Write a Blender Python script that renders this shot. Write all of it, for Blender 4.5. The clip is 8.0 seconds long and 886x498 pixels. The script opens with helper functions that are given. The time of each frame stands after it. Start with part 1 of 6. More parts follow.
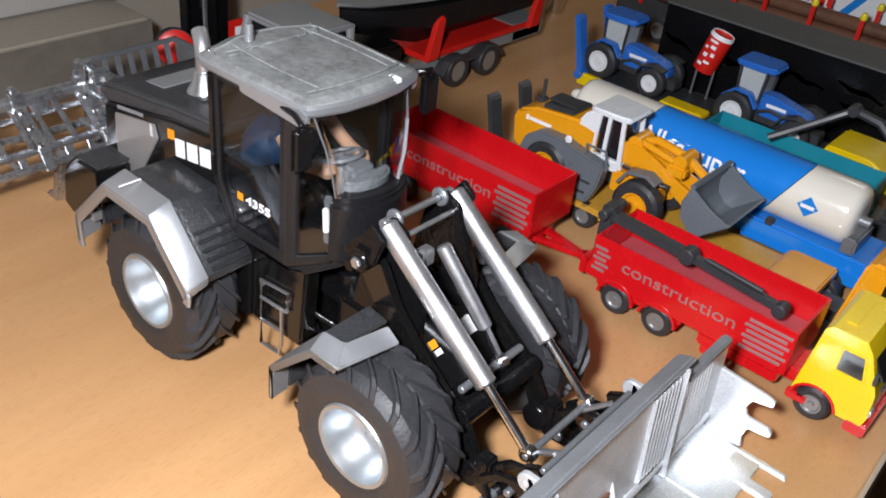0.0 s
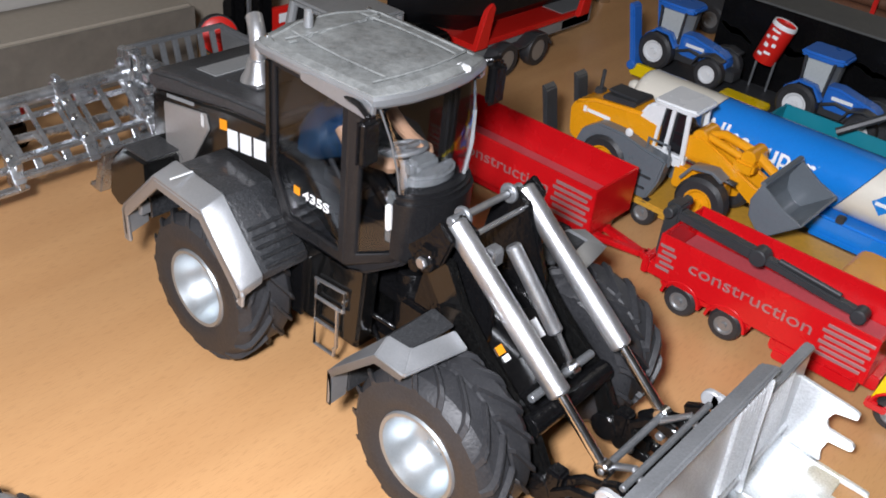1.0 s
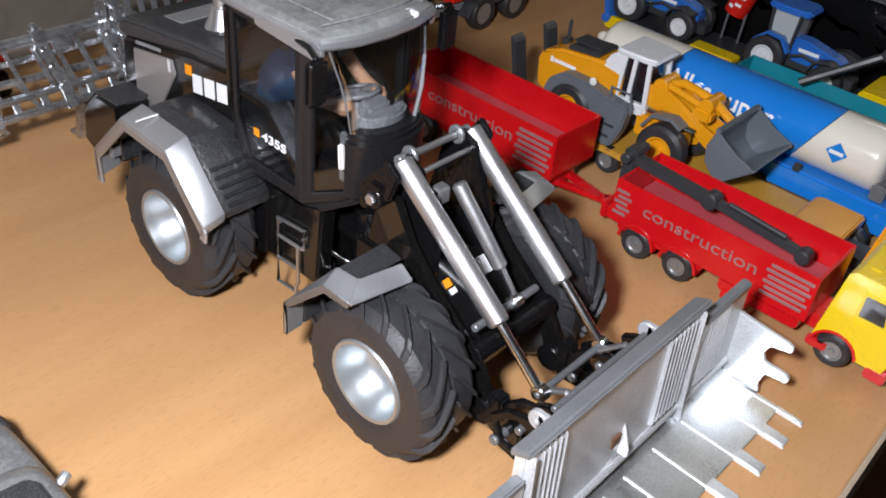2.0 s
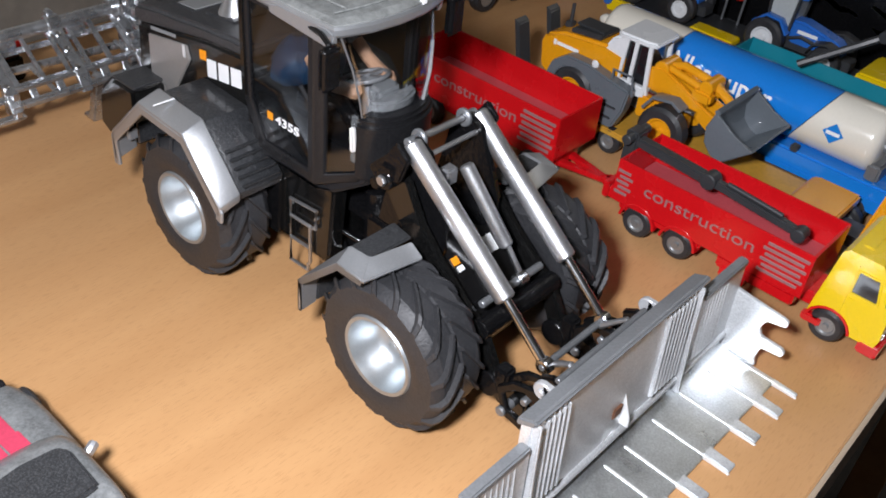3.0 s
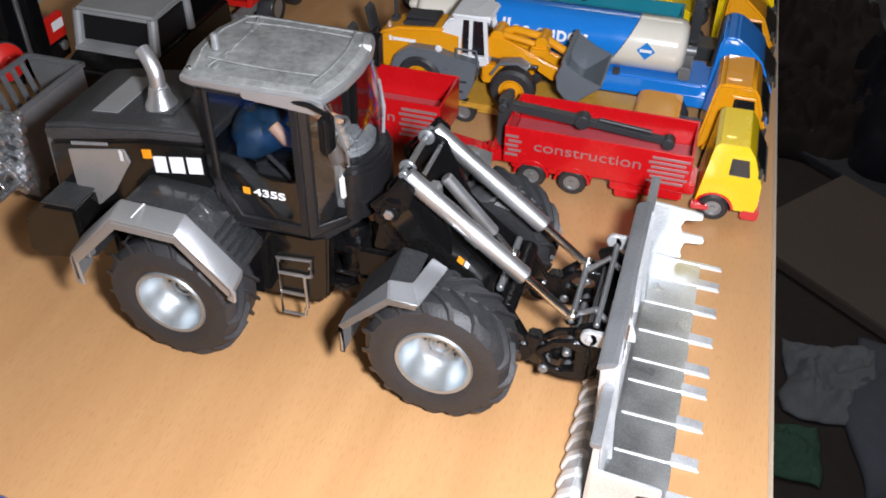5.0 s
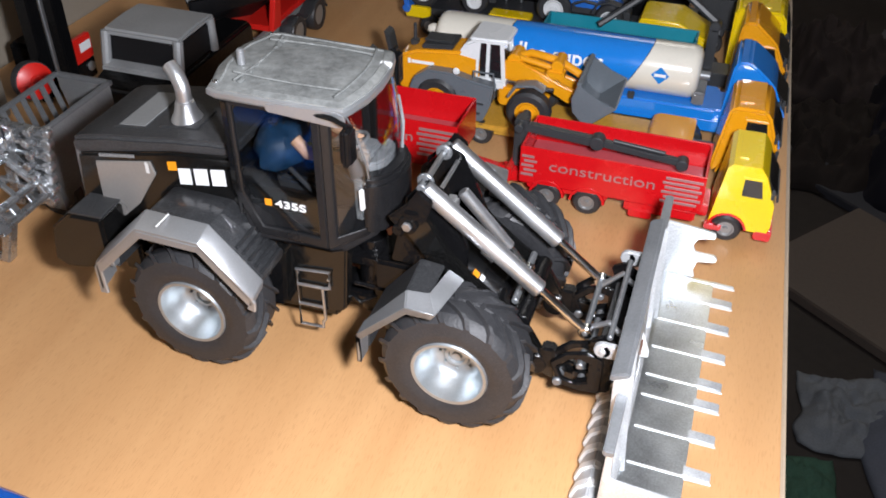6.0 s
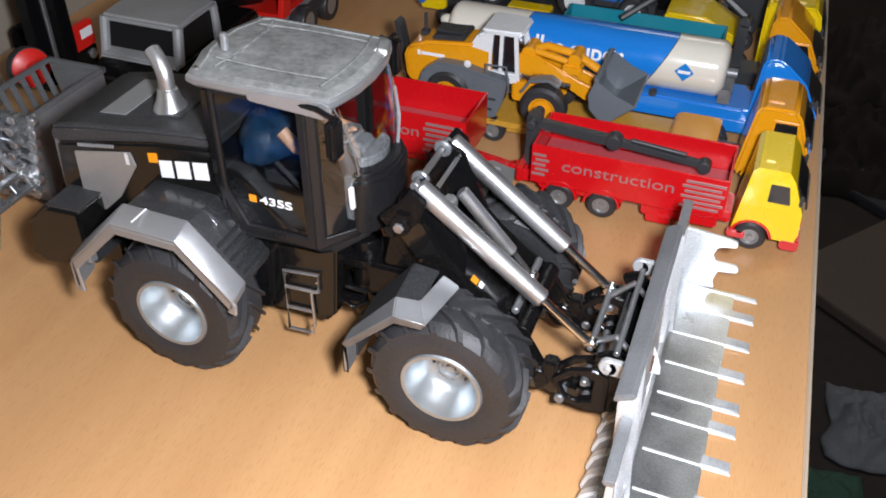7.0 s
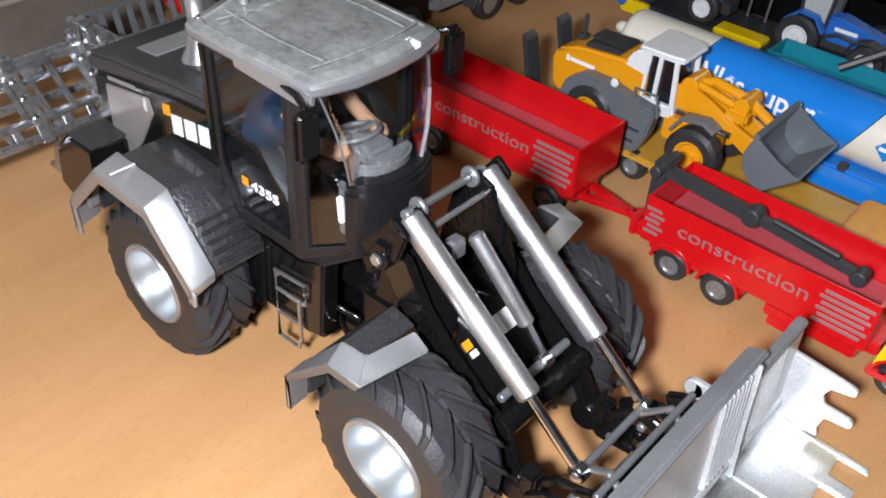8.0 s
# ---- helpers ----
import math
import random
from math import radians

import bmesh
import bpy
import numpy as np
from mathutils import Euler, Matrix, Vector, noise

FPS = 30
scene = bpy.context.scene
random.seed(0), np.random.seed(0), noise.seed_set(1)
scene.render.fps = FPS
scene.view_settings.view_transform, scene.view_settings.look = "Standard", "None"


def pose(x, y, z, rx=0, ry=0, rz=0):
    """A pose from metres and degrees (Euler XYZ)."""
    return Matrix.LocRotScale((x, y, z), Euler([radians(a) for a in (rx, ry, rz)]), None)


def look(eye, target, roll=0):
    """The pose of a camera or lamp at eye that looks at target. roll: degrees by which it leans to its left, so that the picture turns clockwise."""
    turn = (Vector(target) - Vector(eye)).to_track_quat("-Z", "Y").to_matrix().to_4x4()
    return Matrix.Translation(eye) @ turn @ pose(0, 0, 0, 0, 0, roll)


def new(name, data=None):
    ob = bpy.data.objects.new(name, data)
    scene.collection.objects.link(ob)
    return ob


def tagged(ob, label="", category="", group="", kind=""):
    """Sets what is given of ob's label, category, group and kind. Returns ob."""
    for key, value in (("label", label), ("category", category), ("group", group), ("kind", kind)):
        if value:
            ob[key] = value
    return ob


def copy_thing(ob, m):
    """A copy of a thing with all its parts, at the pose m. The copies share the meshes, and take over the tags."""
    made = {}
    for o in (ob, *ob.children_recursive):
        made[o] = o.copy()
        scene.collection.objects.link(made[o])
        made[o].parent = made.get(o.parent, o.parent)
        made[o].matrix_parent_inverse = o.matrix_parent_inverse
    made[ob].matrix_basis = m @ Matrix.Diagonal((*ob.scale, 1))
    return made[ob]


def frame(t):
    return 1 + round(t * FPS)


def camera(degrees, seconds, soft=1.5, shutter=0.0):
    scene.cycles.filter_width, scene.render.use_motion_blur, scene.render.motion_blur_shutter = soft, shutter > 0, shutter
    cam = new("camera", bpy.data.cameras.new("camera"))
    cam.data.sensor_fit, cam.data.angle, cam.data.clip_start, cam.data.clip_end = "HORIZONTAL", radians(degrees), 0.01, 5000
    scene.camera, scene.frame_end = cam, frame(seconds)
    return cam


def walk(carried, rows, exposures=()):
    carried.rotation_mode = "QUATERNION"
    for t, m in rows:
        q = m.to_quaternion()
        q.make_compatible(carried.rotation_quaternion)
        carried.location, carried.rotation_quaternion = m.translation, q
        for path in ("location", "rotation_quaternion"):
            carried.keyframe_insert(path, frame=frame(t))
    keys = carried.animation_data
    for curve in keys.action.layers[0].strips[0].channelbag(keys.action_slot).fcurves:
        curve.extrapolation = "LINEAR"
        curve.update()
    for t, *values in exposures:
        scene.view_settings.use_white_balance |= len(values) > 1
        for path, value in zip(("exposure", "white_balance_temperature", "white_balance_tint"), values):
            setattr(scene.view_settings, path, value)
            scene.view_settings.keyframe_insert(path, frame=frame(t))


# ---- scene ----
cam = camera(51.40, 8.0, soft=1.8)
PATH = [
    (0, (0.17594, -0.17572, 0.21666), (0.02407, 0.02457, 0.05290), 6.85),
    (0.5, (0.16329, -0.17658, 0.22054), (0.00878, 0.02225, 0.05748), 6.42),
    (1, (0.15796, -0.17296, 0.20918), (0.00154, 0.02102, 0.04212), 6.52),
    (1.5, (0.16781, -0.17121, 0.20938), (0.01351, 0.01894, 0.03607), 6.84),
    (2.8, (0.18846, -0.18014, 0.21871), (0.03755, 0.00656, 0.03597), 6.24),
    (3, (0.18388, -0.18121, 0.21858), (0.03440, 0.00393, 0.03588), 6.49),
    (3.5, (0.15854, -0.16536, 0.21174), (0.01163, 0.02197, 0.02919), 7.46),
    (3.7, (0.15785, -0.16508, 0.21971), (0.00705, 0.01477, 0.03513), 6.20),
    (4, (0.13614, -0.18969, 0.22859), (-0.00239, -0.00022, 0.04175), 5.81),
    (4.2, (0.12977, -0.20396, 0.22795), (0.01282, -0.00384, 0.04020), 2.44),
    (4.5, (0.12307, -0.21819, 0.23471), (0.03488, -0.00814, 0.03951), 0.51),
    (5, (0.11313, -0.24152, 0.24884), (0.04586, -0.01911, 0.05908), 0.65),
    (5.2, (0.11510, -0.25076, 0.25034), (0.04382, -0.02002, 0.05874), 0.65),
    (6.3, (0.11470, -0.24951, 0.24360), (0.03964, -0.01948, 0.05973), 0.62),
    (6.5, (0.11444, -0.24717, 0.24020), (0.03980, -0.02086, 0.05795), 0.55),
    (7, (0.11882, -0.22834, 0.23500), (0.03658, -0.00460, 0.05285), 0.53),
    (7.5, (0.13111, -0.18960, 0.22851), (0.01446, 0.01487, 0.04254), 2.79),
    (8, (0.15220, -0.14386, 0.21438), (0.00250, 0.03603, 0.02667), 3.42),
]
walk(cam, [(t, look(eye, target, roll)) for t, eye, target, roll in PATH], exposures=[(0, 0.25), (0.5, 0.37), (1.0, 0.22), (1.5, 0.1), (3.0, -0.05), (3.5, 0.08), (4.0, -0.05), (4.5, 0.0), (5.0, 0.2), (6.5, 0.32), (7.0, 0.15), (7.5, 0.15), (8.0, 0.29)])

# ---- world light, the phone's lamp and an added fill lamp ----
world = bpy.data.worlds.new("room")
scene.world = world
world.use_nodes = True
world.node_tree.nodes["Background"].inputs[0].default_value = (0.80, 0.86, 1.0, 1)
world.node_tree.nodes["Background"].inputs[1].default_value = 0.10

flash = new("phone_lamp", bpy.data.lights.new("phone_lamp", "POINT"))
flash.data.energy = 7.6
flash.data.color = (0.96, 0.975, 1.06)
flash.data.shadow_soft_size = 0.015
flash.location = (0.146, -0.209, 0.244)

# Unseen fill lamp, added; it also makes the bucket floor's bright sheen.
fill_lamp = new("fill_lamp", bpy.data.lights.new("fill_lamp", "AREA"))
fill_lamp.data.shape, fill_lamp.data.size, fill_lamp.data.energy = "DISK", 1.2, 7.5
fill_lamp.data.color = (1.0, 0.95, 0.88)
fill_lamp.location = (0.02, 2.25, 1.60)


# ---- materials ----
def material(name, color, rough=0.5, metal=0.0, vary=0.12, grain=900.0, bump=0.15, blotch=60.0, coat=0.0, dust=0.0, dust_color=(0.30, 0.30, 0.29), spec=0.5):
    """A surface with fine grain, broad blotches and, where wanted, a film of dust in specks."""
    m = bpy.data.materials.new(name)
    m.use_nodes = True
    nt = m.node_tree
    b = nt.nodes["Principled BSDF"]
    tc = nt.nodes.new("ShaderNodeTexCoord")
    fine = nt.nodes.new("ShaderNodeTexNoise")
    fine.inputs["Scale"].default_value, fine.inputs["Detail"].default_value = grain, 3
    broad = nt.nodes.new("ShaderNodeTexNoise")
    broad.inputs["Scale"].default_value, broad.inputs["Detail"].default_value = blotch, 4
    for n in (fine, broad):
        nt.links.new(tc.outputs["Object"], n.inputs["Vector"])
    mix = nt.nodes.new("ShaderNodeMath")
    mix.operation = "ADD"
    nt.links.new(fine.outputs[0], mix.inputs[0])
    nt.links.new(broad.outputs[0], mix.inputs[1])
    ramp = nt.nodes.new("ShaderNodeMapRange")
    ramp.inputs[1].default_value, ramp.inputs[2].default_value = 0.6, 1.4
    ramp.inputs[3].default_value, ramp.inputs[4].default_value = 1 - vary, 1 + vary
    nt.links.new(mix.outputs[0], ramp.inputs[0])
    tint = nt.nodes.new("ShaderNodeVectorMath")
    tint.operation = "SCALE"
    tint.inputs[0].default_value = color
    nt.links.new(ramp.outputs[0], tint.inputs["Scale"])
    out = tint.outputs[0]
    rr = nt.nodes.new("ShaderNodeMapRange")
    rr.inputs[1].default_value, rr.inputs[2].default_value = 0.3, 0.7
    rr.inputs[3].default_value, rr.inputs[4].default_value = max(0.02, rough - 0.07), min(1, rough + 0.09)
    nt.links.new(broad.outputs[0], rr.inputs[0])
    if dust > 0:
        speck = nt.nodes.new("ShaderNodeTexNoise")
        speck.inputs["Scale"].default_value, speck.inputs["Detail"].default_value = 1900, 2
        nt.links.new(tc.outputs["Object"], speck.inputs["Vector"])
        sm = nt.nodes.new("ShaderNodeMapRange")
        sm.inputs[1].default_value, sm.inputs[2].default_value = 0.46, 0.66
        sm.inputs[4].default_value = dust
        nt.links.new(speck.outputs[0], sm.inputs[0])
        over = nt.nodes.new("ShaderNodeMix")
        over.data_type = "RGBA"
        over.inputs[7].default_value = (*dust_color, 1)
        nt.links.new(sm.outputs[0], over.inputs[0])
        nt.links.new(out, over.inputs[6])
        out = over.outputs[2]
    nt.links.new(out, b.inputs["Base Color"])
    nt.links.new(rr.outputs[0], b.inputs["Roughness"])
    b.inputs["Metallic"].default_value = metal
    b.inputs["Specular IOR Level"].default_value = spec
    b.inputs["Coat Weight"].default_value = coat
    b.inputs["Coat Roughness"].default_value = 0.06
    if bump > 0:
        bn = nt.nodes.new("ShaderNodeBump")
        bn.inputs["Strength"].default_value, bn.inputs["Distance"].default_value = bump, 0.0004
        nt.links.new(fine.outputs[0], bn.inputs["Height"])
        nt.links.new(bn.outputs[0], b.inputs["Normal"])
    return m


def beech():
    """Beech-effect table top: warm base, faint bands and short dark flecks along y."""
    m = bpy.data.materials.new("beech")
    m.use_nodes = True
    nt = m.node_tree
    b = nt.nodes["Principled BSDF"]
    tc = nt.nodes.new("ShaderNodeTexCoord")

    def noise_at(sx, sy, scale, detail):
        mp = nt.nodes.new("ShaderNodeMapping")
        mp.inputs["Scale"].default_value = (sx, sy, 1)
        n = nt.nodes.new("ShaderNodeTexNoise")
        n.inputs["Scale"].default_value, n.inputs["Detail"].default_value = scale, detail
        nt.links.new(tc.outputs["Object"], mp.inputs[0])
        nt.links.new(mp.outputs[0], n.inputs["Vector"])
        return n.outputs[0]

    bands = noise_at(1, 0.08, 70, 4)
    fleck = noise_at(1, 0.13, 1700, 1)
    cloud = noise_at(1, 0.6, 14, 3)
    ramp = nt.nodes.new("ShaderNodeValToRGB")
    ramp.color_ramp.elements[0].position, ramp.color_ramp.elements[0].color = 0.3, (0.500, 0.270, 0.116, 1)
    ramp.color_ramp.elements[1].position, ramp.color_ramp.elements[1].color = 0.7, (0.562, 0.316, 0.141, 1)
    nt.links.new(bands, ramp.inputs[0])
    fm = nt.nodes.new("ShaderNodeMapRange")
    fm.inputs[1].default_value, fm.inputs[2].default_value = 0.54, 0.70
    fm.inputs[4].default_value = 0.26
    nt.links.new(fleck, fm.inputs[0])
    over = nt.nodes.new("ShaderNodeMix")
    over.data_type = "RGBA"
    over.inputs[7].default_value = (0.33, 0.165, 0.065, 1)
    nt.links.new(fm.outputs[0], over.inputs[0])
    nt.links.new(ramp.outputs[0], over.inputs[6])
    cm = nt.nodes.new("ShaderNodeMapRange")
    cm.inputs[1].default_value, cm.inputs[2].default_value = 0.3, 0.7
    cm.inputs[3].default_value, cm.inputs[4].default_value = 0.92, 1.06
    nt.links.new(cloud, cm.inputs[0])
    sc = nt.nodes.new("ShaderNodeVectorMath")
    sc.operation = "SCALE"
    nt.links.new(over.outputs[2], sc.inputs[0])
    nt.links.new(cm.outputs[0], sc.inputs["Scale"])
    nt.links.new(sc.outputs[0], b.inputs["Base Color"])
    rr = nt.nodes.new("ShaderNodeMapRange")
    rr.inputs[3].default_value, rr.inputs[4].default_value = 0.30, 0.44
    nt.links.new(cloud, rr.inputs[0])
    nt.links.new(rr.outputs[0], b.inputs["Roughness"])
    b.inputs["Specular IOR Level"].default_value = 0.35
    bn = nt.nodes.new("ShaderNodeBump")
    bn.inputs["Strength"].default_value, bn.inputs["Distance"].default_value = 0.12, 0.0003
    bn.invert = True
    nt.links.new(fleck, bn.inputs["Height"])
    nt.links.new(bn.outputs[0], b.inputs["Normal"])
    return m


def glass(name, color=(1, 1, 1), rough=0.03, clear=0.85, low=0.025, high=0.22):
    """Thin toy glazing: mostly clear plastic with a glossy face."""
    m = bpy.data.materials.new(name)
    m.use_nodes = True
    nt = m.node_tree
    nt.nodes.remove(nt.nodes["Principled BSDF"])
    tr, gl, mx, fr = (nt.nodes.new("ShaderNode" + k) for k in ("BsdfTransparent", "BsdfGlossy", "MixShader", "LayerWeight"))
    tr.inputs[0].default_value = (*[c * clear for c in color], 1)
    gl.inputs["Roughness"].default_value = rough
    gl.inputs[0].default_value = (0.95, 0.97, 1.0, 1)
    fr.inputs[0].default_value = 0.12
    rise = nt.nodes.new("ShaderNodeMapRange")
    rise.inputs[3].default_value, rise.inputs[4].default_value = low, high
    nt.links.new(fr.outputs[1], rise.inputs[0])
    nt.links.new(rise.outputs[0], mx.inputs[0])
    nt.links.new(tr.outputs[0], mx.inputs[1])
    nt.links.new(gl.outputs[0], mx.inputs[2])
    nt.links.new(mx.outputs[0], nt.nodes["Material Output"].inputs[0])
    return m


BEECH = beech()
EDGE = material("edge_band", (0.42, 0.33, 0.24), 0.4, vary=0.1, grain=500, bump=0.1)
TYRE = material("tyre_rubber", (0.024, 0.0245, 0.027), 0.46, vary=0.3, grain=1200, bump=0.3, dust=0.12, dust_color=(0.11, 0.11, 0.11))
BLACK = material("black_gloss_plastic", (0.004, 0.004, 0.004), 0.11, vary=0.2, grain=600, bump=0.12, coat=0.3, dust=0.02, spec=0.45)
BLACKM = material("black_satin_plastic", (0.004, 0.004, 0.0045), 0.15, vary=0.25, grain=620, bump=0.60, dust=0.03, dust_color=(0.13, 0.13, 0.13), spec=0.26)
CABBLACK = material("black_cab_plastic", (0.009, 0.009, 0.010), 0.32, vary=0.2, bump=0.2, dust=0.05, dust_color=(0.12, 0.12, 0.12), spec=0.35)
BOOM = material("polished_black_plastic", (0.004, 0.004, 0.0045), 0.09, vary=0.2, grain=500, bump=0.06, coat=0.6, dust=0.015)
DUSTY = material("dusty_dark_plastic", (0.026, 0.027, 0.029), 0.42, vary=0.25, grain=1100, bump=0.5, dust=0.26, dust_color=(0.14, 0.145, 0.15))
GUARD = material("glossy_worn_plastic", (0.020, 0.021, 0.023), 0.30, vary=0.3, grain=750, bump=0.6, coat=0.5, dust=0.22, dust_color=(0.13, 0.135, 0.14))
GREYPL = material("flecked_grey_plastic", (0.30, 0.31, 0.32), 0.36, metal=0.35, vary=0.2, grain=1500, bump=0.3, dust=0.45, dust_color=(0.44, 0.45, 0.44))
SILVER = material("silver_paint", (0.43, 0.445, 0.46), 0.35, metal=0.74, vary=0.06, grain=1600, bump=0.1, dust=0.12, dust_color=(0.62, 0.62, 0.62))
CHROME = material("bright_metal", (0.66, 0.67, 0.69), 0.20, metal=1.0, vary=0.05, grain=1500, bump=0.05)
STEEL = material("cylinder_metal", (0.60, 0.61, 0.625), 0.37, metal=0.92, vary=0.14, grain=1900, bump=0.22)
ROOFTOP = material("mottled_roof", (0.215, 0.225, 0.22), 0.42, metal=0.2, vary=0.45, grain=420, bump=0.3, blotch=110, dust=0.35, dust_color=(0.33, 0.34, 0.33))
RIM = material("rim_silver", (0.43, 0.465, 0.485), 0.40, metal=0.78, vary=0.08, grain=1300, bump=0.08)
DULLMETAL = material("dull_grey_metal", (0.20, 0.21, 0.22), 0.38, metal=0.55, vary=0.2, grain=1400, bump=0.3, dust=0.25, dust_color=(0.33, 0.335, 0.34))
BUCKET = material("bucket_silver", (0.64, 0.66, 0.675), 0.38, metal=0.48, vary=0.28, grain=1500, bump=0.10, blotch=70)
# Copy of BUCKET with the floor's dimmer light put into the metal.
BUCKETFLOOR = material("dim_bucket_floor", (0.58, 0.61, 0.625), 0.33, metal=0.88, vary=0.30, grain=1500, bump=0.10, blotch=90)
RAIL = material("rail_grey", (0.22, 0.23, 0.24), 0.42, metal=0.35, vary=0.2, grain=1300, bump=0.3)
HEEL = material("cast_grey_metal", (0.46, 0.47, 0.48), 0.42, metal=0.25, vary=0.1, grain=1200, bump=0.1)
TINE = material("polished_tine", (0.80, 0.81, 0.81), 0.30, metal=0.3, vary=0.05, grain=1500, bump=0.03)
PANEL = material("silver_side_panel", (0.36, 0.345, 0.33), 0.30, metal=0.5, vary=0.07, bump=0.05)
RED = material("red_enamel", (0.57, 0.006, 0.010), 0.24, vary=0.08, bump=0.03, coat=0.4)
REDDUST = material("red_enamel_dusty", (0.46, 0.07, 0.085), 0.40, vary=0.12, bump=0.1, dust=0.2, dust_color=(0.5, 0.2, 0.2))
BRIGHTRED = material("bright_red_plastic", (0.62, 0.015, 0.010), 0.35, vary=0.06, bump=0.04)
YELLOW = material("yellow_enamel", (0.80, 0.57, 0.004), 0.26, vary=0.05, bump=0.03, coat=0.3)
ORANGE = material("orange_yellow_enamel", (0.74, 0.31, 0.008), 0.24, vary=0.06, bump=0.04, coat=0.5)
DECK = material("worn_ochre_deck", (0.58, 0.31, 0.04), 0.35, vary=0.15, grain=500, bump=0.1, coat=0.2)
BLUE = material("blue_enamel", (0.010, 0.20, 0.66), 0.18, vary=0.05, bump=0.02, coat=0.8)
TRACTORBLUE = material("tractor_blue", (0.022, 0.14, 0.52), 0.30, vary=0.07, bump=0.04, coat=0.3)
TEAL = material("teal_plastic", (0.005, 0.21, 0.28), 0.35, vary=0.06, bump=0.03)
WHITE = material("white_enamel", (0.72, 0.74, 0.75), 0.25, vary=0.04, bump=0.02, coat=0.6)
CREAM = material("cream_white_tank", (0.72, 0.69, 0.60), 0.20, vary=0.03, bump=0.02, coat=0.8)
GREYMET = material("slate_grey_plastic", (0.12, 0.138, 0.155), 0.32, vary=0.08, bump=0.04, coat=0.2)
DARKGREY = material("dark_grey_plastic", (0.035, 0.037, 0.040), 0.42, vary=0.15, bump=0.08)
ROOFGREY = material("grey_painted_roof", (0.20, 0.205, 0.205), 0.42, vary=0.12, grain=900, bump=0.1, dust=0.2, dust_color=(0.3, 0.3, 0.3))
LETTER = material("white_print", (0.82, 0.83, 0.84), 0.4, vary=0.02, bump=0)
LETTERGREY = material("silver_print", (0.46, 0.29, 0.29), 0.35, metal=0.5, vary=0.1, grain=2000, bump=0)
ORANGEPRINT = material("orange_print", (0.85, 0.30, 0.01), 0.4, vary=0.03, bump=0)
BLUEPRINT = material("blue_print", (0.01, 0.20, 0.60), 0.3, vary=0.03, bump=0)
YELLOWPRINT = material("yellow_print", (0.80, 0.66, 0.02), 0.35, vary=0.05, bump=0)
WALLPAINT = material("beige_wall", (0.29, 0.255, 0.205), 0.75, vary=0.06, grain=300, bump=0.15, blotch=9)
BOARD = material("pale_grey_board", (0.33, 0.315, 0.29), 0.6, vary=0.05, grain=300, bump=0.1, blotch=12)
FLOORMAT = material("brown_floor", (0.036, 0.028, 0.026), 0.6, vary=0.2, grain=60, bump=0.2, blotch=6)
WOODBROWN = material("log_brown", (0.13, 0.055, 0.028), 0.7, vary=0.3, grain=500, bump=0.4)
SKIN = material("doll_beige", (0.62, 0.36, 0.22), 0.5, vary=0.04, bump=0)
GLASS = glass("clear_glazing", (0.92, 0.93, 0.95), 0.04, 0.92, 0.07, 0.6)
TINTED = glass("smoked_glazing", (0.78, 0.80, 0.82), 0.03, 0.86, 0.035, 0.28)
HULL = material("matt_black_hull", (0.007, 0.007, 0.008), 0.5, vary=0.2, bump=0.1, spec=0.2)
BOXROOF = material("dusty_dark_roof", (0.085, 0.088, 0.085), 0.6, vary=0.15, grain=600, bump=0.1)
HUB = material("dull_hub_grey", (0.30, 0.31, 0.315), 0.36, metal=0.6, vary=0.1, bump=0.05)
DARKGLASS = material("dark_window", (0.012, 0.012, 0.014), 0.10, vary=0.2, bump=0, coat=0.5)


# ---- building helpers ----
def link_mesh(name, bm, mat, smooth=35):
    me = bpy.data.meshes.new(name)
    bmesh.ops.recalc_face_normals(bm, faces=bm.faces)
    bm.to_mesh(me)
    bm.free()
    for p in me.polygons:
        p.use_smooth = True
    me.set_sharp_from_angle(angle=radians(smooth))
    me.materials.append(mat)
    return new(name, me)


def part(name, bm, mat, parent, label="", smooth=35):
    """One mesh object under a thing or under a part, built in the thing's own frame."""
    ob = link_mesh(name, bm, mat, smooth)
    ob.parent = parent
    if label:
        tagged(ob, label)
    return ob


def thing(name, label, category, x=0.0, y=0.0, z=0.0, turn=0.0, group=""):
    ob = new(name)
    ob.empty_display_size = 0.01
    ob.matrix_basis = pose(x, y, z, 0, 0, turn)
    return tagged(ob, label, category, group)


def join(*bms):
    out = bmesh.new()
    for b in bms:
        me = bpy.data.meshes.new("tmp")
        b.to_mesh(me)
        b.free()
        out.from_mesh(me)
        bpy.data.meshes.remove(me)
    return out


def bevelled(bm, r, segs=2, angle=30):
    if r > 0:
        edges = [e for e in bm.edges if len(e.link_faces) == 2 and e.calc_face_angle(0) > radians(angle)]
        bmesh.ops.bevel(bm, geom=edges, offset=r, segments=segs, affect="EDGES", clamp_overlap=True)
    return bm


def box(x0, x1, y0, y1, z0, z1, r=0.0005, m=None, segs=2):
    bm = bmesh.new()
    bmesh.ops.create_cube(bm, size=1)
    for v in bm.verts:
        v.co = Vector(((x0 + x1) / 2 + v.co.x * (x1 - x0), (y0 + y1) / 2 + v.co.y * (y1 - y0), (z0 + z1) / 2 + v.co.z * (z1 - z0)))
    bevelled(bm, r, segs)
    if m is not None:
        bm.transform(m)
    return bm


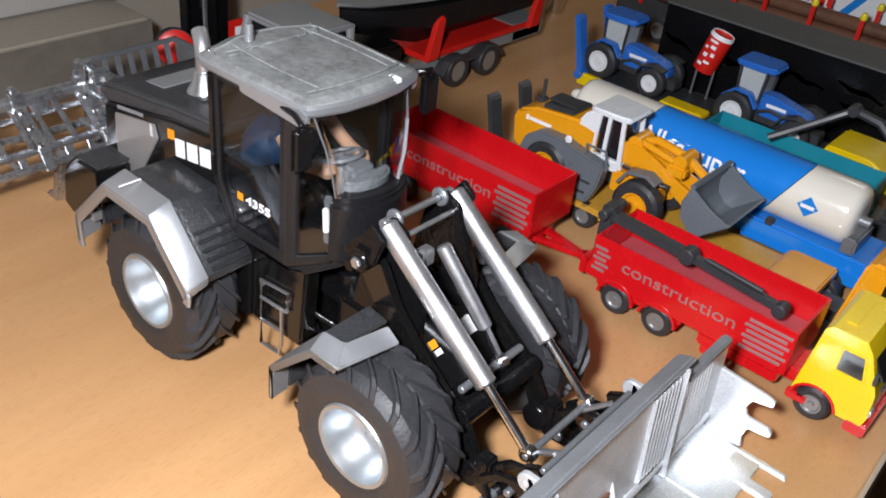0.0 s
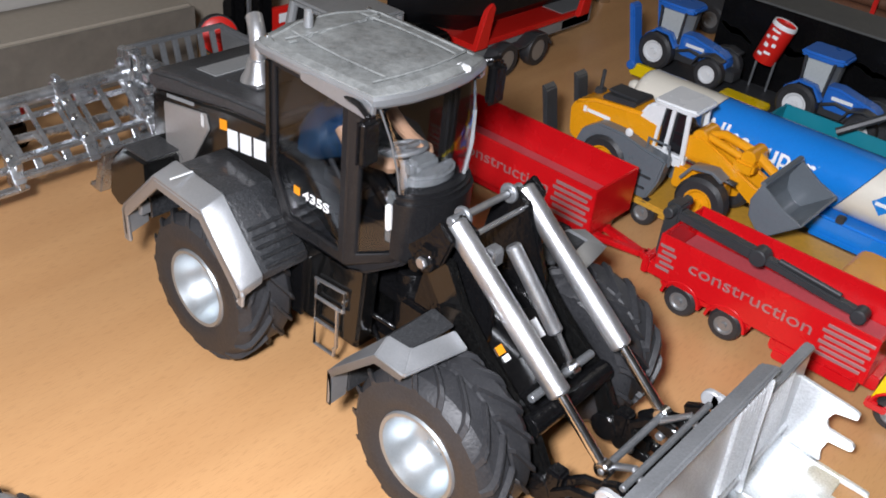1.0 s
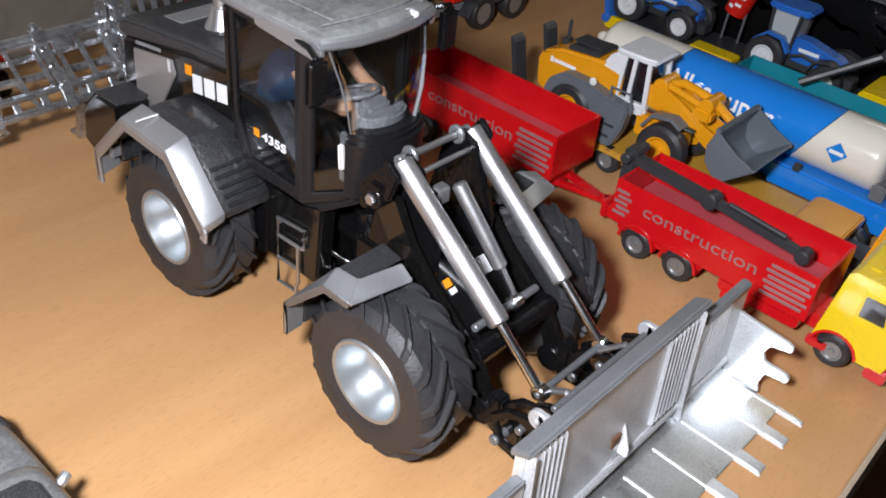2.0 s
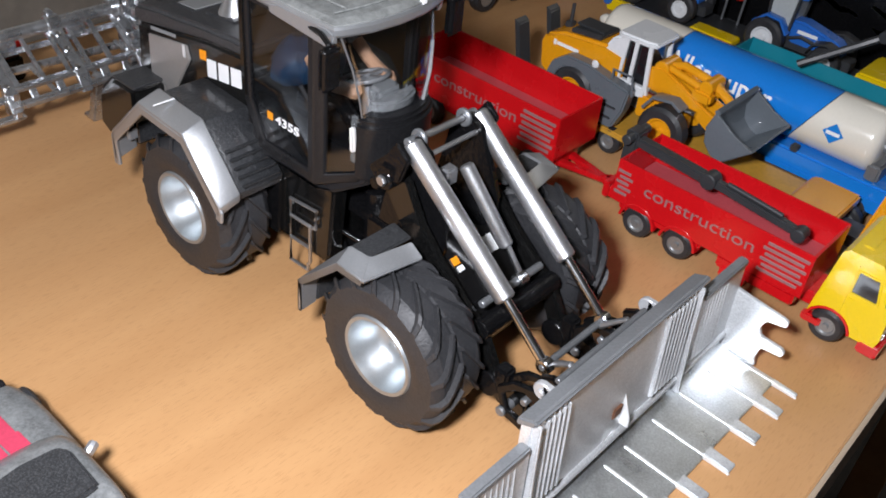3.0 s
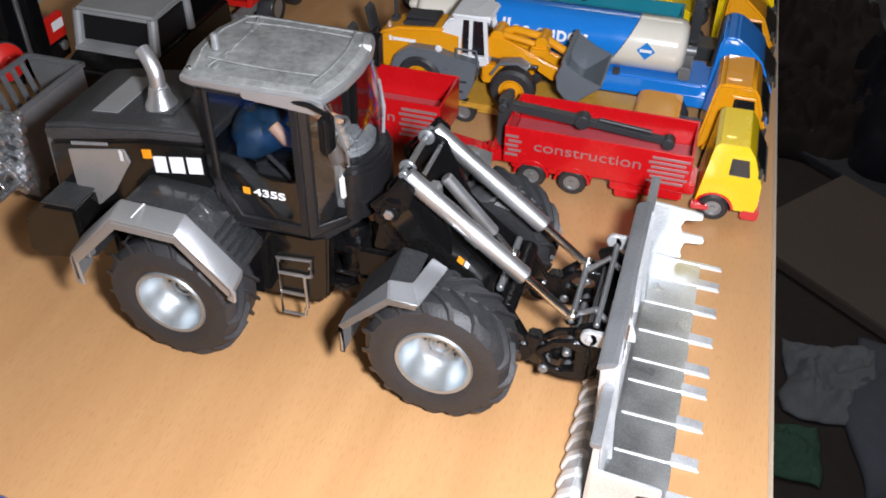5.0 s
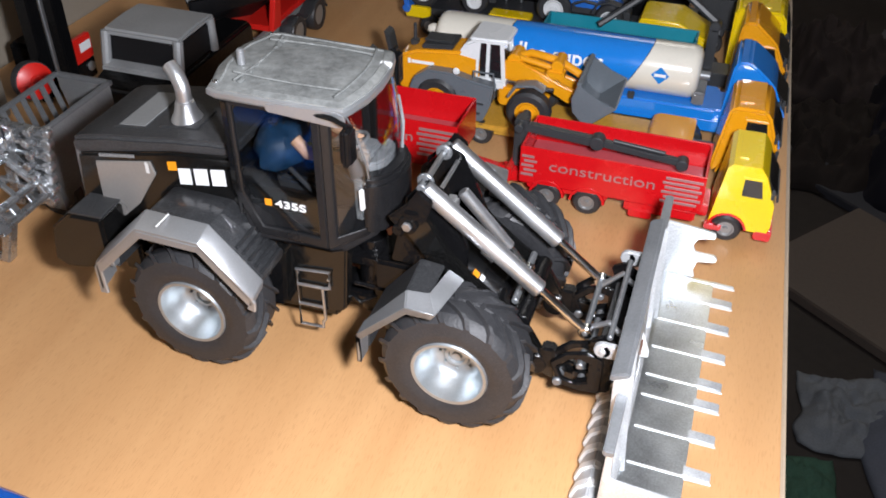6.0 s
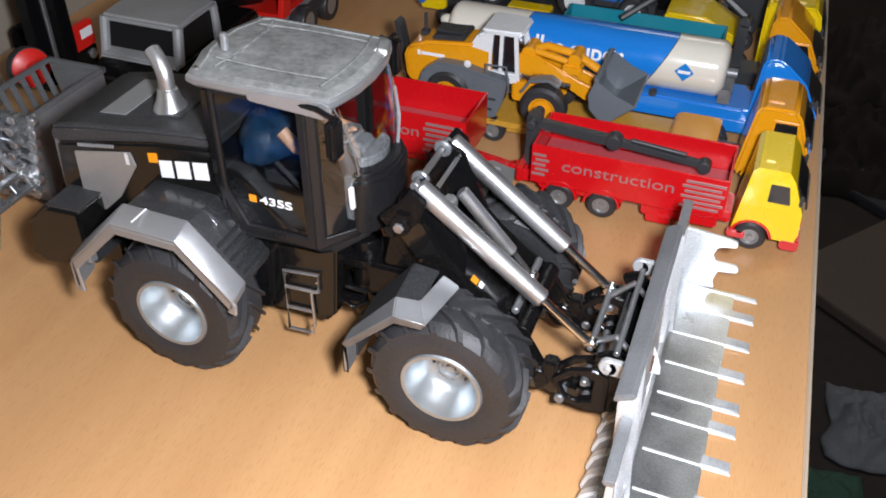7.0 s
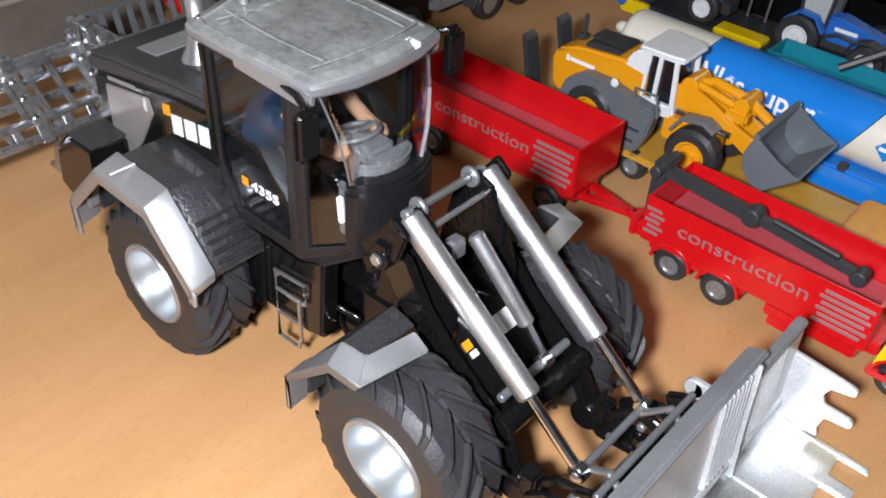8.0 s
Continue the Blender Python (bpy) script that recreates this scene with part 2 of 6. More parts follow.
def prism(pts, a, b, axis="y", r=0.0004, segs=2):
    """A closed outline pushed from a to b. axis y: points are (x, z); axis x: (y, z); axis z: (x, y)."""
    bm = bmesh.new()
    put = {"y": lambda p, h: (p[0], h, p[1]), "x": lambda p, h: (h, p[0], p[1]), "z": lambda p, h: (p[0], p[1], h)}[axis]
    lo = [bm.verts.new(put(p, a)) for p in pts]
    hi = [bm.verts.new(put(p, b)) for p in pts]
    n = len(pts)
    bm.faces.new(lo)
    bm.faces.new(hi[::-1])
    for i in range(n):
        bm.faces.new((lo[i], hi[i], hi[(i + 1) % n], lo[(i + 1) % n]))
    bmesh.ops.recalc_face_normals(bm, faces=bm.faces)
    return bevelled(bm, r, segs)


def lathe(profile, segs=32, m=None, closed=True):
    """(radius, height) turned round z; closed caps the ends that do not touch the axis."""
    bm = bmesh.new()
    rings = []
    for r, h in profile:
        if r < 1e-6:
            rings.append([bm.verts.new((0, 0, h))])
        else:
            rings.append([bm.verts.new((r * math.cos(2 * math.pi * i / segs), r * math.sin(2 * math.pi * i / segs), h)) for i in range(segs)])
    for a, b in zip(rings, rings[1:]):
        for i in range(segs):
            j = (i + 1) % segs
            q = [a[i % len(a)], a[j % len(a)], b[j % len(b)], b[i % len(b)]]
            q = list(dict.fromkeys(q))
            if len(q) > 2:
                bm.faces.new(q)
    if closed:
        for ring in (rings[0], rings[-1]):
            if len(ring) > 2:
                bm.faces.new(ring)
    bmesh.ops.recalc_face_normals(bm, faces=bm.faces)
    if m is not None:
        bm.transform(m)
    return bm


def along(p0, p1):
    p0, p1 = Vector(p0), Vector(p1)
    return Matrix.Translation(p0) @ (p1 - p0).to_track_quat("Z", "Y").to_matrix().to_4x4(), (p1 - p0).length


def rod(p0, p1, r, r1=None, segs=14, edge=0.0003):
    m, n = along(p0, p1)
    r1 = r if r1 is None else r1
    e = min(edge, r * 0.4, r1 * 0.4, n * 0.3)
    return lathe([(r - e, 0), (r, e), (r1, n - e), (r1 - e, n)], segs, m)


def disc_y(x, y, z, r, w, segs=24, edge=0.0004):
    return rod((x, y - w / 2, z), (x, y + w / 2, z), r, segs=segs, edge=edge)


def tube(pts, r, segs=10, closed=False):
    """A round bar through points."""
    bm = bmesh.new()
    pts = [Vector(p) for p in pts]
    n = len(pts)
    rings, up = [], None
    for i, p in enumerate(pts):
        a = pts[i - 1] if (i or closed) else p
        b = pts[(i + 1) % n] if (i < n - 1 or closed) else p
        d = ((p - a).normalized() + (b - p).normalized()).normalized() if (a - p).length and (b - p).length else (b - a).normalized()
        side = d.cross(up if up is not None and abs(d.dot(up)) < 0.95 else (Vector((0, 0, 1)) if abs(d.z) < 0.9 else Vector((0, 1, 0)))).normalized()
        up = side.cross(d).normalized()
        rings.append([bm.verts.new(p + r * (math.cos(t) * side + math.sin(t) * up)) for t in (2 * math.pi * k / segs for k in range(segs))])
    for i in range(n if closed else n - 1):
        a, b = rings[i], rings[(i + 1) % n]
        for k in range(segs):
            bm.faces.new((a[k], a[(k + 1) % segs], b[(k + 1) % segs], b[k]))
    if not closed:
        bm.faces.new(rings[0])
        bm.faces.new(rings[-1][::-1])
    bmesh.ops.recalc_face_normals(bm, faces=bm.faces)
    return bm


def strip(pts, y0, y1, t, r=0.0003):
    """A bent plate: an open line of (x, z), t thick, from y0 to y1."""
    up, down = [], []
    for i, p in enumerate(pts):
        a, b = Vector(pts[max(i - 1, 0)]), Vector(pts[min(i + 1, len(pts) - 1)])
        d = (b - a).normalized()
        nrm = Vector((-d.y, d.x)) * (t / 2)
        up.append((p[0] + nrm.x, p[1] + nrm.y))
        down.append((p[0] - nrm.x, p[1] - nrm.y))
    return prism(up + down[::-1], y0, y1, "y", r, 1)


def lettering(text, size, depth, m, mat, name, parent, width=None, label="", shear=0.0, bold=0.0):
    """Printed words as a thin relief, lying in the xz plane of m, facing -y."""
    cu = bpy.data.curves.new("letters", "FONT")
    cu.body, cu.size, cu.extrude, cu.shear, cu.align_x, cu.align_y = text, size, depth, shear, "CENTER", "CENTER"
    cu.offset = bold
    tmp = bpy.data.objects.new("letters", cu)
    me = bpy.data.meshes.new_from_object(tmp)
    bpy.data.objects.remove(tmp)
    bm = bmesh.new()
    bm.from_mesh(me)
    bpy.data.meshes.remove(me)
    if width:
        xs = [v.co.x for v in bm.verts]
        k = width / (max(xs) - min(xs))
        for v in bm.verts:
            v.co.x *= k
    bm.transform(m @ pose(0, 0, 0, 90, 0, 0))
    return part(name, bm, mat, parent, label, smooth=20)


def small_wheel(parent, x, y, z, r, w, side=-1, hub=None):
    """A die-cast truck's wheel: rim with a rubber tyre; side tells which way it faces."""
    hub = hub or HUB
    face = y + side * w / 2
    rim = part("wheel", join(lathe([(r * 0.6, 0), (r * 0.62, w * 0.45), (r * 0.5, w * 0.45), (r * 0.42, w * 0.34), (r * 0.18, w * 0.34), (r * 0.14, w * 0.5), (0, w * 0.5)], 20, Matrix.Translation((x, y, z)) @ pose(0, 0, 0, 90 if side < 0 else -90))), hub, parent)
    part("tyre", lathe([(r * 0.58, -w / 2), (r * 0.86, -w / 2), (r, -w * 0.32), (r, w * 0.32), (r * 0.86, w / 2), (r * 0.58, w / 2)], 24, Matrix.Translation((x, y, z)) @ pose(0, 0, 0, 90), closed=False), TYRE, rim)
    return rim

# ---- the room and the table ----
def plane_box(name, x0, x1, y0, y1, z0, z1, mat, label, r=0.0):
    return tagged(link_mesh(name, box(x0, x1, y0, y1, z0, z1, r), mat), label, kind="structure")


plane_box("floor", -0.40, 2.2, -2.0, 2.6, -0.80, -0.745, FLOORMAT, "dark brown floor far below the table")
plane_box("wall_west", -0.40, -0.29, -2.0, 2.6, -0.745, 1.65, WALLPAINT, "beige painted wall behind the table")
plane_box("wall_north", -0.29, 2.2, 2.53, 2.6, -0.745, 1.65, WALLPAINT, "beige painted wall at the end of the room")
plane_box("wall_south", -0.29, 2.2, -2.0, -1.93, -0.745, 1.65, WALLPAINT, "beige painted wall behind the camera")
plane_box("wall_east", 2.13, 2.2, -1.93, 2.53, -0.745, 1.65, WALLPAINT, "beige painted wall across the room")
# Unseen ceiling, kept white to bounce fill light onto the table.
plane_box("ceiling", -0.40, 2.2, -2.0, 2.6, 1.65, 1.70, material("bounce_white", (0.78, 0.77, 0.74), 0.8, vary=0.04, grain=200, bump=0.1, blotch=5), "unseen white ceiling, there to bounce light")

table = thing("table", "beech-effect table with a pale edge band, crowded with toys", "table")
part("tabletop", prism([(-0.2895, -0.62), (0.1741, -0.62), (0.1438, 0.86), (-0.2895, 0.86)], -0.028, 0, "z", 0.0006), BEECH, table, "smooth beech-patterned top with short dark flecks")
part("edge_band", prism([(0.1742, -0.62), (0.1758, -0.62), (0.1455, 0.86), (0.1439, 0.86)], -0.028, -0.0002, "z", 0.0005), EDGE, table, "pale worn edge band")
for sx in (-0.27, 0.11):
    for sy in (-0.57, 0.80):
        part("leg", box(sx, sx + 0.04, sy, sy + 0.04, -0.745, -0.0281, 0.002), BEECH, table)

# ---- the black wheel loader ----
loader = thing("toy_wheel_loader", "black and silver toy wheel loader with a wide toothed bucket", "toy loader", 0, 0.0025, 0)
MM = 0.001


def mm(*pts):
    return [tuple(c * MM for c in p) for p in pts]


def big_wheel(x, side):
    """A lugged tractor tyre on a deep silver rim; the axle runs along y."""
    yc, zc, R, W = side * 0.0318, 0.0263, 0.0248, 0.0216
    at_hub = Matrix.Translation((x, yc, zc)) @ pose(0, 0, 0, 90 if side < 0 else -90)
    dish = [(0.0131, 0.0088), (0.0137, 0.0098), (0.0133, 0.0106), (0.0122, 0.0104), (0.0117, 0.0082), (0.0111, 0.0056), (0.0104, 0.0044), (0.0098, 0.0022),
            (0.0084, 0.0002), (0.0066, -0.0006), (0.0050, -0.0008), (0.0047, 0.0006), (0.0042, 0.0010), (0.0031, 0.0010), (0.0028, 0.0002), (0.0018, 0.0002), (0.0015, 0.0012), (0, 0.0013)]
    back = [(0.0131, -0.009)]
    bolts = [rod((0.0062 * math.cos(a), 0.0062 * math.sin(a), -0.0008), (0.0062 * math.cos(a), 0.0062 * math.sin(a), 0.0004), 0.0005, segs=6) for a in (k * math.pi / 4 for k in range(8))]
    for b in bolts:
        b.transform(at_hub)
    rim = part("wheel", join(lathe(back + dish, 48, at_hub), *bolts), RIM, loader, "deep bright silver rim")
    half, n = W / 2, 17
    pitch = 2 * math.pi / n
    tyre = bmesh.new()
    rows = []

    def row(h, rad, gap, tall, wide, turn):
        ring = []
        for k in range(n):
            for da, up in ((-wide * 0.62, 0), (-wide * 0.40, 1), (wide * 0.40, 1), (wide * 0.62, 0), (pitch / 2, 0)):
                a = k * pitch + turn + da
                r = rad + (tall if up else gap)
                ring.append(tyre.verts.new((r * math.cos(a), r * math.sin(a), h)))
        rows.append(ring)

    for s in (-1, 1):
        start = len(rows)
        off = 0.5 * pitch if s > 0 else 0.0
        for r, h in ((0.0130, half - 0.0014), (0.0150, half - 0.0002), (0.0185, half + 0.0004), (0.0212, half - 0.0002)):
            row(s * h, r, 0, 0, 0.085, off)
        for q in range(7):
            u = q / 6
            row(s * (half - 0.0002 - u * (half - 0.0010)), 0.0222 + 0.0026 * min(1, u * 4.0), 0.0002, 0.0019 if u > 0.1 else 0.0010, (0.062 + 0.03 * (1 - u)) * 0.92, off + 0.50 * u ** 1.15)
        row(s * 0.0004, 0.0247, -0.0004, -0.0004, 0.058, off + 0.50)
        if s > 0:
            rows[start:] = rows[start:][::-1]
    for a, b in zip(rows, rows[1:]):
        for i in range(n * 5):
            j = (i + 1) % (n * 5)
            tyre.faces.new((a[i], a[j], b[j], b[i]))
    bmesh.ops.recalc_face_normals(tyre, faces=tyre.faces)
    tyre.transform(at_hub)
    part("tyre", tyre, TYRE, rim, "black rubber tyre with deep angled lugs", smooth=28)


for wx in (-0.049, 0.049):
    for side in (-1, 1):
        big_wheel(wx, side)

# rear frame, axles and belly
part("rear_frame", join(box(-0.098, -0.004, -0.0135, 0.0135, 0.013, 0.050, 0.0012), box(-0.0535, -0.0445, -0.030, 0.030, 0.0225, 0.030, 0.001), prism(mm((-103, 22), (-84, 20), (-84, 46), (-103, 46)), -0.0195, 0.0195, r=0.0012)), BLACK, loader)
part("front_frame", join(box(0.010, 0.060, -0.011, 0.011, 0.014, 0.030, 0.0012), box(0.010, 0.043, -0.0105, 0.0105, 0.029, 0.042, 0.0012), box(0.0445, 0.0535, -0.030, 0.030, 0.0225, 0.030, 0.001), box(0.026, 0.042, -0.0125, 0.0125, 0.034, 0.046, 0.001)), BLACKM, loader)
part("pivot_joint", join(rod((0.006, 0, 0.012), (0.006, 0, 0.046), 0.0055), box(-0.004, 0.016, -0.008, 0.008, 0.017, 0.022, 0.0008), box(-0.004, 0.016, -0.008, 0.008, 0.036, 0.041, 0.0008), tube(mm((-2, -11, 30), (4, -14, 33), (10, -11, 30)), 0.0009), tube(mm((-2, -9, 24), (5, -12, 22), (12, -9, 25)), 0.0009)), BLACKM, loader)

# engine cover
body_side = mm((-101, 70.8), (-103.5, 44), (-94, 40), (-34, 40), (-34, 81.8), (-60, 79.0))
part("engine_body", prism(body_side, -0.0205, 0.0205, r=0.001), BLACK, loader, "glossy black engine sides")
cover = mm((-101.5, 71.4), (-101.8, 76.8), (-99.6, 78.8), (-85, 81.6), (-74, 82.8), (-60, 84.9), (-44, 86.6), (-34, 87.0), (-34, 82.4), (-60, 79.6))
part("engine_cover", prism(cover, -0.0215, 0.0215, r=0.0016, segs=3), DUSTY, loader, "dusty dark grey engine cover")
lid = mm((-85.6, 81.3), (-74.6, 82.6), (-74.6, 83.2), (-85.6, 81.9))
part("top_panel", prism(lid, -0.0130, 0.0130, r=0.0002), ROOFGREY, loader, "plain lighter grey top panel")
part("top_panel_frame", prism(mm((-86.8, 81.2), (-73.4, 82.7), (-73.4, 83.0), (-86.8, 81.6)), -0.0144, 0.0144, r=0.0002), DARKGREY, loader)
part("exhaust_plinth", prism(mm((-69, 83.2), (-53, 85.4), (-53, 86.2), (-69, 84.2)), -0.0130, 0.0010, r=0.0003), DUSTY, loader)
stack = lathe([(0.0058, 0), (0.0056, 0.0008), (0.0042, 0.0034), (0.0033, 0.0072), (0.0029, 0.0075)], 28, Matrix.Translation((-0.0610, -0.0064, 0.0850)))
pipe = tube(mm((-61.0, -6.4, 91), (-61.0, -6.3, 96.0), (-61.4, -6.1, 98.0), (-62.6, -5.4, 100.0), (-64.2, -4.6, 101.8), (-66.6, -3.4, 103.6)), 0.0027, 18)
part("exhaust", join(stack, pipe), STEEL, loader, "bright silver bent exhaust pipe")
panel_pts = mm((-93.0, 69.6), (-69.5, 74.0), (-68.0, 69.0), (-77.5, 54.5), (-85.5, 47.0), (-93.8, 46.2))
for s in (-1, 1):
    y0, y1 = sorted((s * 0.0204, s * 0.0214))
    part("side_panel", prism(panel_pts, y0, y1, r=0.0003), PANEL, loader, "brushed silver side panel")
    part("side_panel_catch", box(-0.0718, -0.0700, s * 0.0212 - 0.0004, s * 0.0212 + 0.0004, 0.0690, 0.0735, 0.0002), TINE, loader)
    part("vent_slots", join(*[box(-0.0905 + k * 0.0011, -0.0899 + k * 0.0011, s * 0.0213 - 0.0002, s * 0.0213 + 0.0002, 0.0722 + k * 0.00017, 0.0734 + k * 0.00017, 0) for k in range(14)]), GREYPL, loader)
    # brand mark as plain blocks: an orange square and three white shapes
    f = s * 0.0206
    a, b = sorted((f, f + s * 0.0002))
    part("badge_square", prism(mm((-62.6, 71.6), (-59.0, 72.2), (-59.0, 75.8), (-62.6, 75.2)), a, b, r=0), ORANGEPRINT, loader, "orange square mark")
    for x0, x1 in ((-58.6, -53.6), (-52.2, -46.8), (-45.4, -39.8)):
        part("badge_shape", prism(mm((x0, 66.4 + (x0 + 60) * 0.16), (x1, 66.4 + (x1 + 60) * 0.16), (x1, 73.0 + (x1 + 60) * 0.16), (x0, 73.0 + (x0 + 60) * 0.16)), a, b, r=0), LETTER, loader, "white printed block")

# rear corner weights
for s in (-1, 1):
    y0, y1 = sorted((s * 0.0196, s * 0.0345))
    part("rear_weight", prism(mm((-109.5, 44.0), (-112.0, 30.0), (-106.0, 27.0), (-86, 31), (-86, 53.6), (-100.0, 53.0)), y0, y1, r=0.0012), BLACK, loader, "chunky black rear weight")
    part("weight_top", prism(mm((-100.2, 53.3), (-109.6, 44.3), (-109.0, 45.0), (-99.8, 53.9), (-86, 54.5), (-86, 53.8)), y0 + 0.0006, y1 - 0.0006, r=0.0002), DUSTY, loader, "dusty top of the rear weight")
part("rear_grille", prism(mm((-104.2, 44), (-102.2, 44), (-100.8, 72), (-102.8, 72)), -0.019, 0.019, r=0.0003), DULLMETAL, loader)

# rear mudguards
arch = mm((-81.6, 34.5), (-81.8, 45.5), (-61.4, 65.8), (-38.2, 65.0), (-20.4, 45.6), (-21.2, 42.8))
inner = mm((-80.4, 36), (-80.4, 45.0), (-61.0, 64.4), (-38.6, 63.6), (-22.0, 44.6), (-22.8, 42.0))
for s in (-1, 1):
    lip0, lip1 = sorted((s * 0.0449, s * 0.0462))
    lip = [(x, z - 0.0022) for x, z in arch]
    edge = join(strip(arch, *sorted((s * 0.0376, s * 0.0462)), 0.0018, 0.0005), strip(lip, lip0, lip1, 0.0036, 0.0004))
    for v in edge.verts:
        v.co.z -= max(0.0, abs(v.co.y) - 0.0376) * 0.28
    part("mudguard_edge", edge, SILVER, loader, "silver mudguard edge")
    part("edge_mark", box(-0.0533, -0.0527, s * 0.0419 - 0.0040, s * 0.0419 + 0.0040, 0.0662, 0.0666, 0.0001), LETTER, loader)
    y0, y1 = sorted((s * 0.0190, s * 0.0375))
    part("mudguard", strip(inner, y0, y1, 0.0016, 0.0004), GUARD, loader, "dusty dark mudguard top")
    y0, y1 = sorted((s * 0.0190, s * 0.0206))
    part("mudguard_wall", prism(mm((-79, 36), (-79, 44.4), (-60.6, 63), (-39, 62.2), (-21.6, 43), (-23, 20), (-30, 20), (-66, 30)), y0, y1, r=0.0003), BLACKM, loader)
    part("mudguard_bracket", box(-0.0795, -0.0775, s * 0.0405 - 0.0018, s * 0.0405 + 0.0018, 0.0400, 0.0442, 0.0003), SILVER, loader)
    # ribbed forward face of the mudguard
    ribs = [box(-0.0305 + k * 0.0021, -0.0293 + k * 0.0021, s * 0.0280 - 0.0075, s * 0.0280 + 0.0075, 0.0553 - k * 0.00225, 0.0563 - k * 0.00225, 0.0002) for k in range(5)]
    part("mudguard_ribs", join(*ribs), GUARD, loader)

# front mudguards: a dark plate with a silver rim along its outer and front edges
for s in (-1, 1):
    def at(x, y, z):
        return Vector((x * MM, s * y * MM, z * MM))

    def sheet(inner_line, outer_line, t):
        bm = bmesh.new()
        a, b = [bm.verts.new(p) for p in inner_line], [bm.verts.new(p) for p in outer_line]
        for i in range(len(a) - 1):
            bm.faces.new((a[i], a[i + 1], b[i + 1], b[i]))
        bmesh.ops.recalc_face_normals(bm, faces=bm.faces)
        flip = sum(f.normal.z for f in bm.faces) < 0
        if flip:
            bmesh.ops.reverse_faces(bm, faces=bm.faces)
        bmesh.ops.solidify(bm, geom=bm.faces[:], thickness=t)
        bmesh.ops.recalc_face_normals(bm, faces=bm.faces)
        return bevelled(bm, 0.0004, 2, 20)

    rim_in = [at(17.6, 39.2, 26.6), at(17.8, 39.0, 39.2), at(33.6, 39.4, 57.6), at(41.4, 39.0, 57.8), at(43.4, 24.2, 57.0)]
    rim_out = [at(17.4, 45.4, 26.0), at(17.4, 45.4, 38.0), at(35.6, 46.4, 55.8), at(45.2, 45.4, 54.4), at(49.0, 25.0, 54.6)]
    part("front_mudguard_edge", sheet(rim_in, rim_out, 0.0016), SILVER, loader, "angular silver mudguard edge")
    lip_in = [p + Vector((0, -s * 0.0011, 0)) for p in rim_out[:4]]
    drop = [Vector((0.0018, 0, 0)), Vector((0.0016, 0, -0.0014)), Vector((0.0002, 0, -0.0026)), Vector((-0.0012, 0, -0.0022))]
    bm = bmesh.new()
    top = [bm.verts.new(p) for p in rim_out[:4]]
    low = [bm.verts.new(p + d) for p, d in zip(rim_out, drop)]
    for i in range(3):
        bm.faces.new((top[i], top[i + 1], low[i + 1], low[i]))
    bmesh.ops.solidify(bm, geom=bm.faces[:], thickness=0.0010)
    bmesh.ops.recalc_face_normals(bm, faces=bm.faces)
    part("front_mudguard_lip", bm, SILVER, loader)
    part("front_mudguard", sheet([at(18.4, 20, 27.5), at(18.6, 20, 39.4), at(32.0, 20, 55.6), at(41.0, 22, 56.4)], [at(18.4, 39.4, 27.5), at(18.6, 39.4, 39.4), at(33.6, 39.4, 57.0), at(41.4, 39.0, 57.2)], 0.0012), DUSTY, loader, "dusty dark mudguard plate")

# tank, step box and ladder below the cab
for s in (-1, 1):
    y0, y1 = sorted((s * 0.0120, s * 0.0188))
    part("step_box", prism(mm((-27, 20), (-4, 20), (1.5, 22), (3.5, 51), (-27, 51)), y0, y1, r=0.0009), BLACK, loader, "glossy black step box")
    y = s * 0.0199
    lad = join(tube(mm((-16.6, 0, 38.4), (-16.8, 0, 12.2), (-7.6, 0, 12.6), (-7.4, 0, 15.4), (-6.4, 0, 16.8), (-6.6, 0, 31.6), (-3.8, 0, 32.4), (-3.4, 0, 39.8)), 0.00065, 8, closed=True),
               tube(mm((-16.7, 0, 31.4), (-6.6, 0, 31.9)), 0.0006, 8), tube(mm((-16.7, 0, 22.2), (-6.5, 0, 22.6)), 0.0006, 8),
               tube(mm((-16.6, 0, 36), (-16.6, -s * 2.2, 36)), 0.0005, 6), tube(mm((-4.2, 0, 36), (-4.2, -s * 2.2, 36)), 0.0005, 6))
    lad.transform(Matrix.Translation((0, y, 0)))
    part("ladder", lad, STEEL, loader, "bright silver boarding ladder")

# cab
def tapered(bm):
    """Draws the cab's sides in towards its nose, most at the bottom."""
    for v in bm.verts:
        if v.co.x > -0.0005:
            k = 0.36 + 0.28 * min(1.0, max(0.0, (0.106 - v.co.z) / 0.040))
            v.co.y -= math.copysign((v.co.x + 0.0005) * k, v.co.y)
    return bm


CAB_Y = -0.0021


def in_cab(ob, s=0):
    """The cab's middle plane lies a little to one side; s tells the far side's parts, which come in twice as far."""
    ob.location.y = CAB_Y * (1 + s)
    return ob


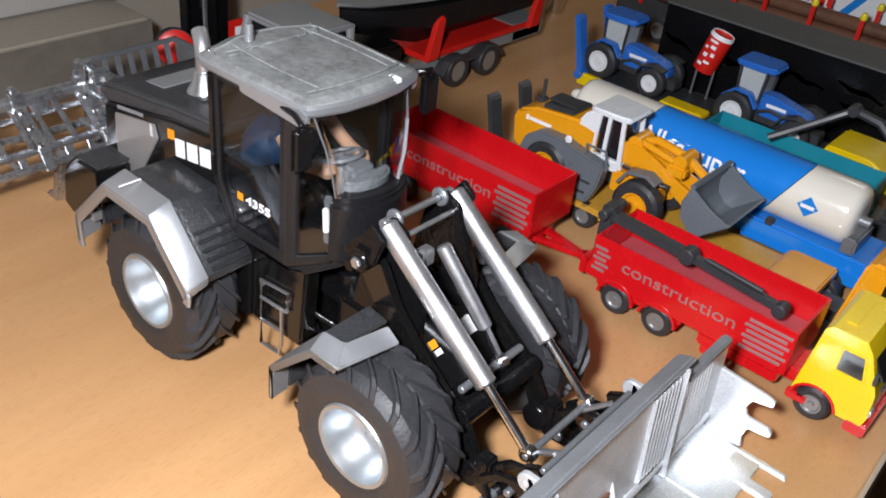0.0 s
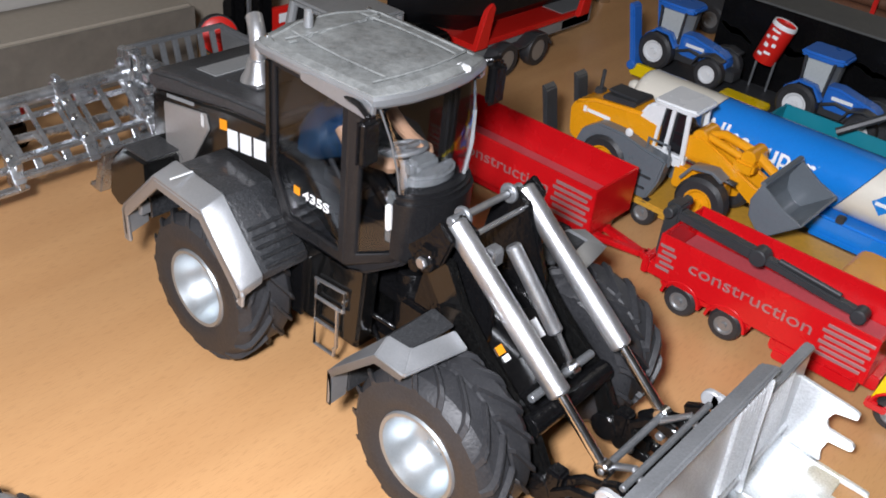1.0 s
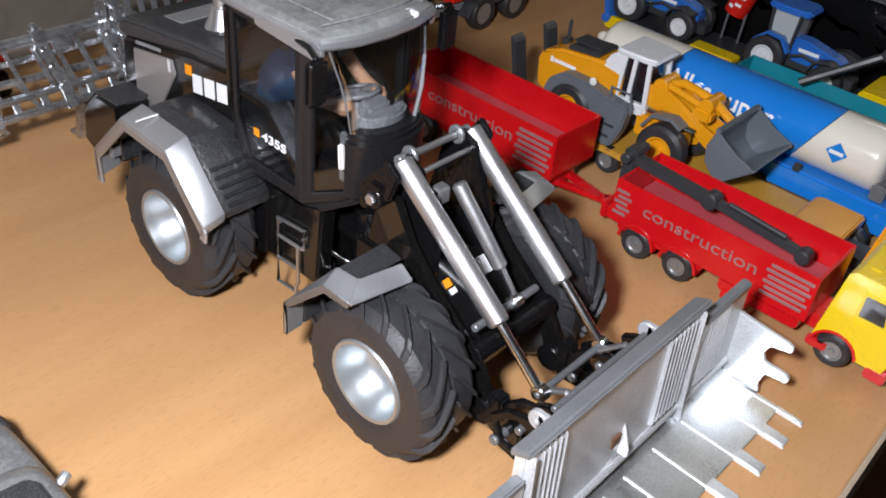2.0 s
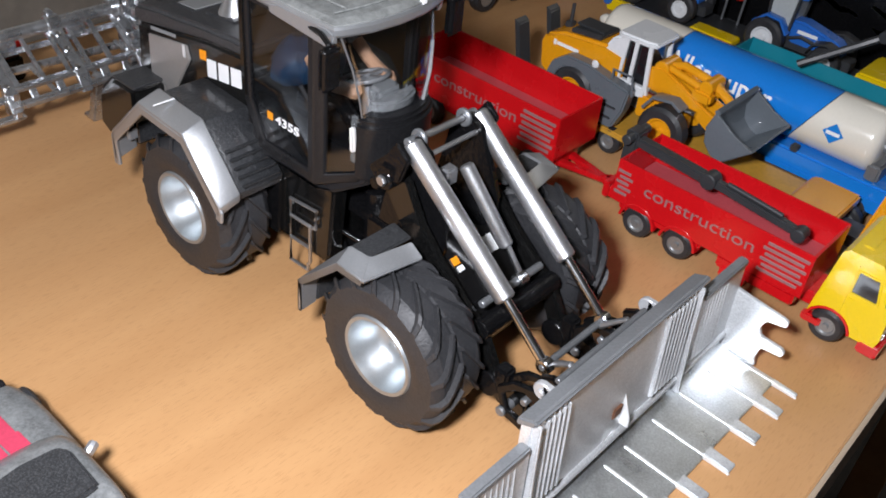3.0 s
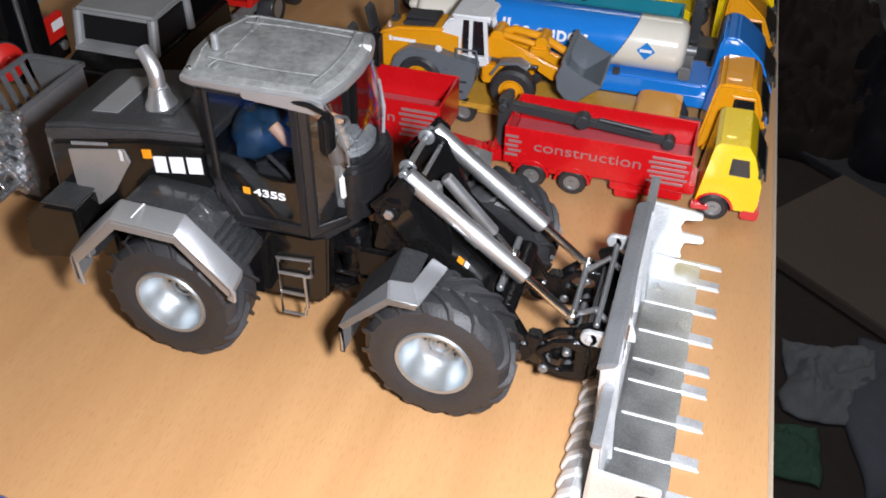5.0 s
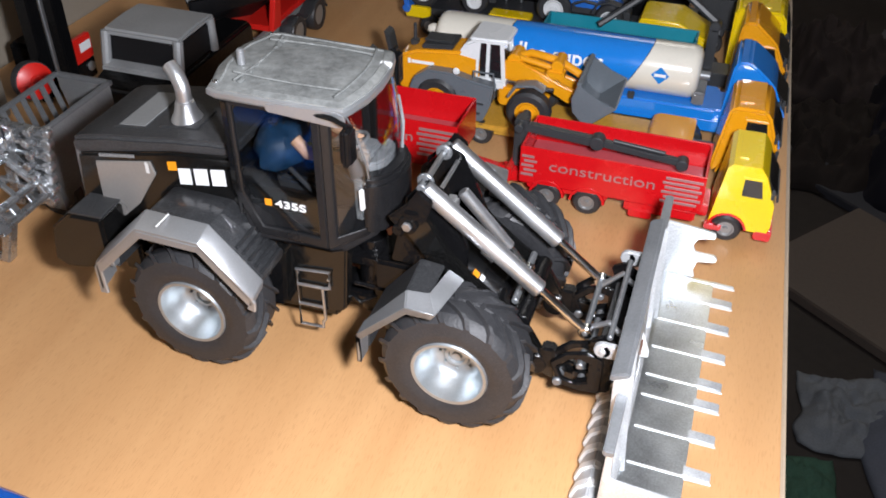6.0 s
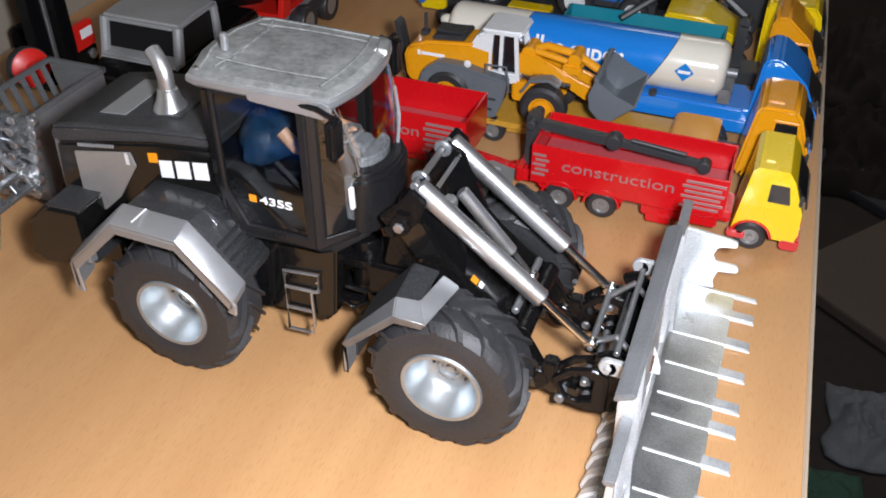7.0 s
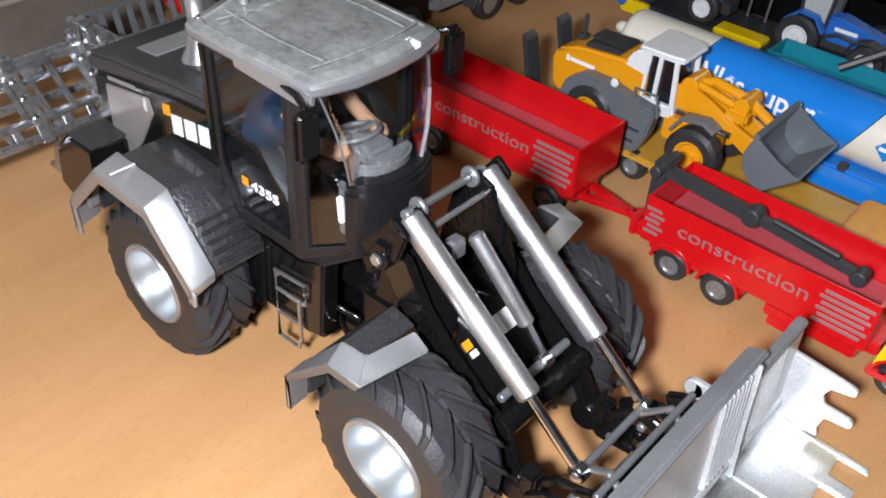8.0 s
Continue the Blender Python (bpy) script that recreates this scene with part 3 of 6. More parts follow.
cab = part("cab_floor", join(tapered(prism(mm((-33, 54), (-27, 51), (-0.5, 51), (4, 51), (13, 56), (17, 62), (17, 67), (-33, 67)), -0.0206, 0.0206, r=0.001))), CABBLACK, loader, "black cab base")
in_cab(cab)
for s in (-1, 1):
    y0, y1 = sorted((s * 0.0213, s * 0.0235))
    # rear pane frame, then the door frame in front of it
    outer = mm((-35.6, 106.5), (-35.2, 70.0), (-27.6, 54.6), (-1.0, 53.4), (-1.0, 106.5))
    hole = mm((-32.2, 104.2), (-31.8, 70.8), (-25.4, 58.0), (-4.0, 57.4), (-4.0, 104.2))

    def ring(outer, hole, y0, y1):
        bm = bmesh.new()
        n = len(outer)
        vo = [[bm.verts.new((x, y, z)) for x, z in outer] for y in (y0, y1)]
        vi = [[bm.verts.new((x, y, z)) for x, z in hole] for y in (y0, y1)]
        for i in range(n):
            j = (i + 1) % n
            bm.faces.new((vo[0][i], vo[0][j], vi[0][j], vi[0][i]))
            bm.faces.new((vo[1][i], vo[1][j], vi[1][j], vi[1][i]))
            bm.faces.new((vo[0][i], vo[0][j], vo[1][j], vo[1][i]))
            bm.faces.new((vi[0][i], vi[0][j], vi[1][j], vi[1][i]))
        bmesh.ops.recalc_face_normals(bm, faces=bm.faces)
        return bevelled(bm, 0.0005, 1)

    in_cab(part("rear_pane_frame", ring(outer, hole, y0, y1), CABBLACK, loader), s)
    door = mm((-0.9, 106.5), (-0.9, 53.4), (11.2, 57.4), (13.2, 62.0), (11.6, 62.6), (10.2, 60.4), (2.0, 58.0), (2.0, 104.0), (7.6, 104.0), (7.2, 106.5))
    in_cab(part("door_frame", tapered(prism(door, y0, y1, r=0.0004, segs=1)), CABBLACK, loader), s)
    g0, g1 = sorted((s * 0.0220, s * 0.0224))
    for pts in (hole, mm((2.0, 104.0), (2.0, 58.0), (10.2, 60.4), (11.8, 63.0), (12.2, 80.8), (7.6, 104.0))):
        in_cab(part("side_pane", tapered(prism(pts, g0, g1, r=0)), TINTED, loader, "smoked clear side pane"), s).visible_shadow = False
    k0, k1 = sorted((s * 0.0196, s * 0.0206))
    in_cab(part("lower_pane_panel", prism(mm((-31.6, 72.6), (-31.4, 70.6), (-25.2, 58.2), (-4.2, 57.6), (-4.2, 72.6)), k0, k1, r=0.0002), BLACK, loader), s)
    f0, f1 = sorted((s * 0.02265, s * 0.02285))
    in_cab(part("door_handle", tapered(box(0.0092, 0.0106, s * 0.0234 - 0.0008, s * 0.0234 + 0.0008, 0.0682, 0.0772, 0.0005)), TINE, loader, "bright door handle"), s)
    in_cab(part("model_square", prism(mm((-24.2, 66.8), (-21.6, 66.8), (-21.6, 69.4), (-24.2, 69.4)), *sorted((s * 0.0225, s * 0.0227)), r=0), ORANGEPRINT, loader, "orange square mark"), s)
    turn = 0 if s < 0 else 180
    in_cab(lettering("435S", 0.0040, 0.0001, pose(-0.0145, s * 0.0226, 0.0680, 0, 0, turn), LETTER, "model_number", loader, width=0.0116, label="white printed model number", bold=0.00006), s)
    in_cab(part("rear_post_stripe", box(-0.0352, -0.0332, s * 0.0238 - 0.0004, s * 0.0238 + 0.0004, 0.0715, 0.1055, 0.0002), BLACK, loader), s)

# curved windscreen, dashboard and rear pane
def screen(levels, t):
    """A bowed pane: each level is a height, a centre, a bulge and a half width; t thick."""
    bm = bmesh.new()
    angles = [math.pi * (k / 16 - 0.5) for k in range(17)]
    faces = [[[bm.verts.new((c + (bulge - d) * math.cos(a), (half - d) * math.sin(a), z)) for a in angles] for z, c, bulge, half in levels] for d in (0.0, t)]
    outer, inner = faces
    for grid in faces:
        for lo, hi in zip(grid, grid[1:]):
            for i in range(16):
                bm.faces.new((lo[i], lo[i + 1], hi[i + 1], hi[i]))
    for k in (0, -1):
        for i in range(16):
            bm.faces.new((outer[k][i], outer[k][i + 1], inner[k][i + 1], inner[k][i]))
        for lo, hi in zip(range(len(levels) - 1), range(1, len(levels))):
            bm.faces.new((outer[lo][k], outer[hi][k], inner[hi][k], inner[lo][k]))
    bmesh.ops.recalc_face_normals(bm, faces=bm.faces)
    return bm


bowed = [(0.0808, 0.0121, 0.0046, 0.0138), (0.0880, 0.0118, 0.0052, 0.0151), (0.0970, 0.0103, 0.0052, 0.0168), (0.1062, 0.0074, 0.0044, 0.0188)]
in_cab(part("windscreen", screen(bowed, 0.0004), GLASS, loader, "clear curved windscreen", smooth=60)).visible_shadow = False
dash = [((10.2 + 10.6 * math.cos(a)) * MM, 15.4 * math.sin(a) * MM) for a in (math.pi * (k / 16 - 0.5) for k in range(17))]
in_cab(part("dashboard", join(prism(dash, 0.0590, 0.0792, "z", r=0.0012), prism([(0.010 + (x - 0.010) * 0.92, y * 0.95) for x, y in dash], 0.0785, 0.0810, "z", r=0.0010)), CABBLACK, loader, "rounded black nose below the windscreen"))
CONSOLE = material("pale_grey_console", (0.24, 0.25, 0.25), 0.28, vary=0.2, grain=700, bump=0.15, coat=0.3)
console = part("instrument_panel", join(prism([(0.0095 + (x - 0.010) * 0.55, y * 0.62) for x, y in dash], 0.0800, 0.0838, "z", r=0.0014), box(0.0040, 0.0100, -0.0050, 0.0050, 0.0800, 0.0856, 0.0014), box(0.0060, 0.0096, -0.0130, -0.0112, 0.0620, 0.0790, 0.0008)), CONSOLE, loader, "pale grey instrument panel")
in_cab(console)
for s in (-1, 1):
    in_cab(part("front_pillar", tube([(c, s * half, z) for z, c, bulge, half in bowed], 0.0003, 8), DULLMETAL, loader, "thin pale edge of the windscreen"))
in_cab(part("cab_rear_wall", box(-0.0352, -0.0330, -0.0203, 0.0203, 0.060, 0.0760, 0.0006), CABBLACK, loader))
in_cab(part("wiper", join(tube(mm((15.6, 8.6, 81.0), (15.2, 11.2, 90), (12.4, 14.4, 98)), 0.0006, 6), tube(mm((14.6, 11.0, 81.0), (13.6, 13.6, 91)), 0.0005, 6)), GREYPL, loader, "thin wiper arms"))

# cab furniture
in_cab(part("seat", join(box(-0.026, -0.008, -0.0085, 0.0085, 0.064, 0.0715, 0.0015), box(-0.0275, -0.0215, -0.0085, 0.0085, 0.070, 0.0935, 0.0018), box(-0.0275, -0.0225, -0.005, 0.005, 0.0935, 0.0990, 0.0012), tube(mm((-26, -12, 78), (-18, -12, 78), (-10, -12, 70), (-5, -12, 60)), 0.0009, 8)), DARKGREY, loader, "dark grey moulded seat with armrests"))
wheel_m = Matrix.Translation((-0.0010, 0.0, 0.0846)) @ pose(0, 0, 0, 0, -18, 0)
ringpts = [(0.0072 * math.cos(a), 0.0072 * math.sin(a), 0) for a in (2 * math.pi * k / 24 for k in range(24))]
sw = join(tube(ringpts, 0.0008, 8, closed=True), box(-0.007, 0.007, -0.0012, 0.0012, -0.0006, 0.0006, 0.0002), box(-0.0012, 0.0012, -0.007, 0.007, -0.0006, 0.0006, 0.0002), rod((0, 0, -0.002), (0, 0, 0.0012), 0.0018))
sw.transform(wheel_m)
in_cab(part("steering_wheel", sw, ROOFGREY, loader, "grey steering wheel"))
in_cab(part("steering_column", join(rod((-0.0008, 0, 0.0838), (0.0040, 0, 0.067), 0.0026, 0.0034), box(0.0050, 0.0120, -0.0045, 0.0045, 0.0785, 0.0820, 0.001)), STEEL, loader, "bright steering column"))

# roof
roof_out = mm((-43.0, -10), (-41.0, -17), (-39.6, -24.6), (-36.0, -26.2), (-20, -26.2), (0, -25.4), (8.4, -24.8), (9.6, -22.0), (12.2, -12), (13.0, 0))
roof_out = roof_out + [(x, -y) for x, y in roof_out[-2::-1]] + [(-0.0434, 0.0)]
roof_out = [(x, y * 0.90) for x, y in roof_out]
def roof_rings(levels):
    bm = bmesh.new()
    rs = [[bm.verts.new((-0.0125 + (x + 0.0125) * k, y * k, z + crown * (1 - (y / 0.027) ** 2))) for x, y in roof_out] for k, z, crown in levels]
    n = len(roof_out)
    for a, b in zip(rs, rs[1:]):
        for i in range(n):
            bm.faces.new((a[i], a[(i + 1) % n], b[(i + 1) % n], b[i]))
    bm.faces.new(rs[0])
    bm.faces.new(rs[-1])
    bmesh.ops.recalc_face_normals(bm, faces=bm.faces)
    return bm
roof = part("roof", roof_rings([(0.95, 0.1064, 0), (0.985, 0.1070, 0), (1.0, 0.1077, 0.0), (0.996, 0.1091, 0.0003), (0.975, 0.1097, 0.0006), (0.95, 0.1098, 0.0006)]), SILVER, loader, "silver-grey cab roof rim", smooth=24)
in_cab(roof)
part("roof_top", roof_rings([(0.968, 0.1094, 0.0006), (0.965, 0.1101, 0.0008), (0.87, 0.1108, 0.0012), (0.855, 0.1104, 0.0012), (0.45, 0.1112, 0.0012)]), ROOFTOP, roof, "mottled dark grey roof top", smooth=24)
def roof_z(x, y):
    return 0.1119 + 0.0010 * (1 - (y / 0.027) ** 2)
for y in (-0.0130, 0.0130):
    part("roof_rib", tube([(x, y * (1 + 0.10 * math.sin((x + 0.035) / 0.045 * math.pi)), roof_z(x, y) - 0.0006) for x in (-0.034, -0.022, -0.012, -0.002, 0.004)], 0.0004, 6), ROOFTOP, roof)
for x in (-0.032, 0.003):
    part("roof_rib", tube([(x + 0.003 * (1 - (y / 0.02) ** 2), y, roof_z(x, y) - 0.0007) for y in (-0.018, -0.009, 0, 0.009, 0.018)], 0.0004, 6), ROOFTOP, roof)
for k in range(7):
    yy = -0.0185 + k * 0.0052
    part("roof_groove", box(-0.030, -0.0285, yy, yy + 0.0032, roof_z(-0.029, yy) - 0.0012, roof_z(-0.029, yy) - 0.0004, 0.0002), ROOFTOP, roof)
# White block stands in for the glint on the roof's front facet.
part("roof_glint", box(0.0076, 0.0118, 0.0092, 0.0116, 0.1098, 0.1116, 0.0004), LETTER, roof, "white block for the glint on the front roof facet")
for s in (-1, 1):
    # deeper front half of the rim
    skirt = prism(mm((-18.6, 108.6), (-18.0, 105.6), (6.0, 103.2), (8.2, 104.4), (8.6, 108.4), (6.0, 109.4), (-14.0, 109.6)), *sorted((s * 0.0218, s * 0.0240)), r=0.0006)
    for v in skirt.verts:
        v.co.y -= s * (v.co.x + 0.0186) * 0.050
    part("roof_skirt", skirt, SILVER, roof, "deep silver front part of the roof rim")
for s in (-1, 1):
    part("roof_bolt", rod((-0.0372, s * 0.0195, 0.1105), (-0.0372, s * 0.0195, 0.1116), 0.0008), CHROME, roof)
part("beacon_stub", rod((-0.0345, -0.0068, 0.1115), (-0.0345, -0.0068, 0.1172), 0.0014, 0.0013, edge=0.0005), SILVER, roof, "short silver beacon socket")

# mirrors: the far one is folded a little further back
for x, y, z, arm in ((11.0, -28.3, 100.2, ((-6, -23.4, 106.8), (5, -25.8, 107.4), (10.4, -28.0, 107.0), (11.0, -28.3, 105))), (4.8, 30.4, 98.6, ((2, 22.0, 106.6), (6, 25.6, 107.6), (5.4, 29.6, 107.0), (4.8, 30.4, 104)))):
    part("mirror_arm", tube(mm(*arm), 0.0009, 8), BLACKM, loader)
    part("mirror", box((x - 1.8) * MM, (x + 1.8) * MM, (y - 3.7) * MM, (y + 3.7) * MM, (z - 6.9) * MM, (z + 6.9) * MM, 0.0015, segs=3), BLACKM, loader, "black door mirror")

# lifting frame
for s in (-1, 1):
    y0, y1 = sorted((s * 0.0105, s * 0.0132))
    part("tower_plate", prism(mm((18, 46), (46, 46), (46, 58), (37, 79), (31, 82), (24, 74)), y0, y1, r=0.0006), BLACKM, loader, "dusty black lift tower plate")
    y0, y1 = sorted((s * 0.0150, s * 0.0182))
    part("lift_arm", prism(mm((25, 64), (28, 71), (34, 70), (41, 58), (50, 49), (60, 41), (68, 36), (72.0, 30), (75.5, 24), (80, 22), (88, 22), (88, 13), (78, 12), (71.5, 17), (67, 26), (58, 33), (48, 41), (34, 52)), y0, y1, r=0.0007), BLACK, loader, "black lift arm")
    part("pivot_boss", join(rod((0.0275, s * 0.0150, 0.0690), (0.0275, s * 0.0215, 0.0690), 0.0034, segs=18), disc_y(0.0240, s * 0.0200, 0.0660, 0.0022, 0.0030, 10), box(0.0262, 0.0310, s * 0.0200 - 0.0018, s * 0.0200 + 0.0018, 0.0715, 0.0745, 0.0006)), BLACKM, loader, "lumpy black pivot boss")
    part("pivot_bolt_head", rod((0.0275, s * 0.0214, 0.0690), (0.0275, s * 0.0228, 0.0690), 0.0018, segs=6), STEEL, loader, "small bright bolt head")
    part("bell_crank", prism(mm((20, 70), (24, 66), (33, 70), (36, 79), (31, 83), (27, 77)), *sorted((s * 0.0184, s * 0.0206)), r=0.0006), BLACKM, loader)
    yc = s * 0.0146
    part("lift_cylinder", join(rod((0.0312, yc, 0.0806), (0.0726, yc, 0.0482), 0.0032, segs=24, edge=0.0006)), STEEL, loader, "fat bright silver hydraulic cylinder")
    part("cylinder_rod", join(rod((0.0720, yc, 0.0487), (0.0892, yc, 0.0348), 0.00155, segs=12), disc_y(0.0895, yc, 0.0345, 0.0026, 0.0034, 14)), CHROME, loader, "thin bright piston rod")
    part("cylinder_eye", join(disc_y(0.0300, s * 0.0098, 0.0800, 0.0030, 0.0016, 16), rod((0.0300, s * 0.0090, 0.0800), (0.0300, s * 0.0150, 0.0800), 0.0016)), DULLMETAL, loader)
part("cross_bar", join(rod((0.0300, -0.0145, 0.0800), (0.0300, 0.0145, 0.0800), 0.0011, segs=10), rod((0.0348, -0.0132, 0.0768), (0.0348, 0.0132, 0.0768), 0.0008, segs=10)), STEEL, loader, "silver cross bar between the cylinders")
part("boom_plate", prism(mm((34, 53), (42, 50.5), (66, 30), (65, 25), (58, 22), (34, 42)), -0.0136, 0.0136, r=0.0006), BOOM, loader, "glossy black boom plate")
slope = Matrix.Translation((0.0485, -0.0015, 0.0450)) @ pose(0, 0, 0, 0, 40.5, 0)
part("boom_mark", box(-0.0014, 0.0012, -0.0094, -0.0068, 0.0001, 0.0005, 0, slope), ORANGEPRINT, loader, "orange square mark")
for y, w in ((-0.0076, 0.0024), (0.0040, 0.0032), (0.0078, 0.0036)):
    part("boom_mark_block", box(-0.0022 if y > 0 else 0.0018, 0.0036, y - w / 2, y + w / 2, 0.0001, 0.0005, 0, slope), LETTER, loader, "white printed block")
part("tilt_cylinder", join(rod((0.0396, 0.0012, 0.0712), (0.0567, 0.0048, 0.0486), 0.0023, segs=20, edge=0.0006), box(0.0352, 0.0396, -0.0062, -0.0012, 0.0655, 0.0715, 0.0010)), STEEL, loader, "silver tilt cylinder")
part("tilt_rod", join(rod((0.0565, 0.0048, 0.0489), (0.0636, 0.0048, 0.0410), 0.0012, segs=10), disc_y(0.0640, 0.0042, 0.0405, 0.0024, 0.004, 14)), CHROME, loader)
part("tilt_link", join(rod((0.0640, -0.0145, 0.0405), (0.0640, 0.0145, 0.0405), 0.0013, segs=10)), DULLMETAL, loader)
part("lift_cross_tube", rod((0.0672, -0.0180, 0.0345), (0.0672, 0.0180, 0.0345), 0.0034, segs=18), BLACKM, loader)

# quick hitch behind the bucket
for s in (-1, 1):
    y0, y1 = sorted((s * 0.0195, s * 0.0222))
    part("hitch_plate", prism(mm((88, 14), (91, 13), (97, 14), (101, 15), (102.4, 36), (97, 40), (92, 37), (95, 30), (95, 20), (91, 18), (88, 17)), y0, y1, r=0.0007), BLACKM, loader, "black hitch plate")
    part("hitch_lug", join(disc_y(0.0972, s * 0.0262, 0.0385, 0.0030, 0.0022, 18), box(0.0972, 0.1045, s * 0.0262 - 0.0011, s * 0.0262 + 0.0011, 0.0355, 0.0415, 0.0005), disc_y(0.0972, s * 0.0276, 0.0385, 0.0012, 0.0012, 10)), HEEL, loader, "bright hitch lug with a pin")
    part("hitch_link", tube(mm((90, s * 12, 34), (97, s * 14, 40), (101, s * 14, 36)), 0.0011, 10), STEEL, loader)
for x, z, r, half in ((0.0895, 0.0345, 0.0011, 0.0165), (0.0962, 0.0300, 0.0014, 0.0222), (0.0905, 0.0150, 0.0014, 0.0222), (0.0985, 0.0400, 0.0010, 0.0222)):
    part("hitch_bar", rod((x, -half, z), (x, half, z), r, segs=10), DULLMETAL, loader, "grey hitch cross bar")
part("hitch_core", join(prism(mm((93, 15), (96, 14), (100, 15), (101, 31), (97, 33), (94, 24)), -0.0140, 0.0140, r=0.001)), BLACKM, loader, "black hitch block")

def window_plate(outer, hole, y0, y1):
    """A plate in the xz plane with one opening."""
    bm = bmesh.new()
    n = len(outer)
    vo = [[bm.verts.new((x, y, z)) for x, z in outer] for y in (y0, y1)]
    vi = [[bm.verts.new((x, y, z)) for x, z in hole] for y in (y0, y1)]
    for i in range(n):
        j = (i + 1) % n
        for a, b in ((vo[0], vi[0]), (vo[1], vi[1]), (vo[0], vo[1]), (vi[0], vi[1])):
            bm.faces.new((a[i], a[j], b[j], b[i]))
    bmesh.ops.recalc_face_normals(bm, faces=bm.faces)
    return bevelled(bm, 0.0005, 1)


for s in (-1, 1):
    for a, b in ((0.0148, 0.0166), (0.0206, 0.0226)):
        part("hitch_cheek", window_plate(mm((79.5, 24), (85, 29.5), (92, 31.5), (98, 30), (98, 14), (91, 13), (82.5, 14.5)), mm((82, 22.5), (86, 26.5), (89, 28), (93, 27), (93, 18), (89, 16.5), (84.5, 17.5)), *sorted((s * a, s * b))), BLACKM, loader, "curved black hitch cheek")
    part("hitch_bolt", join(rod((0.0828, s * 0.0140, 0.0160), (0.0828, s * 0.0236, 0.0160), 0.0017, segs=12), rod((0.0900, s * 0.0150, 0.0255), (0.0900, s * 0.0234, 0.0255), 0.0013, segs=12)), DULLMETAL, loader, "grey hitch bolt")
    part("arm_boss", join(disc_y(0.0735, s * 0.0166, 0.0180, 0.0046, 0.0056, 20), box(0.0755, 0.0805, s * 0.0166 - 0.0026, s * 0.0166 + 0.0026, 0.0175, 0.0265, 0.0008)), BLACKM, loader)

# wide toothed bucket
BY0, BY1 = -0.0698, 0.0700
back = mm((103.2, 46.4), (107.0, 47.2), (108.6, 8.0), (107.4, 2.2), (104.6, 2.2), (104.4, 8.0))
part("bucket_back", prism(back, -0.0452, 0.0408, r=0.0005), BUCKET, loader, "tall middle part of the bucket back")
wing = mm((106.2, 39.4), (108.0, 39.4), (109.0, 8.0), (107.6, 2.2), (105.4, 2.2), (105.4, 8.0))
part("bucket_wing", prism(wing, BY0, -0.0453, r=0.0004), BUCKET, loader, "lower outer part of the bucket back")
part("bucket_wing", prism(wing, 0.0409, BY1, r=0.0004), BUCKET, loader, "lower outer part of the bucket back")
part("bucket_top_rail", prism(mm((102.0, 43.6), (102.2, 46.6), (107.2, 48.6), (108.2, 48.2), (107.9, 46.4)), -0.0455, 0.0416, r=0.0006), RAIL, loader, "dull grey top rail")
for y0, y1 in ((BY0 - 0.0004, -0.0458), (0.0419, BY1 + 0.0004)):
    part("bucket_wing_rail", box(0.1050, 0.1084, y0, y1, 0.0378, 0.0405, 0.0005), RAIL, loader)
for base in (-0.0655, -0.0395, 0.0195, 0.0440):
    for k in range(5 if base == -0.0395 else 7):
        y = base + k * 0.0023
        top = 45.2 if -0.045 < y < 0.040 else 38.6
        part("bucket_rib", prism(mm((106.2, top), (108.3 - (46 - top) * 0.02, top), (109.9, 12.5), (107.4, 11.0)), y, y + 0.0007, r=0.0003), BUCKET, loader)
for s in (-1, 1):
    part("bucket_gusset", prism(mm((105.6, 45.8), (109.0, 47.2), (110.0, 26.0), (111.6, 3.4), (107.0, 3.4)), *((0.0362, 0.0375) if s > 0 else (-0.0446, -0.0433)), r=0.0004), BUCKET, loader, "bright upright gusset inside the bucket")
part("bucket_floor", prism(mm((104.8, 2.0), (108.0, 1.0), (131.0, 0.6), (131.0, 1.8), (112.0, 2.4), (108.0, 4.6), (105.0, 8.0)), BY0, BY1, r=0.0003), BUCKETFLOOR, loader, "silver bucket floor, toned for its dimmer light")
part("bucket_corner_bar", rod((0.1085, BY0 + 0.001, 0.0085), (0.1085, BY1 - 0.001, 0.0085), 0.0016, segs=10), BUCKET, loader)
for dy in (-0.0688, -0.0545, -0.0385, -0.0215, -0.0055, 0.0055, 0.0215, 0.0385, 0.0545, 0.0680):
    y = dy
    tine = part("bucket_tine", prism(mm((108.5, 1.2), (131, 0.4), (139.6, 0.4), (139.9, 0.9), (131, 2.1), (112, 2.8)), y - 0.0004, y + 0.0004, r=0.0001), TINE, loader, "slim bright floor ridge")
    part("tooth", prism(mm((130, 0.5), (139.2, 0.4), (139.6, 1.0), (138.8, 1.5), (130, 2.0)), y + 0.0004, y + min(0.0048, BY1 - y), r=0.0003), BUCKET, tine, "flat grey tooth")
part("bucket_heel", prism(mm((96.6, 1.8), (98.4, 0.8), (104.9, 1.2), (105.2, 10.0), (102.0, 11.2), (98.6, 7.8)), BY0, BY1, r=0.0005), HEEL, loader, "grey rounded heel behind the bucket")
for k in range(18):
    y = BY0 + 0.0020 + k * 0.00775
    part("bucket_heel_tooth", prism(mm((95.9, 2.4), (97.0, 1.4), (104.0, 6.0), (104.4, 11.0), (101.8, 12.0), (97.8, 8.5)), y, y + 0.0034, r=0.0005), TINE, loader, "bright raised heel tooth")
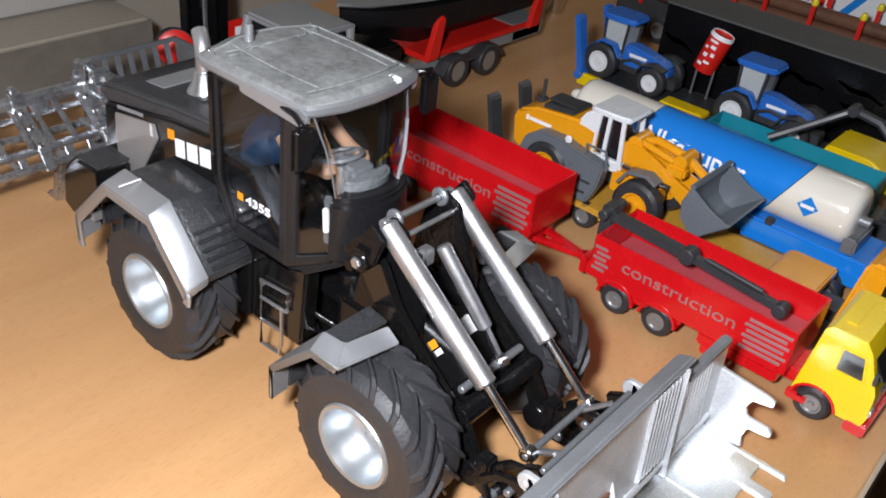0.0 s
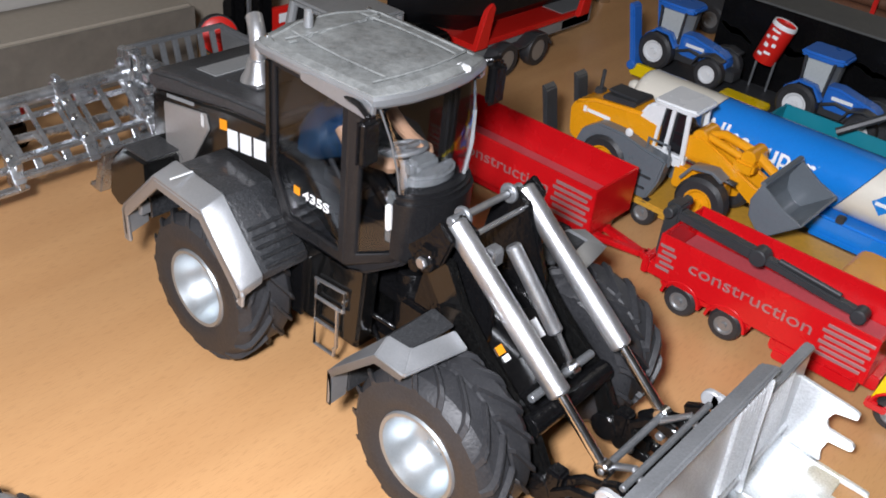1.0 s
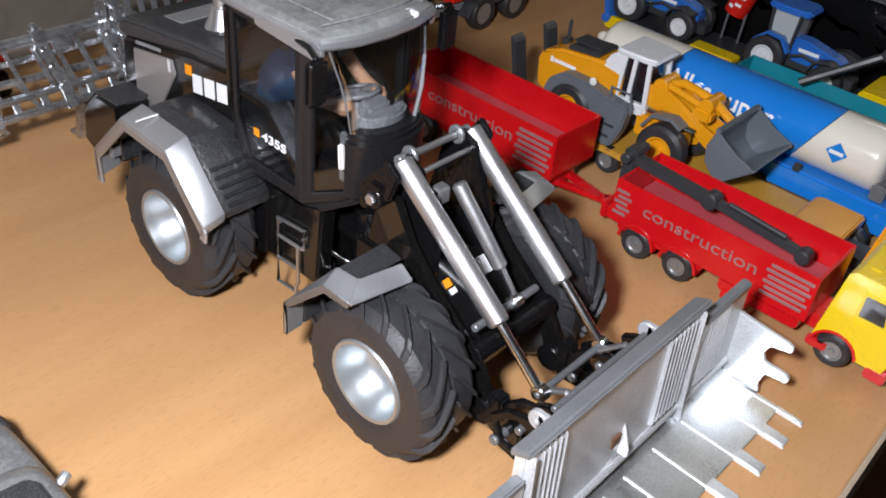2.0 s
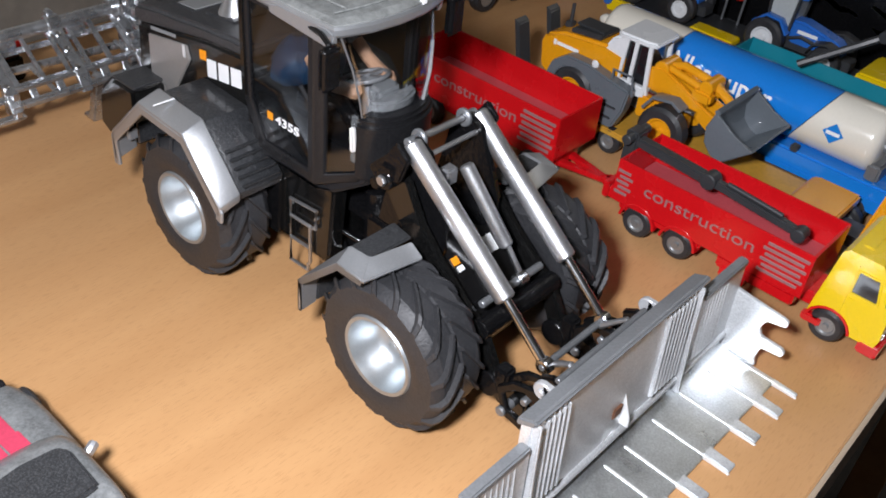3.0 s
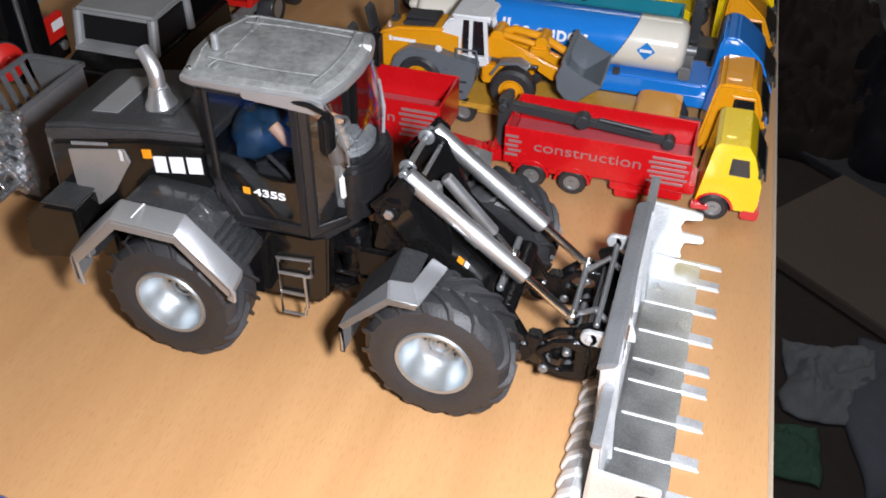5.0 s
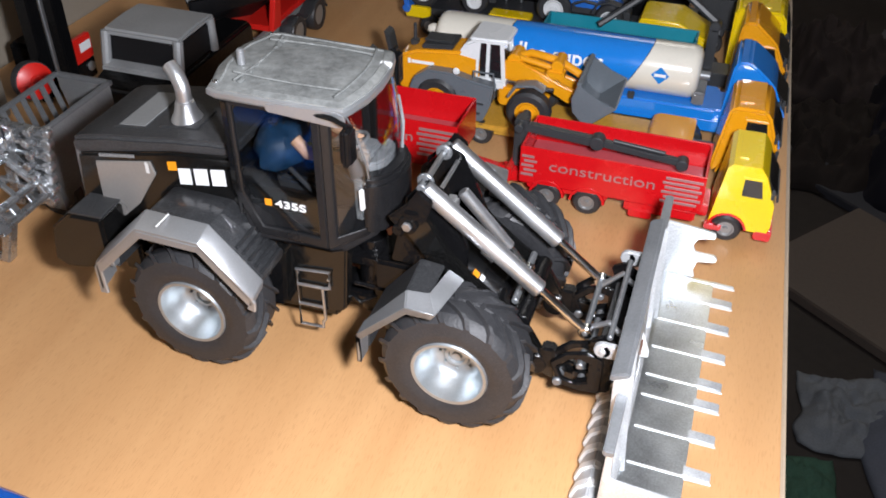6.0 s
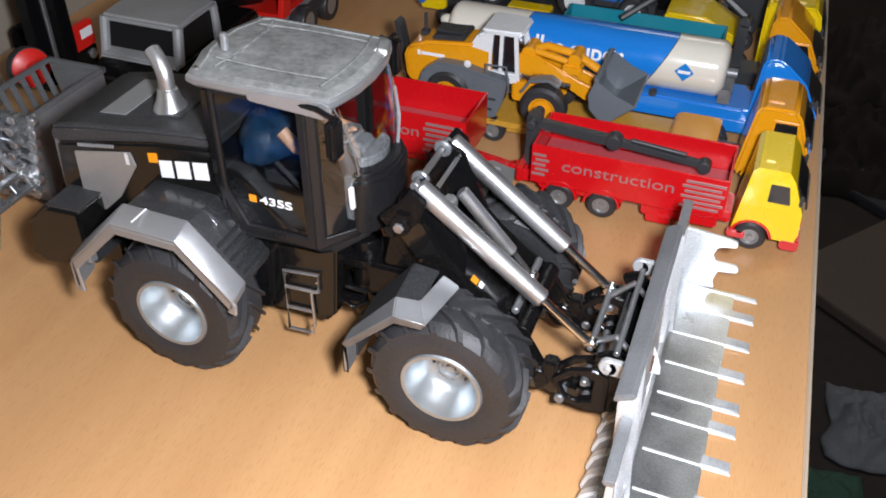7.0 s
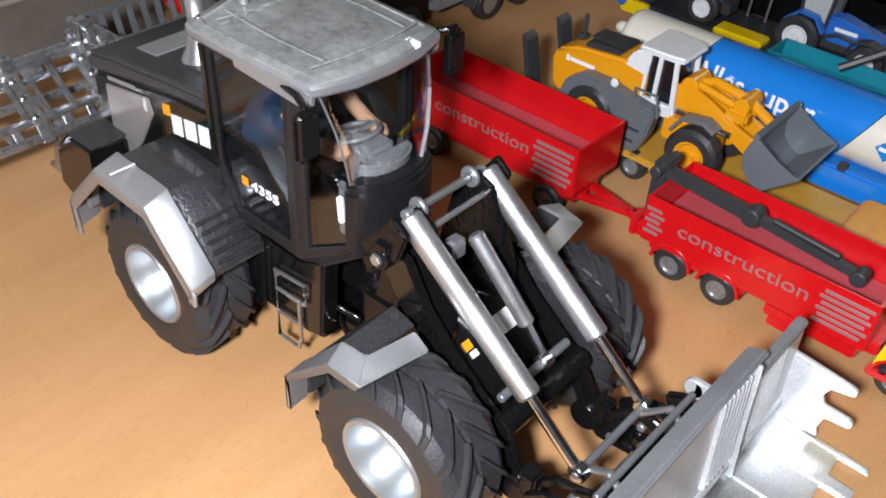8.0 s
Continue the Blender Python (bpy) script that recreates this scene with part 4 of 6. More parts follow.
part("back_bracket", prism(mm((108.0, 12.0), (111.4, 12.0), (111.2, 15.5), (107.6, 25.0)), 0.0032, 0.0042, r=0.0003), TINE, loader, "small bright bracket in the bucket back")
part("back_slot", box(0.1076, 0.1087, -0.0022, 0.0022, 0.0175, 0.0215, 0.0002), WOODBROWN, loader)
for y in (BY0, BY1):
    side = mm((106.6, 28.0), (108, 28.4), (125.6, 26.6), (127.6, 26.0), (127.6, 23.6), (121.0, 22.2), (119.6, 18.6), (121.0, 15.4), (129.0, 15.0), (130.2, 13.6), (129.6, 11.8), (122.5, 11.0), (121.4, 6.0), (122.6, 2.6), (108, 1.0), (106.4, 8))
    part("bucket_side", prism(side, y - 0.0009, y + 0.0009, r=0.0003), BUCKET, loader, "toothed silver bucket side")

# ---- driver figure ----
def doll():
    """A seated toy driver as one plain moulded shape."""
    trunk = lathe([(math.sin(math.pi * k / 12) ** 0.8, -math.cos(math.pi * k / 12)) for k in range(13)], 24, Matrix.Translation((-0.0230, -0.0040, 0.0826)) @ Matrix.Diagonal((0.0094, 0.0132, 0.0092, 1)))
    for v in trunk.verts:
        v.co += Vector((1, 1, 1)) * 0.0022 * noise.noise(v.co * 170)
    body = join(trunk, lathe([(0, 0.0905), (0.0022, 0.0905), (0.0024, 0.0925), (0.0040, 0.0945), (0.0044, 0.0975), (0.0036, 0.1008), (0, 0.1018)], 16, Matrix.Translation((-0.0165, 0, 0))),
                tube(mm((-18, -5, 73.5), (-6, -5, 74.5), (1, -5, 69), (2, -5, 67)), 0.0030, 10), tube(mm((-18, 5, 73.5), (-6, 5, 74.5), (1, 5, 69), (2, 5, 67)), 0.0030, 10))
    return body


torso = doll()
plain = len(torso.faces)
figure = join(torso, *[tube(mm((-16, s * 9.8, 88), (-11, s * 10.4, 83.6), (-5, s * 9.2, 82.4), (0.6, s * 7.6, 82.6)), 0.0022, 10) for s in (-1, 1)], *[lathe([(0, -0.0026), (0.0018, -0.0019), (0.0026, 0), (0.0018, 0.0019), (0, 0.0026)], 12, Matrix.Translation((0.0016, s * 0.0072, 0.0826))) for s in (-1, 1)])
driver = tagged(link_mesh("toy_driver", figure, material("doll_blue", (0.006, 0.034, 0.078), 0.5, vary=0.35, grain=500, bump=0.4, blotch=160)), "small seated toy driver in dark blue with beige arms", "toy figure")
driver.data.materials.append(SKIN)
driver.data.materials.append(BLACKM)
for p in driver.data.polygons:
    p.material_index = 1 if p.index >= plain or p.center.z > 0.0962 else 2 if p.center.z < 0.0775 else 0
driver.location = (0, 0.0025 + CAB_Y, 0.0004)


# ---- die-cast lorries ----
def window_ring(outer, hole, y0, y1):
    """A raised frame round a window in the xz plane."""
    bm = bmesh.new()
    n = len(outer)
    vo = [[bm.verts.new((x, y, z)) for x, z in outer] for y in (y0, y1)]
    vi = [[bm.verts.new((x, y, z)) for x, z in hole] for y in (y0, y1)]
    for i in range(n):
        j = (i + 1) % n
        for a, b in ((vo[0], vi[0]), (vo[1], vi[1]), (vo[0], vo[1]), (vi[0], vi[1])):
            bm.faces.new((a[i], a[j], b[j], b[i]))
    bmesh.ops.recalc_face_normals(bm, faces=bm.faces)
    return bm


def lorry_cab(t, x0, x1, y0, y1, z0, z1, mat, trim, lean=0.004, wheel=None, tall=0.0, r=0.0014, back=0.0):
    """A forward-control cab: sloped screen, side windows, bumper, lamps; the side is cut out round the wheel."""
    wx = wheel if wheel else (x0 + x1) / 2 - 0.004
    cut = [(wx + 0.0082 * math.cos(a), 0.0066 + 0.0082 * math.sin(a)) for a in (math.pi * (1 - k / 10) for k in range(11))]
    cut = [(x, max(z, z0)) for x, z in cut]
    front = [(x1 - 0.001, z0), (x1, z0 + 0.004), (x1 - 0.0005, z0 + (z1 - z0) * 0.45), (x1 - lean, z1 - 0.004)]
    if tall:
        top = [(x1 - lean - 0.003, z1 - 0.001), (x1 - lean - 0.009, z1 + tall * 0.55), (x0 + back + 0.007, z1 + tall), (x0 + back + 0.0015, z1 + tall * 0.9), (x0 + back, z1 + tall * 0.6)]
    else:
        top = [(x1 - lean - 0.003, z1), (x0 + back + 0.002, z1), (x0 + back, z1 - 0.002)]
    prof = [(x0, z0)] + cut + front + top
    cab = part("cab", prism(prof, y0, y1, r=r, segs=3), mat, t)
    zb, zt = z0 + (z1 - z0) * 0.545, z1 - 0.0066
    for s, y in ((-1, y0), (1, y1)):
        a, b = sorted((y - s * 0.0004, y + s * 0.00025))
        wx0 = x0 + (x1 - x0) * 0.44
        part("side_window", prism([(wx0, zb), (wx0, zt), (wx0 + 0.0006, zt + 0.0006), (x1 - lean * 0.6 - 0.0042, zt + 0.0006), (x1 - 0.0058, zb + 0.0006), (x1 - 0.0064, zb)], a, b, r=0.0002), DARKGLASS, cab, "dark side window")
        part("window_trim", window_ring([(wx0 - 0.0007, zb - 0.0007), (wx0 - 0.0007, zt + 0.0013), (x1 - lean * 0.6 - 0.0036, zt + 0.0013), (x1 - 0.0052, zb - 0.0007)], [(wx0, zb), (wx0, zt + 0.0006), (x1 - lean * 0.6 - 0.0042, zt + 0.0006), (x1 - 0.0059, zb)], *sorted((y - s * 0.0002, y + s * 0.0006))), mat, cab)
        part("door_seam", box(wx0 - 0.0012, wx0 - 0.0009, a - 0.0001, b, z0 + 0.0060, z1 - 0.0040, 0), mat, cab)
        part("door_handle", box(wx0, wx0 + 0.0022, *sorted((y, y + s * 0.0006)), zb - 0.0030, zb - 0.0022, 0.0002), mat, cab)
        part("mirror", box(x1 - 0.0030, x1 - 0.0016, *sorted((y + s * 0.0003, y + s * 0.0017)), zb + 0.0010, zb + 0.0062, 0.0004), DARKGREY, cab, "black door mirror")
        part("headlamp", box(x1 - 0.0006, x1 + 0.0004, y - s * 0.0055 - 0.0025, y - s * 0.0055 + 0.0025, z0 + 0.0030, z0 + 0.0055, 0.0003), CHROME, cab)
        part("arch_trim", strip([(x, z) for x, z in cut], *sorted((y - s * 0.0030, y + s * 0.0004)), 0.0011, 0.0002), trim, cab)
    ws = [(x1 - 0.0001, zb + 0.001), (x1 - lean + 0.0008, z1 - 0.0058), (x1 - lean - 0.0008, z1 - 0.0058), (x1 - 0.0022, zb + 0.001)]
    part("windscreen", prism(ws, y0 + 0.0030, y1 - 0.0030, r=0.0002), DARKGLASS, cab, "dark windscreen")
    if not tall:
        part("roof_hatch", box(x0 + back + 0.0040, x1 - lean - 0.0090, y0 + 0.0060, y1 - 0.0060, z1 - 0.0002, z1 + 0.0006, 0.0003), mat, cab)
    part("wiper_rail", box(x1 - 0.0002, x1 + 0.0008, y0 + 0.002, y1 - 0.002, zb - 0.002, zb - 0.0004, 0.0003), DARKGREY, cab)
    part("bumper", prism([(x1 - 0.0062, z0 - 0.0040), (x1 + 0.0012, z0 - 0.0040), (x1 + 0.0014, z0 + 0.0014), (x1 - 0.0062, z0 + 0.0014)], y0 - 0.0004, y1 + 0.0004, r=0.0007), trim, cab)
    return cab


def arch(parent, x, y0, y1, z, r, mat):
    pts = [(x + r * math.cos(a), z + r * math.sin(a)) for a in (math.pi * (0.02 + 0.96 * k / 10) for k in range(11))]
    return part("wheel_arch", strip(pts, y0, y1, 0.0012, 0.0002), mat, parent)


def tub(x0, x1, y0, y1, z0, z1, wall, flare=0.0):
    """An open box with thick walls."""
    return join(prism([(y0 + flare, z0), (y1 - flare, z0), (y1, z1), (y1 - wall, z1), (y1 - flare - wall, z0 + wall), (y0 + flare + wall, z0 + wall), (y0 + wall, z1), (y0, z1)], x0, x1, "x", 0.0003),
                box(x0, x0 + wall, y0 + wall * 0.6, y1 - wall * 0.6, z0 + 0.0003, z1 - 0.0002, 0.0003), box(x1 - wall, x1, y0 + wall * 0.6, y1 - wall * 0.6, z0 + 0.0003, z1 - 0.0002, 0.0003))


def stripes(t, x0, x1, y, z0, dz, n, ragged):
    for k in range(n):
        part("stripe", box(x0 + ragged * (k % 2) * 0.0012, x1 - ragged * ((k + 1) % 2) * 0.0014, y - 0.00025, y + 0.0001, z0 + k * dz, z0 + k * dz + dz * 0.55, 0.0001), LETTERGREY, t, "thin silver stripe")


# red tipper lorry with a loading crane
T = thing("toy_tipper_lorry", "red die-cast tipper lorry with a yellow cab and black crane", "toy truck")
Y0, Y1 = 0.1058, 0.1370
part("tipper_body", tub(0.0365, 0.1200, Y0, Y1, 0.0120, 0.0310, 0.0011), RED, T, "glossy red open tipper body")
part("tipper_floor", box(0.0378, 0.1187, Y0 + 0.0013, Y1 - 0.0013, 0.0132, 0.0185, 0.0003), REDDUST, T, "dusty red load floor")
part("chassis", join(box(0.0300, 0.1230, Y0 + 0.008, Y1 - 0.008, 0.0060, 0.0119, 0.0006), box(0.0400, 0.0780, Y0 + 0.0012, Y1 - 0.0012, 0.0085, 0.0119, 0.0008), box(0.0860, 0.1180, Y0 + 0.0006, Y1 - 0.0006, 0.0065, 0.0119, 0.0008), box(0.0885, 0.0990, Y0 - 0.0004, Y0 + 0.004, 0.0040, 0.0085, 0.0006)), RED, T)
cabm = lorry_cab(T, 0.1236, 0.1502, Y0 - 0.0002, Y1 + 0.0004, 0.0078, 0.0402, YELLOW, RED, lean=0.006, wheel=0.1320, r=0.0022, back=0.0038)
part("cab_step", box(0.1225, 0.1300, Y0 - 0.0006, Y0 + 0.003, 0.0050, 0.0085, 0.0006), RED, cabm)
for s, y in ((-1, Y0 + 0.0026), (1, Y1 - 0.0026)):
    for x in (0.0500, 0.0690, 0.1320):
        small_wheel(T, x, y, 0.0066, 0.0066, 0.0052, s)
    a, b = sorted((y + s * 0.0030, y - s * 0.0020))
    arch(T, 0.0500, a, b, 0.0066, 0.0079, RED)
    arch(T, 0.0690, a, b, 0.0066, 0.0079, RED)
lettering("construction", 0.0074, 0.0001, pose(0.0745, Y0 - 0.0002, 0.0228, 0, 0, 0), LETTERGREY, "side_lettering", T, width=0.0480, label="silver printed word")
stripes(T, 0.0372, 0.0445, Y0, 0.0160, 0.0024, 5, 1)
stripes(T, 0.1015, 0.1190, Y0, 0.0150, 0.0024, 6, 1)
part("crane_post", join(box(0.0300, 0.0362, 0.1180, 0.1260, 0.0119, 0.0370, 0.0008), rod((0.0330, 0.1140, 0.0345), (0.0330, 0.1300, 0.0345), 0.0022)), DARKGREY, T, "black crane post")
part("crane_arm", join(prism([(0.0300, 0.0315), (0.0300, 0.0352), (0.0690, 0.0330), (0.0690, 0.0288)], 0.1185, 0.1235, r=0.0006), disc_y(0.0690, 0.1210, 0.0312, 0.0034, 0.0066, 16)), DARKGREY, T, "black crane arm")
part("crane_jib", join(prism([(0.0690, 0.0295), (0.0690, 0.0328), (0.1080, 0.0290), (0.1080, 0.0260)], 0.1190, 0.1230, r=0.0006), disc_y(0.1080, 0.1210, 0.0272, 0.0028, 0.0060, 16), rod((0.0760, 0.1210, 0.0328), (0.1000, 0.1210, 0.0308), 0.0010)), DARKGREY, T, "black crane jib")
part("tow_jaw", join(box(0.0240, 0.0305, 0.1185, 0.1245, 0.0070, 0.0100, 0.0006), box(0.0285, 0.0312, 0.1120, 0.1310, 0.0065, 0.0140, 0.0005)), RED, T)

# its red drawbar trailer
T = thing("toy_tipper_trailer", "red die-cast drawbar trailer, coupled behind the tipper lorry", "toy trailer")
part("tipper_body", tub(-0.0830, 0.0060, Y0, Y1, 0.0140, 0.0345, 0.0011), RED, T, "glossy red open trailer body")
part("tipper_floor", box(-0.0817, 0.0047, Y0 + 0.0013, Y1 - 0.0013, 0.0152, 0.0200, 0.0003), REDDUST, T, "dusty red load floor")
part("chassis", join(box(-0.0800, 0.0030, Y0 + 0.007, Y1 - 0.007, 0.0062, 0.0139, 0.0006), box(-0.012, 0.0030, Y0 + 0.002, Y1 - 0.002, 0.0100, 0.0139, 0.0006)), RED, T)
part("drawbar", join(prism([(0.002, 0.1150), (0.0235, 0.1195), (0.0235, 0.1235), (0.002, 0.1280), (0.002, 0.1240), (0.016, 0.1215), (0.002, 0.1190)], 0.0068, 0.0092, "z", 0.0004), lathe([(0.0012, 0), (0.0024, 0.0004), (0.0024, 0.0022), (0.0012, 0.0028)], 16, Matrix.Translation((0.0245, 0.1215, 0.0072)))), RED, T, "red drawbar")
for s, y in ((-1, Y0 + 0.0026), (1, Y1 - 0.0026)):
    for x in (-0.0660, -0.0060):
        small_wheel(T, x, y, 0.0066, 0.0066, 0.0052, s)
lettering("construction", 0.0074, 0.0001, pose(-0.0400, Y0 - 0.0002, 0.0256, 0, 0, 0), LETTERGREY, "side_lettering", T, width=0.0480, label="silver printed word")
stripes(T, -0.0820, -0.0740, Y0, 0.0170, 0.0026, 5, 1)
stripes(T, -0.0140, 0.0045, Y0, 0.0165, 0.0027, 6, 1)

# low loader with an orange wheel loader on it
T = thing("toy_low_loader", "ochre die-cast low loader carrying a small orange loader", "toy truck")
Y0, Y1 = 0.1510, 0.1845
part("bed", join(box(-0.0480, 0.0990, Y0, Y1, 0.0092, 0.0122, 0.0006), box(-0.0470, 0.0980, Y0 + 0.006, Y1 - 0.006, 0.0040, 0.0092, 0.0004)), DECK, T, "worn ochre flat bed")
part("bed_rail", box(0.0180, 0.0990, Y0 + 0.0008, Y0 + 0.0030, 0.0122, 0.0134, 0.0004), DECK, T)
part("gooseneck", prism([(0.0880, 0.0122), (0.0880, 0.0170), (0.0910, 0.0190), (0.1100, 0.0190), (0.1100, 0.0145), (0.0992, 0.0140), (0.0992, 0.0122)], Y0 + 0.003, Y1 - 0.003, r=0.0008), ORANGE, T, "raised orange gooseneck")
part("chassis", box(0.0980, 0.1260, Y0 + 0.010, Y1 - 0.010, 0.0060, 0.0112, 0.0006), DARKGREY, T)
cabm = lorry_cab(T, 0.1195, 0.1495, Y0 + 0.0006, Y1 - 0.0006, 0.0078, 0.0432, ORANGE, ORANGE, lean=0.006, wheel=0.1315, r=0.0026, back=0.0046)
for s, y in ((-1, Y0 + 0.0028), (1, Y1 - 0.0028)):
    for x in (-0.0370, -0.0160, 0.0045, 0.1080, 0.1315):
        small_wheel(T, x, y, 0.0062, 0.0062, 0.0052, s)
for y in (0.1555, 0.1800):
    part("ramp", prism([(-0.0500, 0.0085), (-0.0475, 0.0085), (-0.0545, 0.0420), (-0.0575, 0.0440)], y - 0.0045, y + 0.0045, r=0.0006), DARKGREY, T, "black folded ramp")

L = thing("toy_small_loader", "small orange wheel loader with a white cab and grey bucket", "toy loader", 0, 0.1655, 0.0122)
part("rear_body", prism([(-0.0425, 0.0120), (-0.0440, 0.0240), (-0.0420, 0.0290), (-0.0320, 0.0330), (-0.0090, 0.0355), (0.0010, 0.0340), (0.0010, 0.0090), (-0.0350, 0.0090)], -0.0095, 0.0095, r=0.0014, segs=3), ORANGE, L, "rounded orange engine body")
part("engine_grille", join(prism([(-0.0300, 0.0336), (-0.0130, 0.0352), (-0.0130, 0.0375), (-0.0290, 0.0362)], -0.0078, 0.0078, r=0.0006), box(-0.029, -0.014, -0.0050, 0.0050, 0.0370, 0.0380, 0.0004)), DARKGREY, L, "dark grey engine grille")
part("badge_bars", join(box(-0.0345, -0.0225, -0.0098, -0.0095, 0.0262, 0.0278, 0), box(-0.0365, -0.0350, -0.0098, -0.0095, 0.0258, 0.0284, 0)), LETTER, L, "white unreadable print")
part("exhaust", join(rod((-0.0365, 0.0020, 0.031), (-0.0365, 0.0020, 0.0425), 0.0009), box(-0.0385, -0.0345, 0.0000, 0.0040, 0.0310, 0.0340, 0.0004)), DARKGREY, L)
cabp = part("cab", join(box(-0.0030, 0.0150, -0.0092, 0.0092, 0.0180, 0.0232, 0.0010), prism([(-0.0105, 0.0250), (-0.0105, 0.0335), (-0.0065, 0.0405), (-0.0022, 0.0424), (-0.0002, 0.0424), (-0.0012, 0.0235)], -0.0090, 0.0090, r=0.0010)), WHITE, L, "white cab base")
for y in (-0.0084, 0.0084):
    for x0, d0, w in ((-0.0030, 0.0012, 0.0034), (0.0045, 0.0002, 0.0018), (0.0130, -0.0016, 0.0020)):
        part("cab_pillar", prism([(x0, 0.0220), (x0 + d0, 0.0425), (x0 + d0 + w, 0.0425), (x0 + w, 0.0220)], y - 0.0008, y + 0.0008, r=0.0003), WHITE, cabp)
part("cab_glass", prism([(-0.0015, 0.0232), (-0.0004, 0.0422), (0.0116, 0.0422), (0.0136, 0.0232)], -0.0072, 0.0072, r=0.0006), DARKGLASS, cabp, "dark cab windows")
part("cab_roof", prism([(-0.0040, -0.0102), (-0.0020, -0.0112), (0.0110, -0.0106), (0.0160, -0.0090), (0.0160, 0.0090), (0.0110, 0.0106), (-0.0020, 0.0112), (-0.0040, 0.0102)], 0.0424, 0.0450, "z", r=0.0010), WHITE, cabp, "white cab roof")
for s in (-1, 1):
    y0, y1 = sorted((s * 0.0098, s * 0.0160))
    sweep = [(-0.0345, 0.0130), (-0.0315, 0.0215), (-0.0240, 0.0268), (-0.0120, 0.0268), (-0.0020, 0.0245), (0.0110, 0.0225), (0.0095, 0.0120), (0.0055, 0.0020), (-0.0050, 0.0020), (-0.0065, 0.0120), (-0.0100, 0.0185), (-0.0170, 0.0225), (-0.0250, 0.0205), (-0.0305, 0.0130)]
    part("rear_mudguard", prism(sweep, *sorted((s * 0.0096, s * 0.0164)), r=0.0008), GREYMET, L, "slate grey mudguard and step")
    for x, z in ((0.0005, 0.0065), (0.0022, 0.0120)):
        part("step", box(x - 0.0035, x + 0.0040, *sorted((s * 0.0160, s * 0.0172)), z, z + 0.0010, 0.0003), DARKGREY, L)
    part("work_lamp", lathe([(0.0016, 0), (0.0019, 0.0006), (0.0014, 0.0012), (0, 0.0014)], 14, Matrix.Translation((-0.0085, s * 0.0158, 0.0285)) @ pose(0, 0, 0, 90 if s < 0 else -90)), WHITE, L, "round white lamp")
    part("handrail", tube([(0.0000, s * 0.0140, 0.0245), (0.0000, s * 0.0144, 0.0290), (0.0100, s * 0.0144, 0.0290), (0.0115, s * 0.0142, 0.0200)], 0.0006, 6), GREYMET, L)
    part("front_mudguard", strip([(0.0180, 0.0180), (0.0220, 0.0245), (0.0310, 0.0260), (0.0360, 0.0235)], *sorted((s * 0.0085, s * 0.0155)), 0.0014, 0.0003), GREYMET, L, "grey mudguard")
    for x in (-0.0190, 0.0290):
        rim = small_wheel(L, x, s * 0.0128, 0.0112, 0.0112, 0.0082, s, ORANGE)
    part("lift_arm", prism([(0.0110, 0.0230), (0.0130, 0.0330), (0.0190, 0.0345), (0.0300, 0.0305), (0.0420, 0.0250), (0.0520, 0.0215), (0.0520, 0.0165), (0.0470, 0.0150), (0.0380, 0.0200), (0.0250, 0.0250)], *sorted((s * 0.0042, s * 0.0068)), r=0.0006), ORANGE, L, "orange lift arm")
    part("lift_cylinder", rod((0.0160, s * 0.0082, 0.0230), (0.0400, s * 0.0082, 0.0220), 0.0014), CHROME if s < 0 else ORANGE, L)
part("front_body", join(prism([(0.0100, 0.0080), (0.0100, 0.0240), (0.0180, 0.0290), (0.0330, 0.0170), (0.0340, 0.0080)], -0.0040, 0.0040, r=0.0006), box(0.0120, 0.0300, -0.0095, 0.0095, 0.0100, 0.0200, 0.0008)), ORANGE, L)
part("tilt_linkage", join(tube([(0.0170, 0, 0.0330), (0.0260, 0, 0.0365), (0.0400, 0, 0.0345), (0.0515, 0, 0.0285)], 0.0020, 10), disc_y(0.0400, 0, 0.0335, 0.0032, 0.0120, 14), disc_y(0.0180, 0, 0.0335, 0.0036, 0.0120, 14), box(0.0350, 0.0440, -0.0075, -0.0020, 0.0270, 0.0320, 0.0010), box(0.0350, 0.0440, 0.0020, 0.0075, 0.0270, 0.0320, 0.0010), rod((0.0200, -0.0030, 0.0345), (0.0400, -0.0030, 0.0310), 0.0016), rod((0.0260, 0.0036, 0.0350), (0.0480, 0.0036, 0.0290), 0.0014)), ORANGE, L, "orange tilt linkage")
prof = [(0.0540, 0.0330), (0.0512, 0.0250), (0.0522, 0.0185), (0.0560, 0.0145), (0.0605, 0.0130), (0.0725, 0.0235)]
cheek = prof + [(0.0640, 0.0268)]
bkt = join(strip(prof, -0.0200, 0.0140, 0.0012, 0.0003), *[prism(cheek, y - 0.0006, y + 0.0006, r=0.0002) for y in (-0.0200, 0.0140)], box(0.0528, 0.0552, -0.0206, 0.0146, 0.0322, 0.0342, 0.0005))
part("bucket", bkt, GREYMET, L, "slate grey bucket")

# tanker lorry
T = thing("toy_tanker_lorry", "blue and white die-cast tanker lorry with printed words", "toy truck")
YC, ZC, RR = 0.2035, 0.0335, 0.0138


